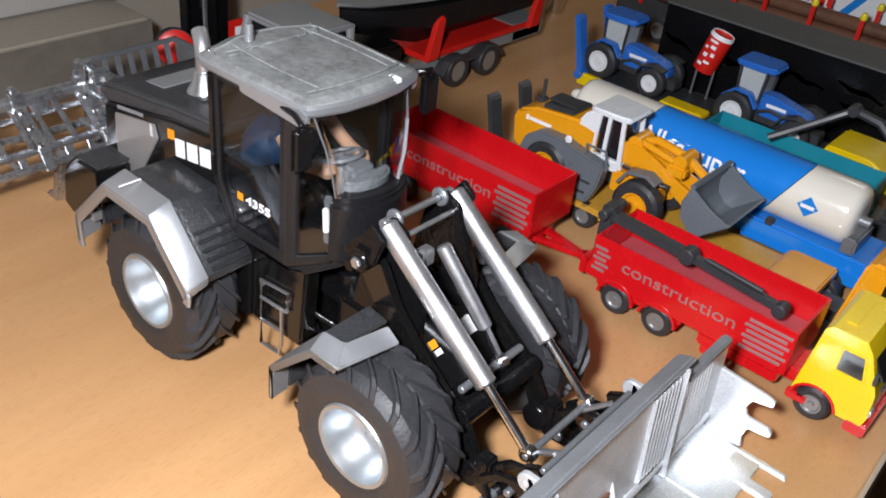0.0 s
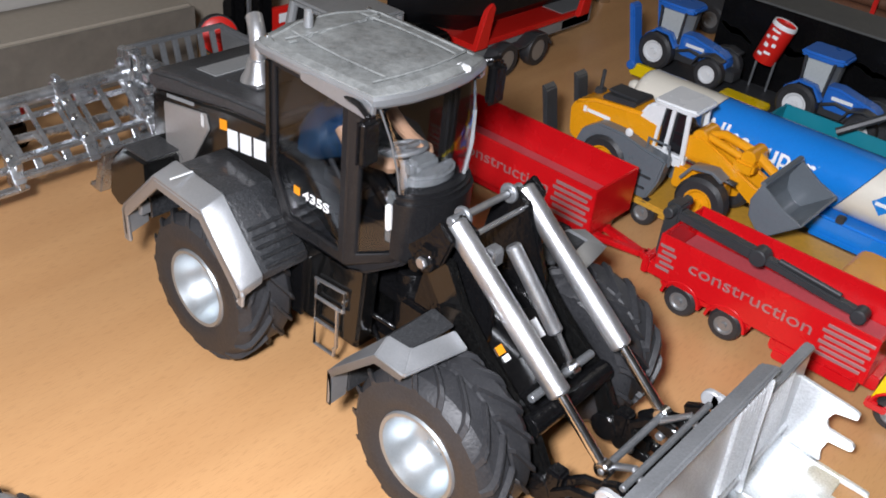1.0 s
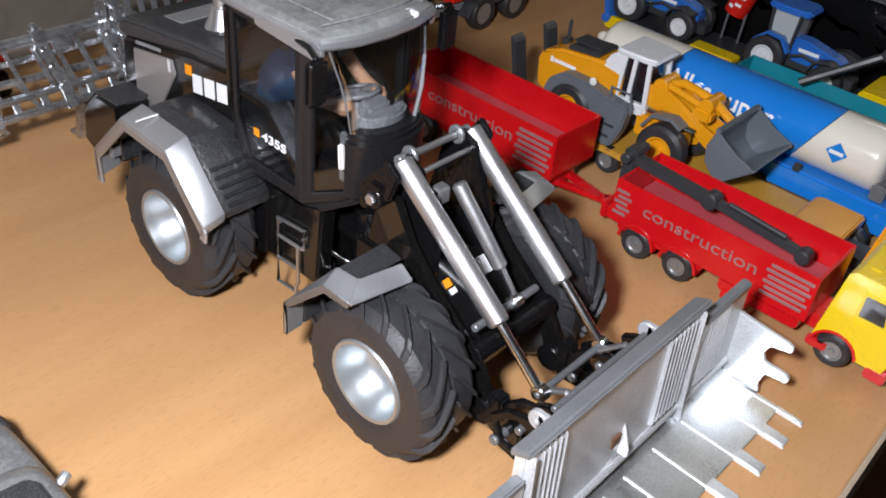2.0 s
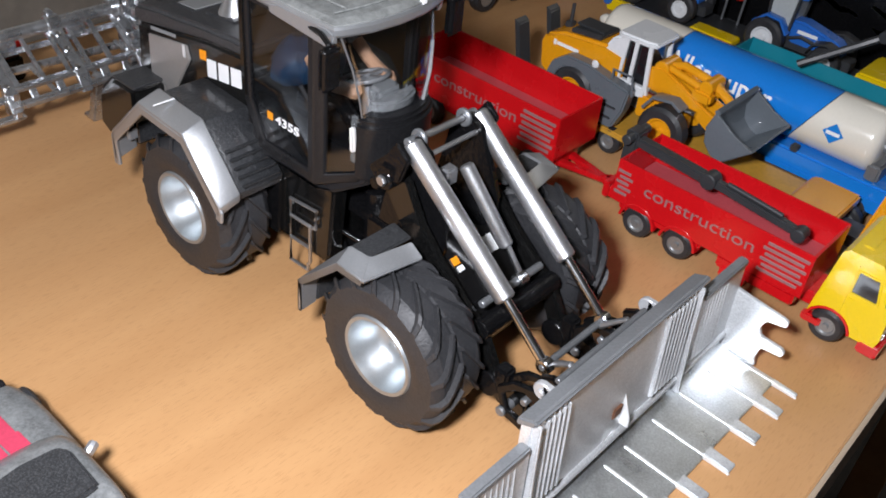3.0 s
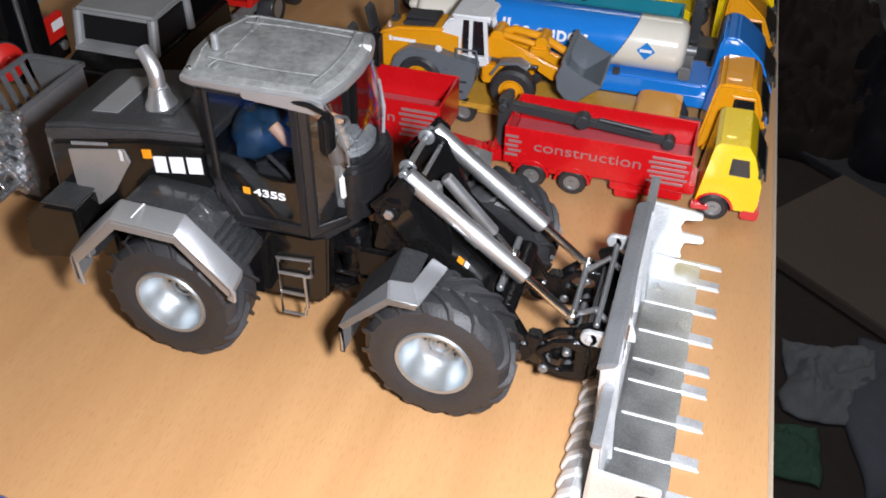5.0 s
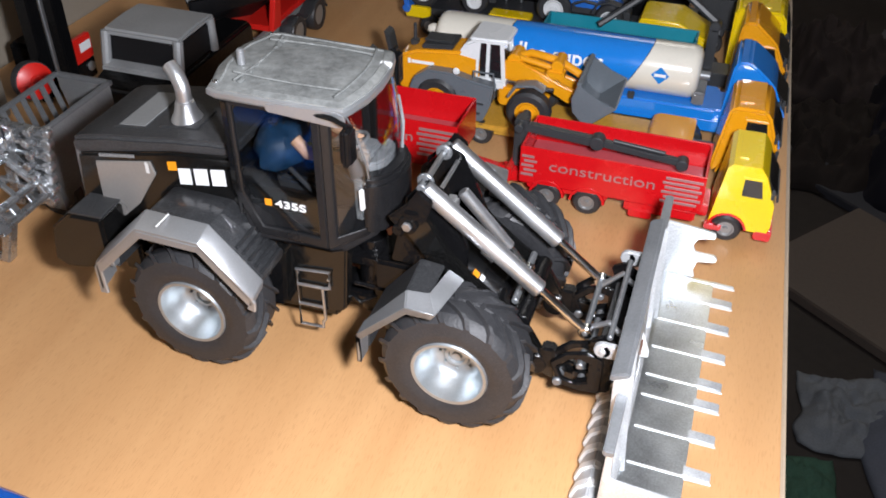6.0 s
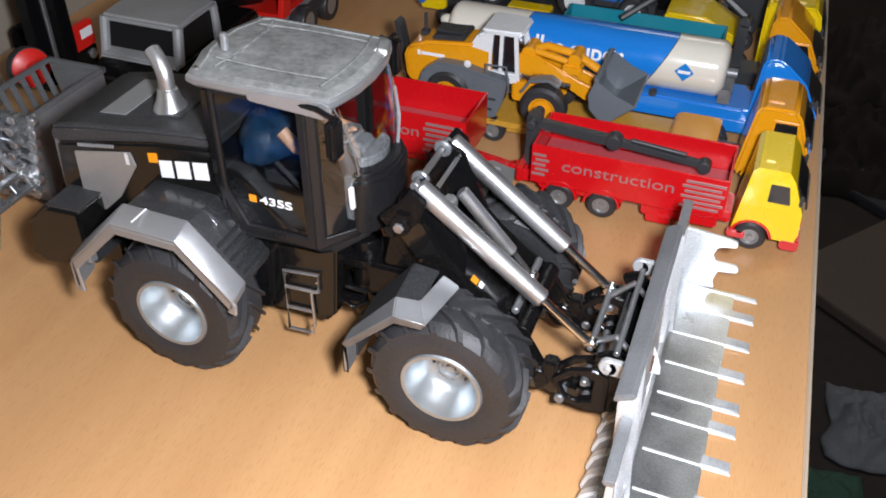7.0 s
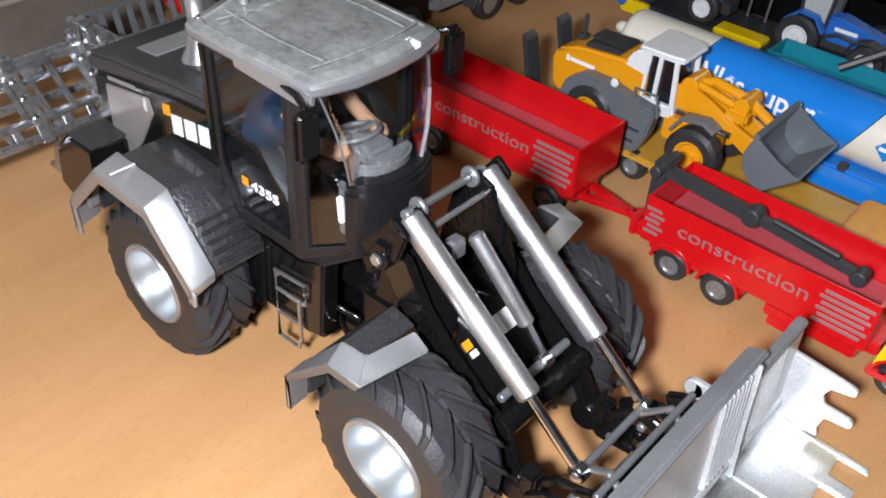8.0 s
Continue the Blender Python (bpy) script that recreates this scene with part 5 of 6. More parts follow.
def barrel(x0, x1, k0, k1, cap0=False, cap1=False):
    """A length of the tank; k slants an end by height."""
    bm = bmesh.new()
    n, rows = 40, []
    ends = []
    if cap0:
        ends += [(x0 - 0.0052, 0.0, 0.45), (x0 - 0.0047, 0.0, 0.75), (x0 - 0.0034, 0.0, 0.91), (x0 - 0.0016, 0.0, 0.98)]
    ends += [(x0, k0, 1.0), (x1, k1, 1.0)]
    if cap1:
        ends += [(x1 + 0.0016, 0.0, 0.98), (x1 + 0.0034, 0.0, 0.91), (x1 + 0.0047, 0.0, 0.75), (x1 + 0.0052, 0.0, 0.45)]
    for x, k, f in ends:
        rows.append([bm.verts.new((x + k * RR * math.sin(a), YC + f * RR * math.cos(a), ZC + f * RR * math.sin(a))) for a in (2 * math.pi * i / n for i in range(n))])
    for a, b in zip(rows, rows[1:]):
        for i in range(n):
            bm.faces.new((a[i], a[(i + 1) % n], b[(i + 1) % n], b[i]))
    bm.faces.new(rows[0])
    bm.faces.new(rows[-1][::-1])
    bmesh.ops.recalc_face_normals(bm, faces=bm.faces)
    return bm


part("tank_rear", barrel(-0.0300, -0.0004, 0, 0.55, True), CREAM, T, "cream white tank end")
part("tank_middle", barrel(0.0, 0.0740, 0.55, 0.55), BLUE, T, "glossy blue tank barrel")
part("tank_front", barrel(0.0744, 0.1020, 0.55, 0, False, True), CREAM, T, "cream white tank end")
word_bm = lettering("Alles super", 0.0112, 0.0, pose(0.0312, YC - RR - 0.0002, ZC + 0.0036, 0, 0, 0), LETTER, "tank_lettering", T, width=0.0535, label="white printed words", bold=0.00018)
wb = bmesh.new()
wb.from_mesh(word_bm.data)
for k in range(-6, 10):
    bmesh.ops.bisect_plane(wb, geom=wb.verts[:] + wb.edges[:] + wb.faces[:], plane_co=(0, 0, ZC + k * 0.0015), plane_no=(0, 0, 1))
wb.to_mesh(word_bm.data)
wb.free()
for v in word_bm.data.vertices:
    dz = v.co.z - ZC
    v.co.y = YC - math.sqrt(max(1e-9, (RR + 0.00015) ** 2 - dz ** 2))
dm = prism([(0.0876, -0.0046), (0.0922, 0.0), (0.0876, 0.0046), (0.0830, 0.0)], -0.0001, 0.0001, r=0)
dm.transform(Matrix.Translation((0, YC - (RR + 0.0001) * math.cos(0.06), ZC + 0.0015)) @ pose(0, 0, 0, -4))
part("tank_diamond", dm, BLUEPRINT, T, "blue printed diamond")
part("tank_diamond_bar", box(0.0846, 0.0906, YC - RR - 0.0005, YC - RR - 0.0003, ZC + 0.0008, ZC + 0.0024, 0), LETTER, T)
part("chassis", join(box(-0.0300, 0.1240, YC - 0.0110, YC + 0.0110, 0.0100, 0.0196, 0.0008), box(0.0560, 0.1180, YC - 0.0140, YC + 0.0140, 0.0120, 0.0205, 0.0010), box(0.1040, 0.1210, YC - 0.0145, YC + 0.0145, 0.0080, 0.0150, 0.0008)), BLUE, T, "glossy blue chassis")
part("saddle", box(0.0725, 0.0760, YC - 0.0138, YC - 0.0100, 0.0195, 0.0225, 0.0004), DARKGREY, T)
part("side_guard", box(0.0640, 0.1000, YC - 0.0150, YC - 0.0140, 0.0105, 0.0130, 0.0004), BLUE, T)
part("tank_fitting", join(rod((0.1060, YC - 0.004, 0.0340), (0.1120, YC - 0.004, 0.0340), 0.0024), box(0.1050, 0.1110, YC - 0.012, YC + 0.010, 0.0200, 0.0280, 0.001)), DULLMETAL, T)
part("end_cap", lathe([(0.0026, 0), (0.0030, 0.001), (0.0030, 0.004), (0.0018, 0.006)], 18, Matrix.Translation((-0.0350, YC - 0.0015, 0.0370)) @ pose(0, 0, 0, 0, -90, 0)), CREAM, T)
cabm = lorry_cab(T, 0.1195, 0.1515, 0.1885, 0.2195, 0.0080, 0.0420, BLUE, BLUE, lean=0.008, wheel=0.1320, tall=0.0070, r=0.0030, back=0.003)
for s, y in ((-1, 0.1910), (1, 0.2170)):
    for x in (-0.0200, -0.0040, 0.1060, 0.1320):
        small_wheel(T, x, y, 0.0066, 0.0066, 0.0052, s)

# teal crane lorry with an orange cab
T = thing("toy_crane_lorry", "teal die-cast lorry with an orange cab and grey crane", "toy truck")
part("tipper_body", tub(0.0150, 0.1010, 0.2390, 0.2575, 0.0140, 0.0330, 0.0012, 0.0020), TEAL, T, "teal open load body")
part("chassis", box(0.0100, 0.1220, 0.2460, 0.2620, 0.0060, 0.0139, 0.0006), DARKGREY, T)
cabm = lorry_cab(T, 0.1200, 0.1505, 0.2370, 0.2700, 0.0080, 0.0430, ORANGE, ORANGE, lean=0.008, wheel=0.1310, tall=0.0070, r=0.0030, back=0.003)
part("crane_post", join(box(0.1060, 0.1115, 0.2500, 0.2580, 0.0139, 0.0380, 0.0008), disc_y(0.1090, 0.2540, 0.0390, 0.0030, 0.008, 16)), DARKGREY, T, "dark crane post")
part("crane_boom", join(tube([(0.1090, 0.2540, 0.0410), (0.0890, 0.2580, 0.0540), (0.0760, 0.2590, 0.0555)], 0.0024, 8), disc_y(0.0760, 0.2590, 0.0555, 0.0030, 0.006, 14)), DARKGREY, T, "dark grey crane boom")
part("crane_jib", join(tube([(0.0760, 0.2590, 0.0555), (0.0620, 0.2520, 0.0455), (0.0460, 0.2430, 0.0345)], 0.0019, 8)), DARKGREY, T, "dark grey crane jib")
for s, y in ((-1, 0.2400), (1, 0.2680)):
    for x in (0.0240, 0.0420, 0.1310):
        small_wheel(T, x, y, 0.0066, 0.0066, 0.0052, s)

# yellow low loader with two blue tractors
T = thing("toy_tractor_transporter", "yellow die-cast low loader with blue ramps, carrying two tractors", "toy truck")
Y0, Y1 = 0.2690, 0.3070
part("bed", box(-0.0780, 0.0750, Y0 + 0.0050, Y1, 0.0110, 0.0165, 0.0007), DARKGREY, T, "dark flat bed")
part("bed_block", box(-0.0800, -0.0640, Y0 + 0.001, Y0 + 0.0048, 0.0110, 0.0180, 0.0007), YELLOW, T)
part("bed_block", box(-0.0260, 0.0000, Y0 + 0.001, Y0 + 0.012, 0.0165, 0.0200, 0.0007), YELLOW, T)
part("gooseneck", prism([(0.0620, 0.0165), (0.0660, 0.0290), (0.0880, 0.0290), (0.1060, 0.0200), (0.1060, 0.0150), (0.0750, 0.0165)], Y0 + 0.004, Y1 - 0.004, r=0.0010), YELLOW, T, "raised yellow gooseneck")
cabm = lorry_cab(T, 0.1180, 0.1500, Y0, Y1, 0.0080, 0.0440, YELLOW, YELLOW, lean=0.004)
for s, y in ((-1, Y0 + 0.0030), (1, Y1 - 0.0030)):
    for x in (-0.0640, -0.0480, 0.1080, 0.1340):
        small_wheel(T, x, y, 0.0064, 0.0064, 0.0052, s)
for y in (0.2730, 0.3030):
    part("ramp", join(prism([(-0.0800, 0.0165), (-0.0765, 0.0165), (-0.0845, 0.0490), (-0.0880, 0.0500)], y - 0.0042, y + 0.0042, r=0.0007), disc_y(-0.0790, y, 0.0170, 0.0026, 0.010, 14)), TRACTORBLUE, T, "blue folded ramp")


def tractor(x, y):
    t = thing("toy_tractor", "small blue tractor with white wheel centres", "toy tractor", x, y, 0.0165, group="tractors on the transporter")
    part("bonnet", prism([(0.0030, 0.0110), (0.0030, 0.0215), (0.0100, 0.0222), (0.0290, 0.0180), (0.0330, 0.0150), (0.0330, 0.0090), (0.0060, 0.0090)], -0.0050, 0.0050, r=0.0012, segs=3), TRACTORBLUE, t, "sloping blue bonnet")
    for s in (-1, 1):
        part("bonnet_print", box(0.0080, 0.0190, s * 0.0051 - 0.0001, s * 0.0051 + 0.0001, 0.0160, 0.0178, 0), LETTER, t, "white unreadable print")
        part("badge", box(0.0200, 0.0225, s * 0.0051 - 0.0001, s * 0.0051 + 0.0001, 0.0145, 0.0158, 0), YELLOWPRINT, t)
        part("mudguard", strip([(-0.0150, 0.0080), (-0.0140, 0.0170), (-0.0080, 0.0222), (0.0000, 0.0215), (0.0050, 0.0150)], *sorted((s * 0.0070, s * 0.0125)), 0.0014, 0.0004), TRACTORBLUE, t, "blue mudguard")
        part("cab_pillar", join(tube([(-0.0085, s * 0.0078, 0.0200), (-0.0095, s * 0.0085, 0.0345)], 0.0008, 6), tube([(0.0040, s * 0.0078, 0.0150), (0.0055, s * 0.0085, 0.0345)], 0.0008, 6)), DARKGREY, t)
        small_wheel(t, -0.0060, s * 0.0110, 0.0105, 0.0105, 0.0072, s, WHITE)
        small_wheel(t, 0.0275, s * 0.0106, 0.0084, 0.0084, 0.0064, s, WHITE)
        part("front_mudguard", strip([(0.0172, 0.0110), (0.0205, 0.0166), (0.0270, 0.0184), (0.0340, 0.0164)], *sorted((s * 0.0072, s * 0.0138)), 0.0011, 0.0002), DARKGREY, t)
    part("cab_glass", prism([(-0.0082, 0.0150), (-0.0088, 0.0340), (0.0050, 0.0340), (0.0036, 0.0120)], -0.0076, 0.0076, r=0.0008), material("pale_clear_plastic", (0.42, 0.45, 0.45), 0.15, vary=0.1, bump=0), t, "pale clear cab window block")
    part("cab_roof", prism([(-0.0130, -0.0080), (-0.0100, -0.0098), (0.0060, -0.0098), (0.0100, -0.0070), (0.0100, 0.0070), (0.0060, 0.0098), (-0.0100, 0.0098), (-0.0130, 0.0080)], 0.0338, 0.0372, "z", r=0.0012), TRACTORBLUE, t, "blue cab roof")
    part("frame", join(box(-0.0130, 0.0340, -0.0040, 0.0040, 0.0060, 0.0110, 0.0006), box(0.0310, 0.0390, -0.0050, 0.0050, 0.0050, 0.0105, 0.0006), tube([(0.0040, -0.0058, 0.0120), (0.0110, -0.0062, 0.0150), (0.0200, -0.0070, 0.0140)], 0.0010, 6)), DARKGREY, t)
    return t


tr = tractor(-0.0640, 0.2880)
copy_thing(tr, pose(0.0195, 0.2880, 0.0165))

# black box lorry with yellow graphics, and a printed red and white cup in front of it
T = thing("toy_box_lorry", "black toy box lorry with yellow graphics on its side", "toy truck")
part("box_body", box(-0.0580, 0.0900, 0.3210, 0.3560, 0.0100, 0.0560, 0.0008), BLACKM, T, "black box body")
part("box_roof", box(-0.0585, 0.0905, 0.3205, 0.3565, 0.0560, 0.0572, 0.0004), BOXROOF, T, "dusty grey roof")
GRAPHIC = material("greenish_yellow_print", (0.56, 0.55, 0.03), 0.4, vary=0.35, grain=500, bump=0, blotch=220)
random.seed(21)
for start, end, z0, z1, thick in ((-0.0560, -0.0360, 0.0385, 0.0330, 0.0036), (-0.0200, -0.0020, 0.0345, 0.0350, 0.0046), (0.0220, 0.0420, 0.0400, 0.0370, 0.0038), (0.0480, 0.0740, 0.0440, 0.0400, 0.0030), (0.0520, 0.0760, 0.0340, 0.0300, 0.0034)):
    bm = bmesh.new()
    lo, hi = [], []
    for k in range(15):
        u = k / 14
        x, z = start + (end - start) * u, z0 + (z1 - z0) * u + 0.0007 * math.sin(9 * u + start * 300)
        w = thick * (0.35 + 0.65 * math.sin(math.pi * min(1, u * 1.15))) * random.uniform(0.6, 1.15)
        lo.append(bm.verts.new((x, 0.32070, z - w * 0.4)))
        hi.append(bm.verts.new((x + 0.0006, 0.32070, z + w * 0.6)))
    for k in range(14):
        bm.faces.new((lo[k], lo[k + 1], hi[k + 1], hi[k]))
    bmesh.ops.solidify(bm, geom=bm.faces[:], thickness=0.0002)
    part("graphic", bm, GRAPHIC, T, "ragged greenish yellow graphic")
part("chassis", box(-0.0500, 0.1200, 0.3290, 0.3480, 0.0060, 0.0100, 0.0004), DARKGREY, T)
lorry_cab(T, 0.0960, 0.1240, 0.3215, 0.3555, 0.0080, 0.0440, DARKGREY, DARKGREY)
for s, y in ((-1, 0.3240), (1, 0.3530)):
    for x in (-0.0400, -0.0240, 0.1080):
        small_wheel(T, x, y, 0.0064, 0.0064, 0.0052, s)

T = thing("printed_can", "small red can with white print, tilted on thin legs", "can", -0.0180, 0.3020, 0.0165, 0)
lean = Matrix.Translation((-0.0010, 0, 0.0160)) @ pose(0, 0, 0, -6, 14, 0) @ Matrix.Scale(0.92, 4)
part("can", lathe([(0.0066, 0), (0.0070, 0.0008), (0.0072, 0.0225), (0.0070, 0.0240), (0.0062, 0.0244), (0.0060, 0.0232), (0, 0.0230)], 28, lean), BRIGHTRED, T, "bright red can")
part("rim", lathe([(0.0074, 0.0222), (0.0075, 0.0232), (0.0070, 0.0248), (0.0062, 0.0246)], 28, lean, closed=False), LETTER, T, "white rim")
for k, (a, z, w, h) in enumerate(((-110, 0.0040, 26, 0.0018), (-80, 0.0062, 30, 0.0016), (-104, 0.0098, 22, 0.0024), (-70, 0.0112, 18, 0.0022), (-118, 0.0146, 20, 0.0018), (-84, 0.0158, 26, 0.0020), (-96, 0.0196, 44, 0.0014))):
    bm = bmesh.new()
    angs = [math.radians(a + w * (q / 6 - 0.5)) for q in range(7)]
    lo, hi = ([bm.verts.new((0.00745 * math.cos(t), 0.00745 * math.sin(t), zz)) for t in angs] for zz in (z, z + h))
    for q in range(6):
        bm.faces.new((lo[q], lo[q + 1], hi[q + 1], hi[q]))
    bm.transform(lean)
    part("print", bm, LETTER, T, "white unreadable print")
for x in (-0.0050, 0.0050):
    part("leg", rod((x, 0, 0), (x + 0.0006, 0, 0.0178), 0.0007), DULLMETAL, T)

# timber lorry and a white printed lorry behind everything
T = thing("toy_timber_lorry", "toy timber lorry with brown logs and red stakes", "toy truck")
part("chassis", box(-0.1350, 0.0900, 0.4010, 0.4300, 0.0160, 0.0290, 0.0006), DARKGREY, T)
for k, (y, z) in enumerate(((0.4040, 0.0335), (0.4130, 0.0335), (0.4220, 0.0335), (0.4085, 0.0413), (0.4175, 0.0413), (0.4130, 0.0490))):
    part("log", rod((-0.1320 + 0.003 * (k % 3), y, z), (0.0850 - 0.004 * (k % 2), y, z), 0.0044, segs=14, edge=0.0006), WOODBROWN, T, "brown log")
for x in (-0.115, -0.085, -0.050, -0.030, 0.000, 0.030, 0.060):
    for y in (0.3985, 0.4285):
        part("stake", box(x - 0.0013, x + 0.0013, y - 0.0013, y + 0.0013, 0.0250, 0.0570, 0.0004), BRIGHTRED, T, "red stake")
        part("stake_tip", lathe([(0.0020, 0), (0.0023, 0.0015), (0.0016, 0.0040)], 12, Matrix.Translation((x, y, 0.0570))), YELLOWPRINT, T)
for s, y in ((-1, 0.4030), (1, 0.4280)):
    for x in (-0.1200, -0.0990, 0.0500, 0.0710):
        small_wheel(T, x, y, 0.0096, 0.0096, 0.0060, s)

T = thing("toy_white_lorry", "white toy lorry with blue lines and unreadable red print", "toy truck")
part("box_body", box(-0.0700, 0.1100, 0.4480, 0.4820, 0.0090, 0.0640, 0.0008), WHITE, T, "white box body")
for x0 in (-0.0480, -0.0430, -0.0380, -0.0330, -0.0280, -0.0230, -0.0180, -0.0130, -0.0080):
    part("print", box(x0, x0 + 0.0036, 0.4476, 0.4479, 0.0450, 0.0506, 0), BRIGHTRED, T, "red unreadable print")
part("line", box(-0.0660, 0.0400, 0.4476, 0.4479, 0.0370, 0.0388, 0), BLUEPRINT, T, "thin blue line")
part("line", prism([(-0.004, 0.037), (0.002, 0.037), (0.016, 0.056), (0.010, 0.056)], 0.4475, 0.4478, r=0), BLUEPRINT, T, "slanting blue band")
part("chassis", box(-0.0650, 0.1300, 0.4560, 0.4740, 0.0060, 0.0090, 0.0003), DARKGREY, T)
for s, y in ((-1, 0.4510), (1, 0.4790)):
    for x in (-0.0500, -0.0340, 0.0900):
        small_wheel(T, x, y, 0.0064, 0.0064, 0.0052, s)

T = thing("toy_black_crane", "low black toy trailer with a dark boom", "toy trailer")
part("bed", box(0.0350, 0.1300, 0.3850, 0.3960, 0.0300, 0.0330, 0.0005), DARKGREY, T)
part("post", box(0.0500, 0.0560, 0.3870, 0.3940, 0.0, 0.0300, 0.0005), DARKGREY, T)
part("post", box(0.1200, 0.1260, 0.3870, 0.3940, 0.0, 0.0300, 0.0005), DARKGREY, T)

# a bright metal post standing on the table
T = thing("metal_tube", "shiny upright metal tube standing on the table", "tube", -0.1800, 0.3930, 0)
part("tube", lathe([(0.0062, 0), (0.0066, 0.0006), (0.0066, 0.1190), (0.0060, 0.12)], 28), CHROME, T, "mirror-bright metal")

# ---- the far left: silver implement, off-roader with a boat, lift truck ----
T = thing("toy_seed_drill", "chrome toy seed drill with a slotted grey hopper", "toy implement")
hop = bmesh.new()
rows = []
for z, x0, x1, y0, y1 in ((0.0500, -0.1790, -0.1500, 0.0180, 0.0660), (0.0430, -0.1780, -0.1495, 0.0182, 0.0658), (0.0100, -0.1690, -0.1500, 0.0190, 0.0650)):
    rows.append([hop.verts.new(p) for p in ((x0, y0, z), (x1, y0, z), (x1, y1, z), (x0, y1, z))])
for a, b in zip(rows, rows[1:]):
    for i in range(3):
        hop.faces.new((a[i], a[i + 1], b[i + 1], b[i]))
hop.faces.new(rows[-1])
bmesh.ops.solidify(hop, geom=hop.faces[:], thickness=0.0010)
bmesh.ops.recalc_face_normals(hop, faces=hop.faces)
part("hopper", hop, GREYPL, T, "dull grey tapered hopper")
for k in range(7):
    y = 0.0220 + k * 0.0065
    part("hopper_bar", prism([(-0.1796, 0.0500), (-0.1780, 0.0500), (-0.1694, 0.0190), (-0.1710, 0.0190)], y - 0.0013, y + 0.0013, r=0.0003), DULLMETAL, T)
part("hopper_rim", join(box(-0.1800, -0.1775, 0.0170, 0.0670, 0.0495, 0.0515, 0.0005), box(-0.1515, -0.1490, 0.0170, 0.0670, 0.0495, 0.0515, 0.0005), box(-0.1800, -0.1490, 0.0165, 0.0190, 0.0490, 0.0515, 0.0005), box(-0.1800, -0.1490, 0.0650, 0.0675, 0.0490, 0.0515, 0.0005)), DULLMETAL, T)
SHINY = material("silver_plated_plastic", (0.47, 0.485, 0.50), 0.27, metal=0.88, vary=0.30, grain=420, bump=0.35, blotch=150)
part("top_rail", rod((-0.1705, -0.0500, 0.0440), (-0.1690, 0.0130, 0.0450), 0.0027, segs=16), SHINY, T, "silver plated top rail")
part("under_rail", box(-0.1672, -0.1655, -0.0500, 0.0130, 0.0375, 0.0400, 0.0005), SHINY, T)
part("low_rail", box(-0.1552, -0.1512, -0.0500, 0.0180, 0.0288, 0.0310, 0.0006), SHINY, T, "flat silver lower rail")
part("low_rail", box(-0.1515, -0.1476, -0.0500, 0.0180, 0.0232, 0.0256, 0.0006), SHINY, T, "flat silver lower rail")
part("back_rail", rod((-0.1740, -0.0500, 0.0270), (-0.1720, 0.0180, 0.0255), 0.0018, segs=10), SHINY, T)


def bar(p0, p1, wide, thick):
    """A flat bar between two points of one y; its width lies along y."""
    d = Vector(p1) - Vector(p0)
    n = Vector((-d.z, 0, d.x)).normalized() * thick * 0.5
    a, b = Vector(p0), Vector(p1)
    y = p0[1]
    return prism([((a + n).x, (a + n).z), ((b + n).x, (b + n).z), ((b - n).x, (b - n).z), ((a - n).x, (a - n).z)], y - wide / 2, y + wide / 2, r=0.0003)


random.seed(8)
for k in range(6):
    y = -0.0430 + k * 0.0104 + random.uniform(-0.0012, 0.0012)
    part("strut", bar((-0.1690, y, 0.0420), (-0.1530, y, 0.0300), random.uniform(0.0017, 0.0026), 0.0014), SHINY, T, "flat silver strut")
    part("low_strut", bar((-0.1535, y + 0.0052, 0.0300), (-0.1495, y + 0.0052, 0.0240), random.uniform(0.0028, 0.0050), 0.0012), SHINY, T)
    if k % 2:
        part("back_strut", bar((-0.1735, y + 0.003, 0.0275), (-0.1500, y + 0.003, 0.0245), 0.0020, 0.0012), SHINY, T)
part("outer_section", join(box(-0.1580, -0.1540, -0.1100, -0.0440, 0.0240, 0.0260, 0.0006), box(-0.1530, -0.1490, -0.1100, -0.0440, 0.0180, 0.0200, 0.0006), box(-0.1580, -0.1490, -0.0490, -0.0450, 0.0180, 0.0310, 0.0010), *[bar((-0.1560, y, 0.0250), (-0.1510, y, 0.0190), 0.0040, 0.0016) for y in (-0.060, -0.072, -0.084, -0.096)]), SHINY, T, "lower silver end section")
for k in range(3):
    y = (-0.0480, -0.0175, 0.0110)[k]
    clamp = part("clamp", join(disc_y(-0.1700, y, 0.0446, 0.0038, 0.0058, 16), box(-0.1738, -0.1700, y - 0.0016, y + 0.0016, 0.0450, 0.0502, 0.0008), bar((-0.1690, y, 0.0440), (-0.1500, y, 0.0290), 0.0044, 0.0026), bar((-0.1520, y, 0.0300), (-0.1480, y, 0.0225), 0.0046, 0.0026)), SHINY, T, "chunky silver clamp plate")
    for q in (0.2, 0.5, 0.85):
        part("bolt", lathe([(0.0012, 0), (0.0012, 0.0005), (0, 0.0011)], 10, Matrix.Translation((-0.1690 + 0.0190 * q + 0.0008, y - 0.0008, 0.0440 - 0.0150 * q + 0.0011)) @ pose(0, 0, 0, 0, 40, 0)), CHROME, clamp)
    part("rail_panel", box(-0.1690, -0.1672, y + 0.0050, y + 0.0130, 0.0385, 0.0425, 0.0004), SHINY, T)
for y in (-0.0090,):
    part("foot", join(prism([(-0.1550, 0.0260), (-0.1500, 0.0260), (-0.1590, 0.0000), (-0.1670, 0.0000), (-0.1680, 0.0014), (-0.1625, 0.0030)], y - 0.0026, y + 0.0026, r=0.0006)), SHINY, T, "flat chrome support foot")
random.seed(5)
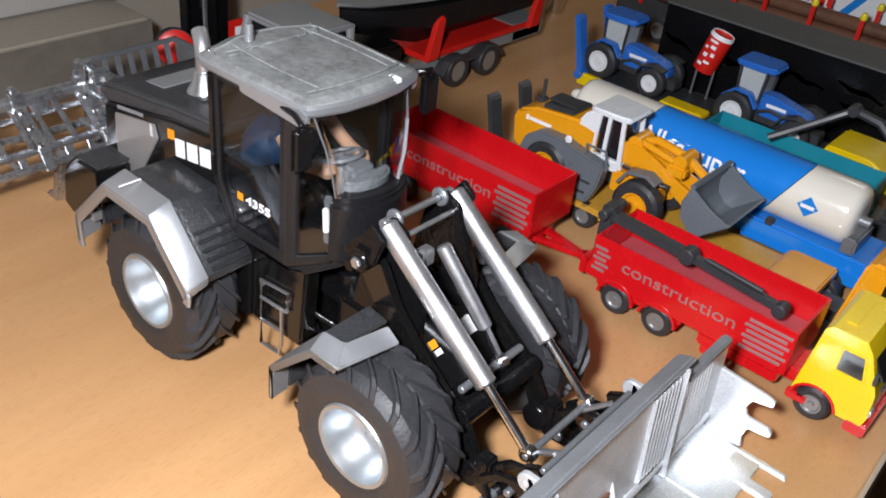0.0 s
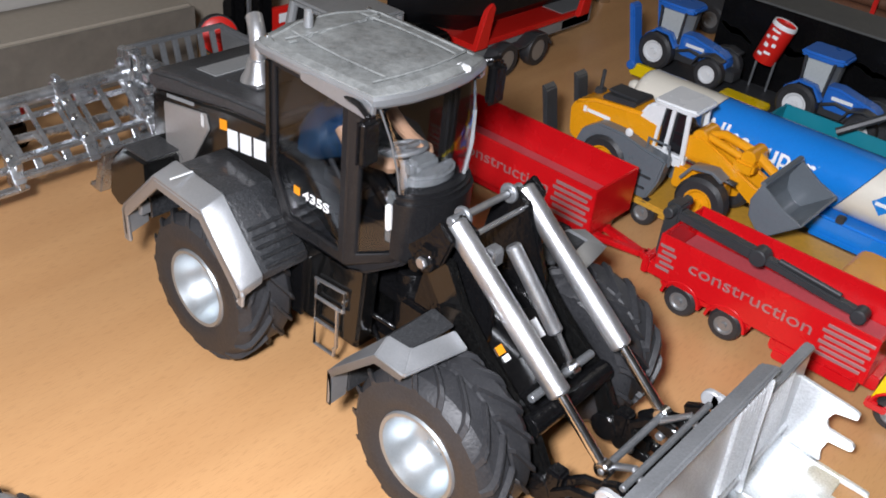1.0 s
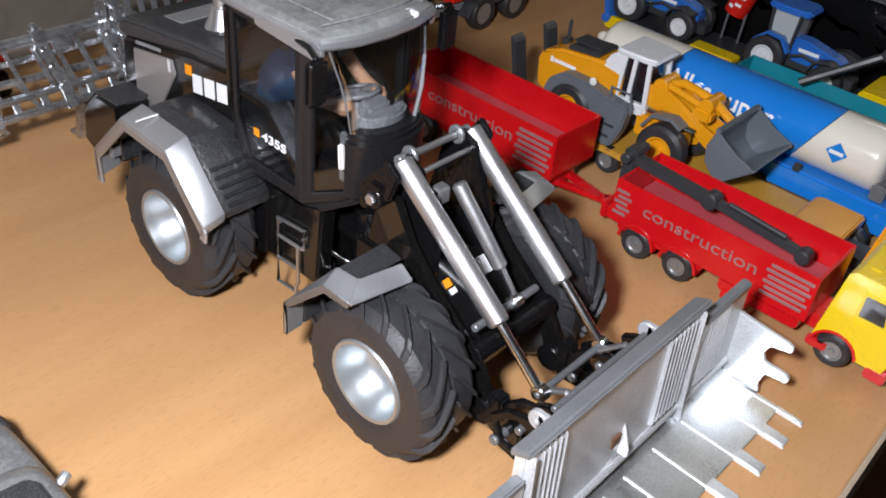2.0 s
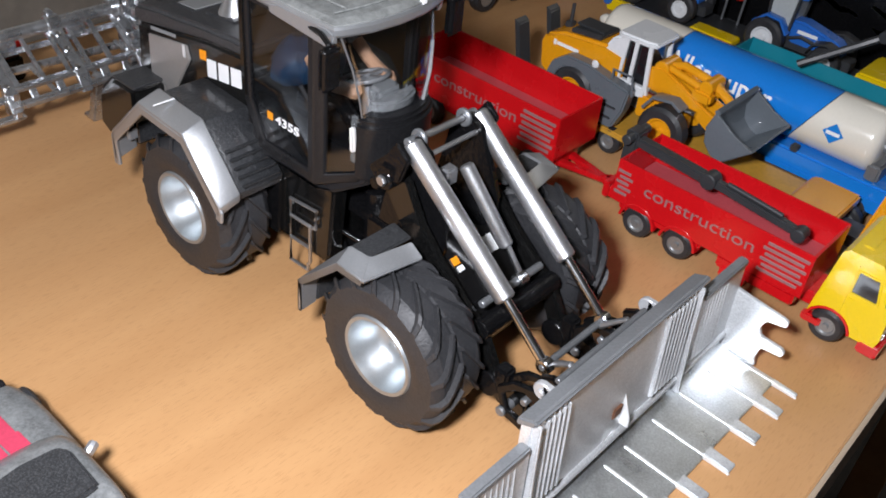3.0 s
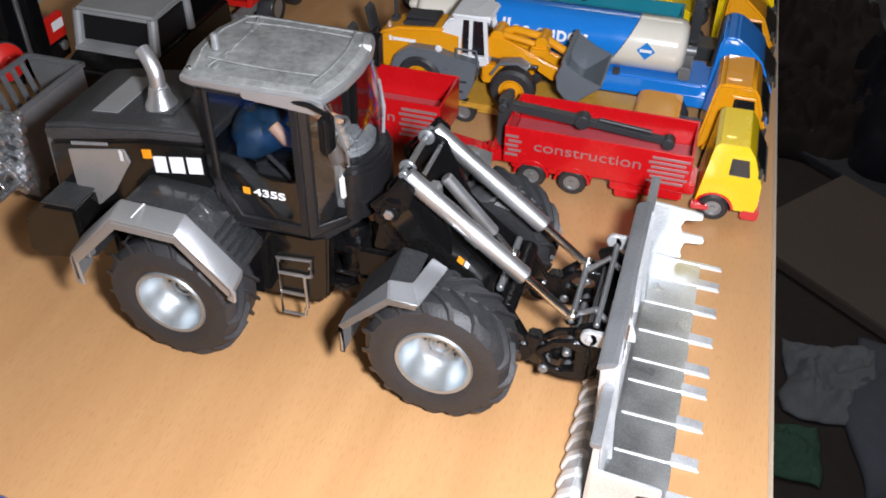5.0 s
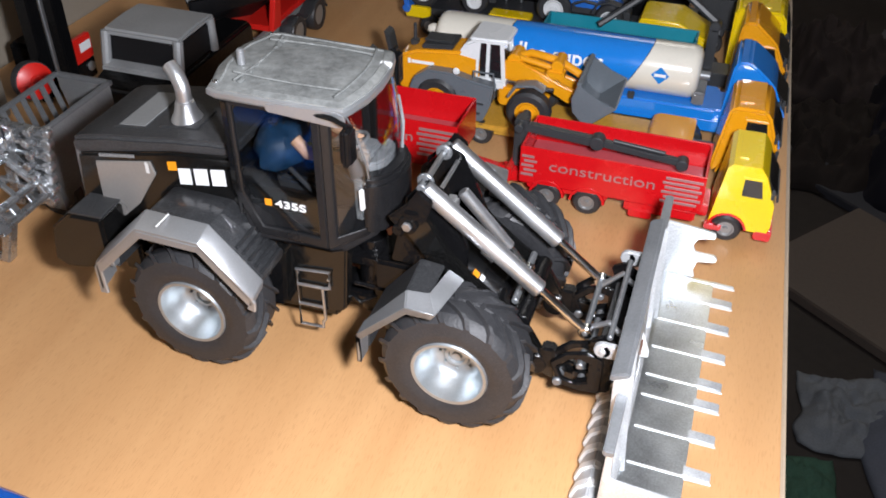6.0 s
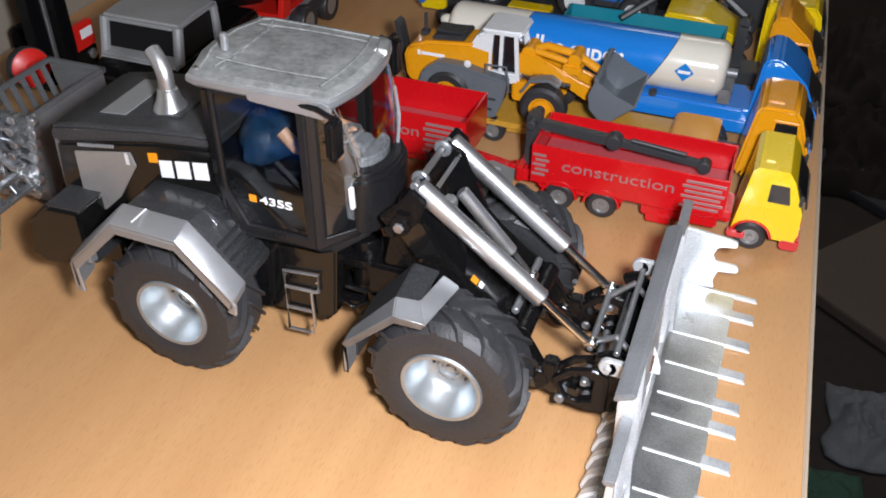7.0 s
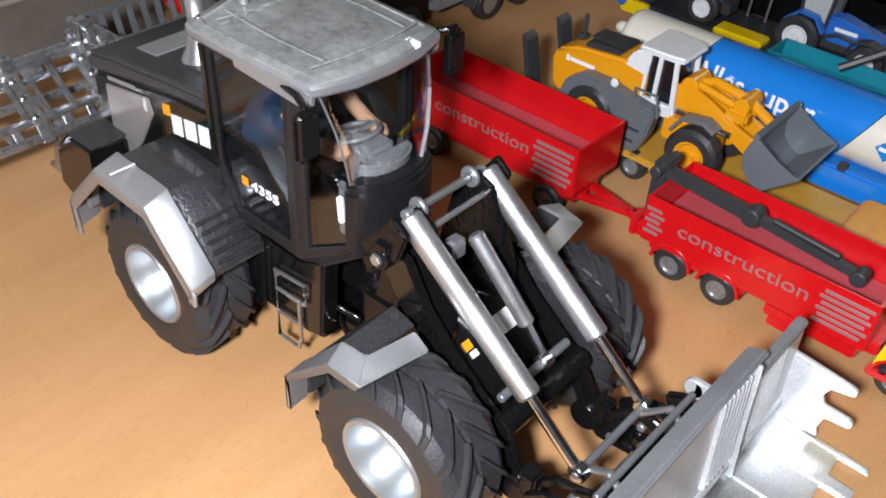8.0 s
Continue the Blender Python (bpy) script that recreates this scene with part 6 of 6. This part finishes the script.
for k in range(7):
    y = 0.0120 + 0.0012 * k
    z = 0.0200 + 0.0050 * k
    part("coupling", join(box(-0.1620 - 0.001 * k, -0.1480, y - 0.0022, y + 0.0022, z - 0.0014, z + 0.0014, 0.0006), disc_y(-0.1490, y, z, 0.0028, 0.0036, 12), disc_y(-0.1535 - 0.0016 * (k % 2), y - 0.004, z + 0.002, 0.0020, 0.0050, 10)), SHINY, T, "knobbly chrome coupling")
part("coupling_post", join(box(-0.1700, -0.1640, 0.0110, 0.0170, 0.0140, 0.0560, 0.0010), box(-0.1760, -0.1600, 0.0120, 0.0160, 0.0470, 0.0540, 0.0008)), SHINY, T)
for y in (0.0290, 0.0560):
    small_wheel(T, -0.1600, y, 0.0110, 0.0110, 0.0080, -1, DULLMETAL)

T = thing("toy_off_roader", "black toy pickup with a short grey cab roof", "toy car", -0.1650, 0.1420, 0)
part("body", join(prism([(-0.045, 0.0080), (-0.046, 0.0280), (-0.0300, 0.0335), (0.0440, 0.0335), (0.0460, 0.0100)], -0.0232, 0.0232, "x", r=0.002, segs=3)), BLACKM, T, "black body")
part("cabin", prism([(-0.0290, 0.0330), (-0.0258, 0.0495), (0.0050, 0.0495), (0.0060, 0.0330)], -0.0212, 0.0212, "x", r=0.0012), HULL, T, "dark windows")
for s in (-1, 1):
    part("front_pillar", tube([(s * 0.0214, -0.0302, 0.0330), (s * 0.0210, -0.0264, 0.0505)], 0.0026, 10), GREYPL, T, "grey windscreen pillar")
    part("middle_pillar", tube([(s * 0.0218, 0.0040, 0.0330), (s * 0.0214, 0.0040, 0.0505)], 0.0024, 10), GREYPL, T)
    part("headlamp", lathe([(0.0030, 0), (0.0030, 0.0008), (0, 0.0014)], 16, Matrix.Translation((s * 0.0165, -0.0458, 0.0220)) @ pose(0, 0, 0, 90)), CHROME, T)
    for y in (-0.0270, 0.0290):
        w = part("wheel", rod((s * 0.0170, y, 0.0110), (s * 0.0240, y, 0.0110), 0.0070, segs=18), RIM, T)
        part("tyre", lathe([(0.0066, -0.004), (0.0102, -0.004), (0.0110, -0.002), (0.0110, 0.002), (0.0102, 0.004), (0.0066, 0.004)], 22, Matrix.Translation((s * 0.0200, y, 0.0110)) @ pose(0, 0, 0, 0, 90, 0), closed=False), TYRE, w)
part("screen_base", prism([(-0.0345, 0.0310), (-0.0335, 0.0338), (-0.0290, 0.0358), (-0.0275, 0.0358), (-0.0285, 0.0310)], -0.0226, 0.0226, "x", r=0.0008), GREYPL, T)
part("roof", prism([(-0.0290, 0.0490), (-0.0272, 0.0518), (-0.0100, 0.0528), (0.0060, 0.0524), (0.0090, 0.0495)], -0.0225, 0.0225, "x", r=0.0012), GREYPL, T, "dusty light grey roof")
part("tow_ball", join(box(-0.003, 0.003, 0.0455, 0.0530, 0.0090, 0.0115, 0.0005)), DARKGREY, T)

T = thing("toy_boat_trailer", "red and grey toy boat trailer on four small wheels", "toy trailer", -0.1600, 0, 0)
part("frame", join(box(-0.0170, -0.0130, 0.1950, 0.3200, 0.0110, 0.0180, 0.0006), box(0.0130, 0.0170, 0.1950, 0.3200, 0.0110, 0.0180, 0.0006), box(-0.0170, 0.0170, 0.2900, 0.3220, 0.0110, 0.0220, 0.0010), prism([(-0.0170, 0.1960), (-0.0020, 0.1880), (0.0020, 0.1880), (0.0170, 0.1960), (0.0130, 0.2020), (-0.0130, 0.2020)], 0.0110, 0.0150, "z", r=0.0006)), ROOFGREY, T, "grey trailer frame")
part("cradle", box(-0.0180, 0.0180, 0.2050, 0.3180, 0.0181, 0.0215, 0.0006), BRIGHTRED, T, "red cradle floor")
for s in (-1, 1):
    for y in (0.2080, 0.3060):
        part("cradle_arm", prism([(y - 0.0050, 0.0190), (y + 0.0060, 0.0190), (y + 0.0095, 0.0420), (y + 0.0060, 0.0450), (y + 0.0020, 0.0420)], *sorted((s * 0.0180, s * 0.0215)), axis="x", r=0.0008), BRIGHTRED, T, "upright red cradle arm")
    guard = strip([(0.2130, 0.0100), (0.2180, 0.0170), (0.2280, 0.0185), (0.2360, 0.0150), (0.2440, 0.0150), (0.2520, 0.0190), (0.2620, 0.0185), (0.2690, 0.0110)], -0.004, 0.004, 0.0014, 0.0003)
    guard.transform(Matrix.Translation((s * 0.0225, 0, 0)) @ Matrix(((0, 1, 0, 0), (1, 0, 0, 0), (0, 0, 1, 0), (0, 0, 0, 1))))
    part("mudguard", guard, DARKGREY, T)
    for y in (0.2270, 0.2560):
        w = part("wheel", rod((s * 0.0205, y, 0.0100), (s * 0.0262, y, 0.0100), 0.0066, segs=18), RIM, T)
        part("tyre", lathe([(0.0062, -0.0036), (0.0092, -0.0036), (0.0100, -0.002), (0.0100, 0.002), (0.0092, 0.0036), (0.0062, 0.0036)], 22, Matrix.Translation((s * 0.0230, y, 0.0100)) @ pose(0, 0, 0, 0, 90, 0), closed=False), TYRE, w)
part("drawbar", box(-0.0020, 0.0020, 0.1870, 0.1960, 0.0100, 0.0128, 0.0005), ROOFGREY, T)

B = thing("toy_boat", "black-hulled toy motor boat with a grey deck", "toy boat", -0.1600, 0.0, 0.0216)
def hull(z_of, half, y0, y1, n=14):
    bm = bmesh.new()
    rows = []
    for k in range(n + 1):
        u = k / n
        y = y0 + (y1 - y0) * u
        w = half * min(1.0, math.sqrt(max(0.002, 1 - (1 - min(u / 0.45, 1)) ** 2)))
        rows.append([bm.verts.new(p) for p in ((-w, y, z_of(u)[1]), (-w * 0.85, y, (z_of(u)[0] + z_of(u)[1]) / 2), (0, y, z_of(u)[0]), (w * 0.85, y, (z_of(u)[0] + z_of(u)[1]) / 2), (w, y, z_of(u)[1]))])
    for a, b in zip(rows, rows[1:]):
        for i in range(5):
            bm.faces.new((a[i], a[(i + 1) % 5], b[(i + 1) % 5], b[i]))
    bm.faces.new(rows[0])
    bm.faces.new(rows[-1][::-1])
    bmesh.ops.recalc_face_normals(bm, faces=bm.faces)
    return bm
part("hull", hull(lambda u: (0.0 + 0.020 * max(0, 0.35 - u) / 0.35, 0.0290 + 0.006 * max(0, 0.5 - u)), 0.0230, 0.1550, 0.3300), HULL, B, "black hull")
part("deck", hull(lambda u: (0.0292 + 0.006 * max(0, 0.5 - u), 0.0325 + 0.006 * max(0, 0.5 - u)), 0.0236, 0.1530, 0.3310), ROOFGREY, B, "dusty grey deck")
part("deck_ridge", box(-0.0090, 0.0090, 0.1900, 0.2900, 0.0325, 0.0375, 0.0020), ROOFGREY, B)
part("cockpit", box(-0.0120, 0.0120, 0.2500, 0.3100, 0.0340, 0.0385, 0.0010), DARKGREY, B)

T = thing("toy_lift_truck", "black toy lift truck with a tall mast and red wheel", "toy truck", -0.2250, 0.1180, 0)
for y in (-0.0105, 0.0075):
    part("mast_rail", prism([(-0.003, y - 0.0042), (0.004, y - 0.0042), (0.004, y - 0.0026), (0.0, y - 0.0020), (0.0, y + 0.0020), (0.004, y + 0.0026), (0.004, y + 0.0042), (-0.003, y + 0.0042)], 0.0080, 0.1500, "z", r=0.0004), BLACKM, T, "tall black mast rail")
part("mast_chain", box(0.0005, 0.0022, -0.0030, -0.0005, 0.0100, 0.1450, 0.0004), STEEL, T, "grey mast strip")
part("mast_cable", tube([(-0.004, 0.0160, 0.0300), (-0.006, 0.0200, 0.0560), (-0.004, 0.0230, 0.0700), (-0.006, 0.0190, 0.1200)], 0.0009, 8), BLACKM, T)
wheel = part("wheel", lathe([(0.0092, 0), (0.0096, 0.0014), (0.0080, 0.0022), (0.0034, 0.0030), (0.0026, 0.0040), (0, 0.0042)], 36, Matrix.Translation((0.0050, -0.0240, 0.0262)) @ pose(0, 0, 0, 0, 78, -25)), BRIGHTRED, T, "bright red wheel disc")
part("tyre", lathe([(0.0092, -0.006), (0.0102, -0.005), (0.0104, -0.001), (0.0100, 0.0008), (0.0092, 0.0008)], 36, Matrix.Translation((0.0050, -0.0240, 0.0262)) @ pose(0, 0, 0, 0, 78, -25), closed=False), TYRE, wheel)
part("red_panel", box(0.0000, 0.0040, 0.0110, 0.0270, 0.0180, 0.0320, 0.0008), BRIGHTRED, T, "red side panel")
part("panel_print", box(0.0041, 0.0043, 0.0160, 0.0250, 0.0240, 0.0290, 0), LETTER, T, "pale unreadable print")
part("body", join(box(-0.0400, -0.0031, 0.0100, 0.0280, 0.0060, 0.0260, 0.0020), box(-0.0030, 0.0020, 0.0100, 0.0290, 0.0050, 0.0170, 0.0010), rod((-0.020, 0.002, 0.010), (-0.020, 0.032, 0.010), 0.0100, segs=20)), BLACKM, T, "black body")
part("bolt", lathe([(0.0028, 0), (0.0028, 0.0008), (0, 0.0020)], 14, Matrix.Translation((0.0021, 0.0240, 0.0125)) @ pose(0, 0, 0, 0, 90, 0)), STEEL, T)
B = thing("toy_case", "flat black case with a red rounded edge and pale print", "case", -0.2290, -0.0870, 0)
part("case_base", box(-0.0165, 0.0165, -0.0730, 0.0730, 0.0000, 0.0120, 0.0012), BLACKM, B, "black case")
part("red_edge", prism([(0.0060, 0.0121), (0.0150, 0.0121), (0.0160, 0.0160), (0.0130, 0.0205), (0.0080, 0.0205), (0.0056, 0.0160)], -0.0730, 0.0738, r=0.0016, segs=3), BRIGHTRED, B, "rounded bright red edge")
for k in range(9):
    y = -0.0660 + k * 0.0130
    part("print", prism([(0.0149, 0.0138), (0.0156, 0.0140), (0.0160, 0.0160), (0.0158, 0.0168), (0.0150, 0.0160)], y, y + 0.0085, r=0), LETTER, B, "pale unreadable print")

# things along the wall
T = thing("wall_ledge", "low beige ledge along the wall with a grey-brown front", "ledge")
part("ledge_top", box(-0.2890, -0.2480, -0.4500, 0.0980, 0.0010, 0.0335, 0.0012), WALLPAINT, T, "beige painted top")
part("ledge_front", box(-0.2479, -0.2462, -0.4500, 0.0985, 0.0000, 0.0322, 0.0004), material("grey_brown_board", (0.135, 0.118, 0.096), 0.65, vary=0.18, grain=160, bump=0.2, blotch=25), T, "dull grey-brown front board")
T = thing("pale_carton", "pale grey cardboard box standing against the wall", "box")
part("carton", box(-0.2890, -0.2830, -0.4500, 0.0890, 0.0345, 0.2500, 0.0010), BOARD, T)
# dark block past the end of the pale box
T = thing("dark_block", "dark upright block by the wall, past the pale box", "box")
part("case", box(-0.2890, -0.2790, 0.0930, 0.1350, 0.0345, 0.2000, 0.0010), BLACKM, T)

# ---- two cars in front ----
def shell(half_len, half_wide, z0, height, n=30, power=4.5):
    """A smooth rounded car shape: sections along x; height(u) gives the top, u from -1 to 1."""
    bm = bmesh.new()
    rows = []
    for k in range(n + 1):
        u = math.sin((k / n - 0.5) * math.pi)
        w = half_wide * max(0.03, 1 - abs(u) ** power) ** (1 / 2.6)
        top = height(u)
        ring = [(-0.94, 0.0), (-1.0, 0.28), (-0.985, 0.55), (-0.93, 0.76), (-0.80, 0.91), (-0.5, 0.98), (0, 1.0), (0.5, 0.98), (0.80, 0.91), (0.93, 0.76), (0.985, 0.55), (1.0, 0.28), (0.94, 0.0)]
        rows.append([bm.verts.new((u * half_len, w * y, z0 + (top - z0) * z)) for y, z in ring])
    m = len(rows[0])
    for a, b in zip(rows, rows[1:]):
        for i in range(m):
            bm.faces.new((a[i], a[(i + 1) % m], b[(i + 1) % m], b[i]))
    bm.faces.new(rows[0])
    bm.faces.new(rows[-1][::-1])
    bmesh.ops.recalc_face_normals(bm, faces=bm.faces)
    return bm


def bonnet(u):
    return 0.0195 - 0.0075 * abs(u) ** 3.5


def bonnet_at(x, half_len):
    return bonnet(max(-1, min(1, x / half_len)))


HL, HW = 0.0385, 0.0190
PINK = material("pink_print", (0.52, 0.05, 0.10), 0.4, vary=0.15, bump=0.05)
CARGREY = material("worn_grey_enamel", (0.25, 0.262, 0.265), 0.36, metal=0.35, vary=0.42, grain=900, bump=0.25, blotch=190, dust=0.25, dust_color=(0.40, 0.41, 0.40))
G = thing("toy_car", "worn grey toy sports car with a black roof and pink graphics", "toy car", 0.0075, -0.1328, 0)
part("body", shell(HL, HW, 0.0045, bonnet), CARGREY, G, "worn grey body", smooth=60)
part("cabin", shell(0.0215, 0.0158, 0.0170, lambda u: 0.0270 - 0.0080 * abs(u) ** 3.0, 20, 6), CARGREY, G, "worn grey cabin", smooth=60).location = (0.0200, 0, 0)
roof_panel = prism([(0.0116, -0.0090), (0.0104, 0.0), (0.0112, 0.0090), (0.0126, 0.0106), (0.0150, 0.0114), (0.0290, 0.0110), (0.0305, 0.0), (0.0290, -0.0110), (0.0150, -0.0114)], 0.0258, 0.0278, "z", r=0.0008, segs=3)
part("roof", roof_panel, DUSTY, G, "scratched speckled black roof")
for k, (x, y, w) in enumerate(((-0.0120, 0.0040, 0.0052), (-0.0020, 0.0046, 0.0062), (-0.0100, -0.0012, 0.0050), (-0.0010, -0.0014, 0.0060), (-0.0090, -0.0066, 0.0060))):
    part("graphic", prism([(x - 0.0062, y - w * 0.5), (x + 0.0058, y - w * 0.35), (x + 0.0050, y + w * 0.5), (x - 0.0048, y + w * 0.42)], bonnet_at(x - 0.006, HL) - 0.0004, bonnet_at(x, HL) + 0.0002 + 0.00006 * k, "z", r=0), PINK, G, "pink printed graphic")
for s in (-1, 1):
    part("headlamp", shell(0.0048, 0.0024, 0.0120, lambda u: 0.0172 - 0.0030 * abs(u), 12, 3), DARKGLASS, G, "dark oval headlamp", smooth=60).location = (-0.0300, s * 0.0120, 0.0)
    part("mirror", tube([(0.0110, s * 0.0165, 0.0180), (0.0106, s * 0.0182, 0.0190), (0.0098, s * 0.0196, 0.0192)], 0.0015, 8), SILVER, G, "grey door mirror")
    for x in (-0.0220, 0.0240):
        small_wheel(G, x, s * 0.0160, 0.0078, 0.0078, 0.0054, s)
CARBLUE = material("deep_blue_enamel", (0.006, 0.085, 0.40), 0.24, vary=0.12, grain=500, bump=0.05, coat=0.5)
U = thing("toy_car", "glossy blue toy car with two yellow bonnet stripes", "toy car", -0.0752, -0.1375, 0)
part("body", shell(0.0500, HW, 0.0045, bonnet, 36), CARBLUE, U, "glossy blue body", smooth=60).location = (-0.0115, 0, 0)
part("cabin", shell(0.0230, 0.0150, 0.0170, lambda u: 0.0300 - 0.0105 * abs(u) ** 3.0, 20, 6), DARKGLASS, U, "dark windows", smooth=60).location = (-0.0170, 0, 0)
part("roof", prism([(-0.0290, -0.0118), (-0.0300, 0.0), (-0.0290, 0.0118), (-0.0240, 0.0132), (-0.0100, 0.0132), (-0.0050, 0.0118), (-0.0040, 0.0), (-0.0050, -0.0118), (-0.0100, -0.0132), (-0.0240, -0.0132)], 0.0288, 0.0304, "z", r=0.0006), CARBLUE, U, "glossy blue roof")
for y in (-0.0028, 0.0034):
    bm = bmesh.new()
    xs = [0.0090 + 0.0014 * k for k in range(19)]
    a, b = ([bm.verts.new((x, y + d, bonnet_at(x + 0.0115, 0.0500) * 0.994 + 0.00035)) for x in xs] for d in (-0.0015, 0.0015))
    for i in range(len(xs) - 1):
        bm.faces.new((a[i], a[i + 1], b[i + 1], b[i]))
    bmesh.ops.solidify(bm, geom=bm.faces[:], thickness=0.0005)
    part("stripe", bm, YELLOWPRINT, U, "yellow bonnet stripe")
for s in (-1, 1):
    lamp = lathe([(0.0034, -0.0030), (0.0034, 0.0), (0.0028, 0.0010), (0, 0.0016)], 20)
    for v in lamp.verts:
        v.co.x *= 1.5
    lamp.transform(Matrix.Translation((0.0345, s * 0.0118, 0.0120)) @ pose(0, 0, 0, 0, 62, s * 22))
    part("headlamp", lamp, material("clear_lamp_plastic", (0.10, 0.17, 0.30), 0.18, metal=0.3, vary=0.3, bump=0.1), U, "clear headlamp")
    part("mirror", tube([(-0.0045, s * 0.0160, 0.0185), (-0.0052, s * 0.0185, 0.0198)], 0.0012, 8), DARKGREY, U)
    for x in (-0.0420, 0.0220):
        small_wheel(U, x, s * 0.0160, 0.0078, 0.0078, 0.0054, s)

# ---- the floor beside the table: boards and crumpled cloths ----
def cloth(name, x, y, sx, sy, h, mat, label, seed, base=-0.745):
    t = bmesh.new()
    bmesh.ops.create_grid(t, x_segments=44, y_segments=44, size=0.5)
    for v in t.verts:
        p = Vector((v.co.x * 4 + seed, v.co.y * 4, seed))
        edge = max(0.0, 1 - (2 * max(abs(v.co.x), abs(v.co.y))) ** 6)
        f = noise.noise(p) * 0.5 + noise.noise(p * 2.3) * 0.35 + noise.noise(p * 5.1) * 0.12 + 0.55
        v.co = Vector((v.co.x * sx * (1 + 0.25 * noise.noise(p * 0.7)), v.co.y * sy * (1 + 0.25 * noise.noise(p * 0.8 + Vector((3, 1, 0)))), 0.004 + h * max(0, f) * edge))
    ob = tagged(link_mesh(name, t, mat, 60), label, "cloth")
    ob.location = (x, y, base)
    sm = ob.modifiers.new("thick", "SOLIDIFY")
    sm.thickness = 0.006
    return ob


def fabric(name, color, grain=400):
    return material(name, color, 0.9, vary=0.18, grain=grain, bump=0.3, blotch=18)


cloth("blue_grey_cloth", 0.56, 0.70, 0.30, 0.42, 0.05, fabric("blue_grey_fabric", (0.15, 0.165, 0.21)), "smooth blue-grey cloth spread on the floor", 3.1)
cloth("grey_cloth", 0.390, 0.80, 0.14, 0.15, 0.035, fabric("grey_fabric", (0.26, 0.28, 0.31)), "crumpled grey cloth on the floor", 5.4)
cloth("green_cloth", 0.325, 0.650, 0.10, 0.10, 0.02, fabric("green_fabric", (0.07, 0.16, 0.11)), "small dull green cloth on the floor", 9.2)
cloth("dark_cloth", 0.56, 1.56, 0.26, 0.42, 0.22, fabric("navy_fabric", (0.012, 0.011, 0.022)), "dark navy cloth heaped on the floor", 7.7)
cloth("brown_cloth", 0.40, 1.56, 0.26, 0.36, 0.10, fabric("brown_fabric", (0.030, 0.022, 0.020)), "dark brown cloth heaped on the floor", 11.3)
cloth("pink_brown_bag", 0.37, 1.92, 0.30, 0.34, 0.14, fabric("pink_brown_fabric", (0.05, 0.037, 0.037)), "crumpled pinkish brown bag on the floor", 14.1)
cloth("pale_bag", 0.60, 1.96, 0.22, 0.34, 0.20, fabric("pale_bag_film", (0.20, 0.20, 0.22)), "crumpled pale plastic bag on the floor", 17.9)
T = thing("floor_board", "plain brown board lying on the floor", "board", 0.50, 1.06, -0.745, -38)
part("board", box(-0.24, 0.24, -0.13, 0.17, 0.0, 0.02, 0.002), material("brown_board", (0.17, 0.135, 0.115), 0.55, vary=0.1, grain=150, bump=0.1, blotch=8), T)
T = thing("grey_board", "grey-blue board lying on the floor behind a brown one", "board", 0.52, 1.36, -0.745, -38)
part("board", box(-0.30, 0.30, -0.08, 0.08, 0.0, 0.018, 0.002), material("grey_blue_board", (0.06, 0.063, 0.08), 0.6, vary=0.1, grain=150, bump=0.1, blotch=8), T)
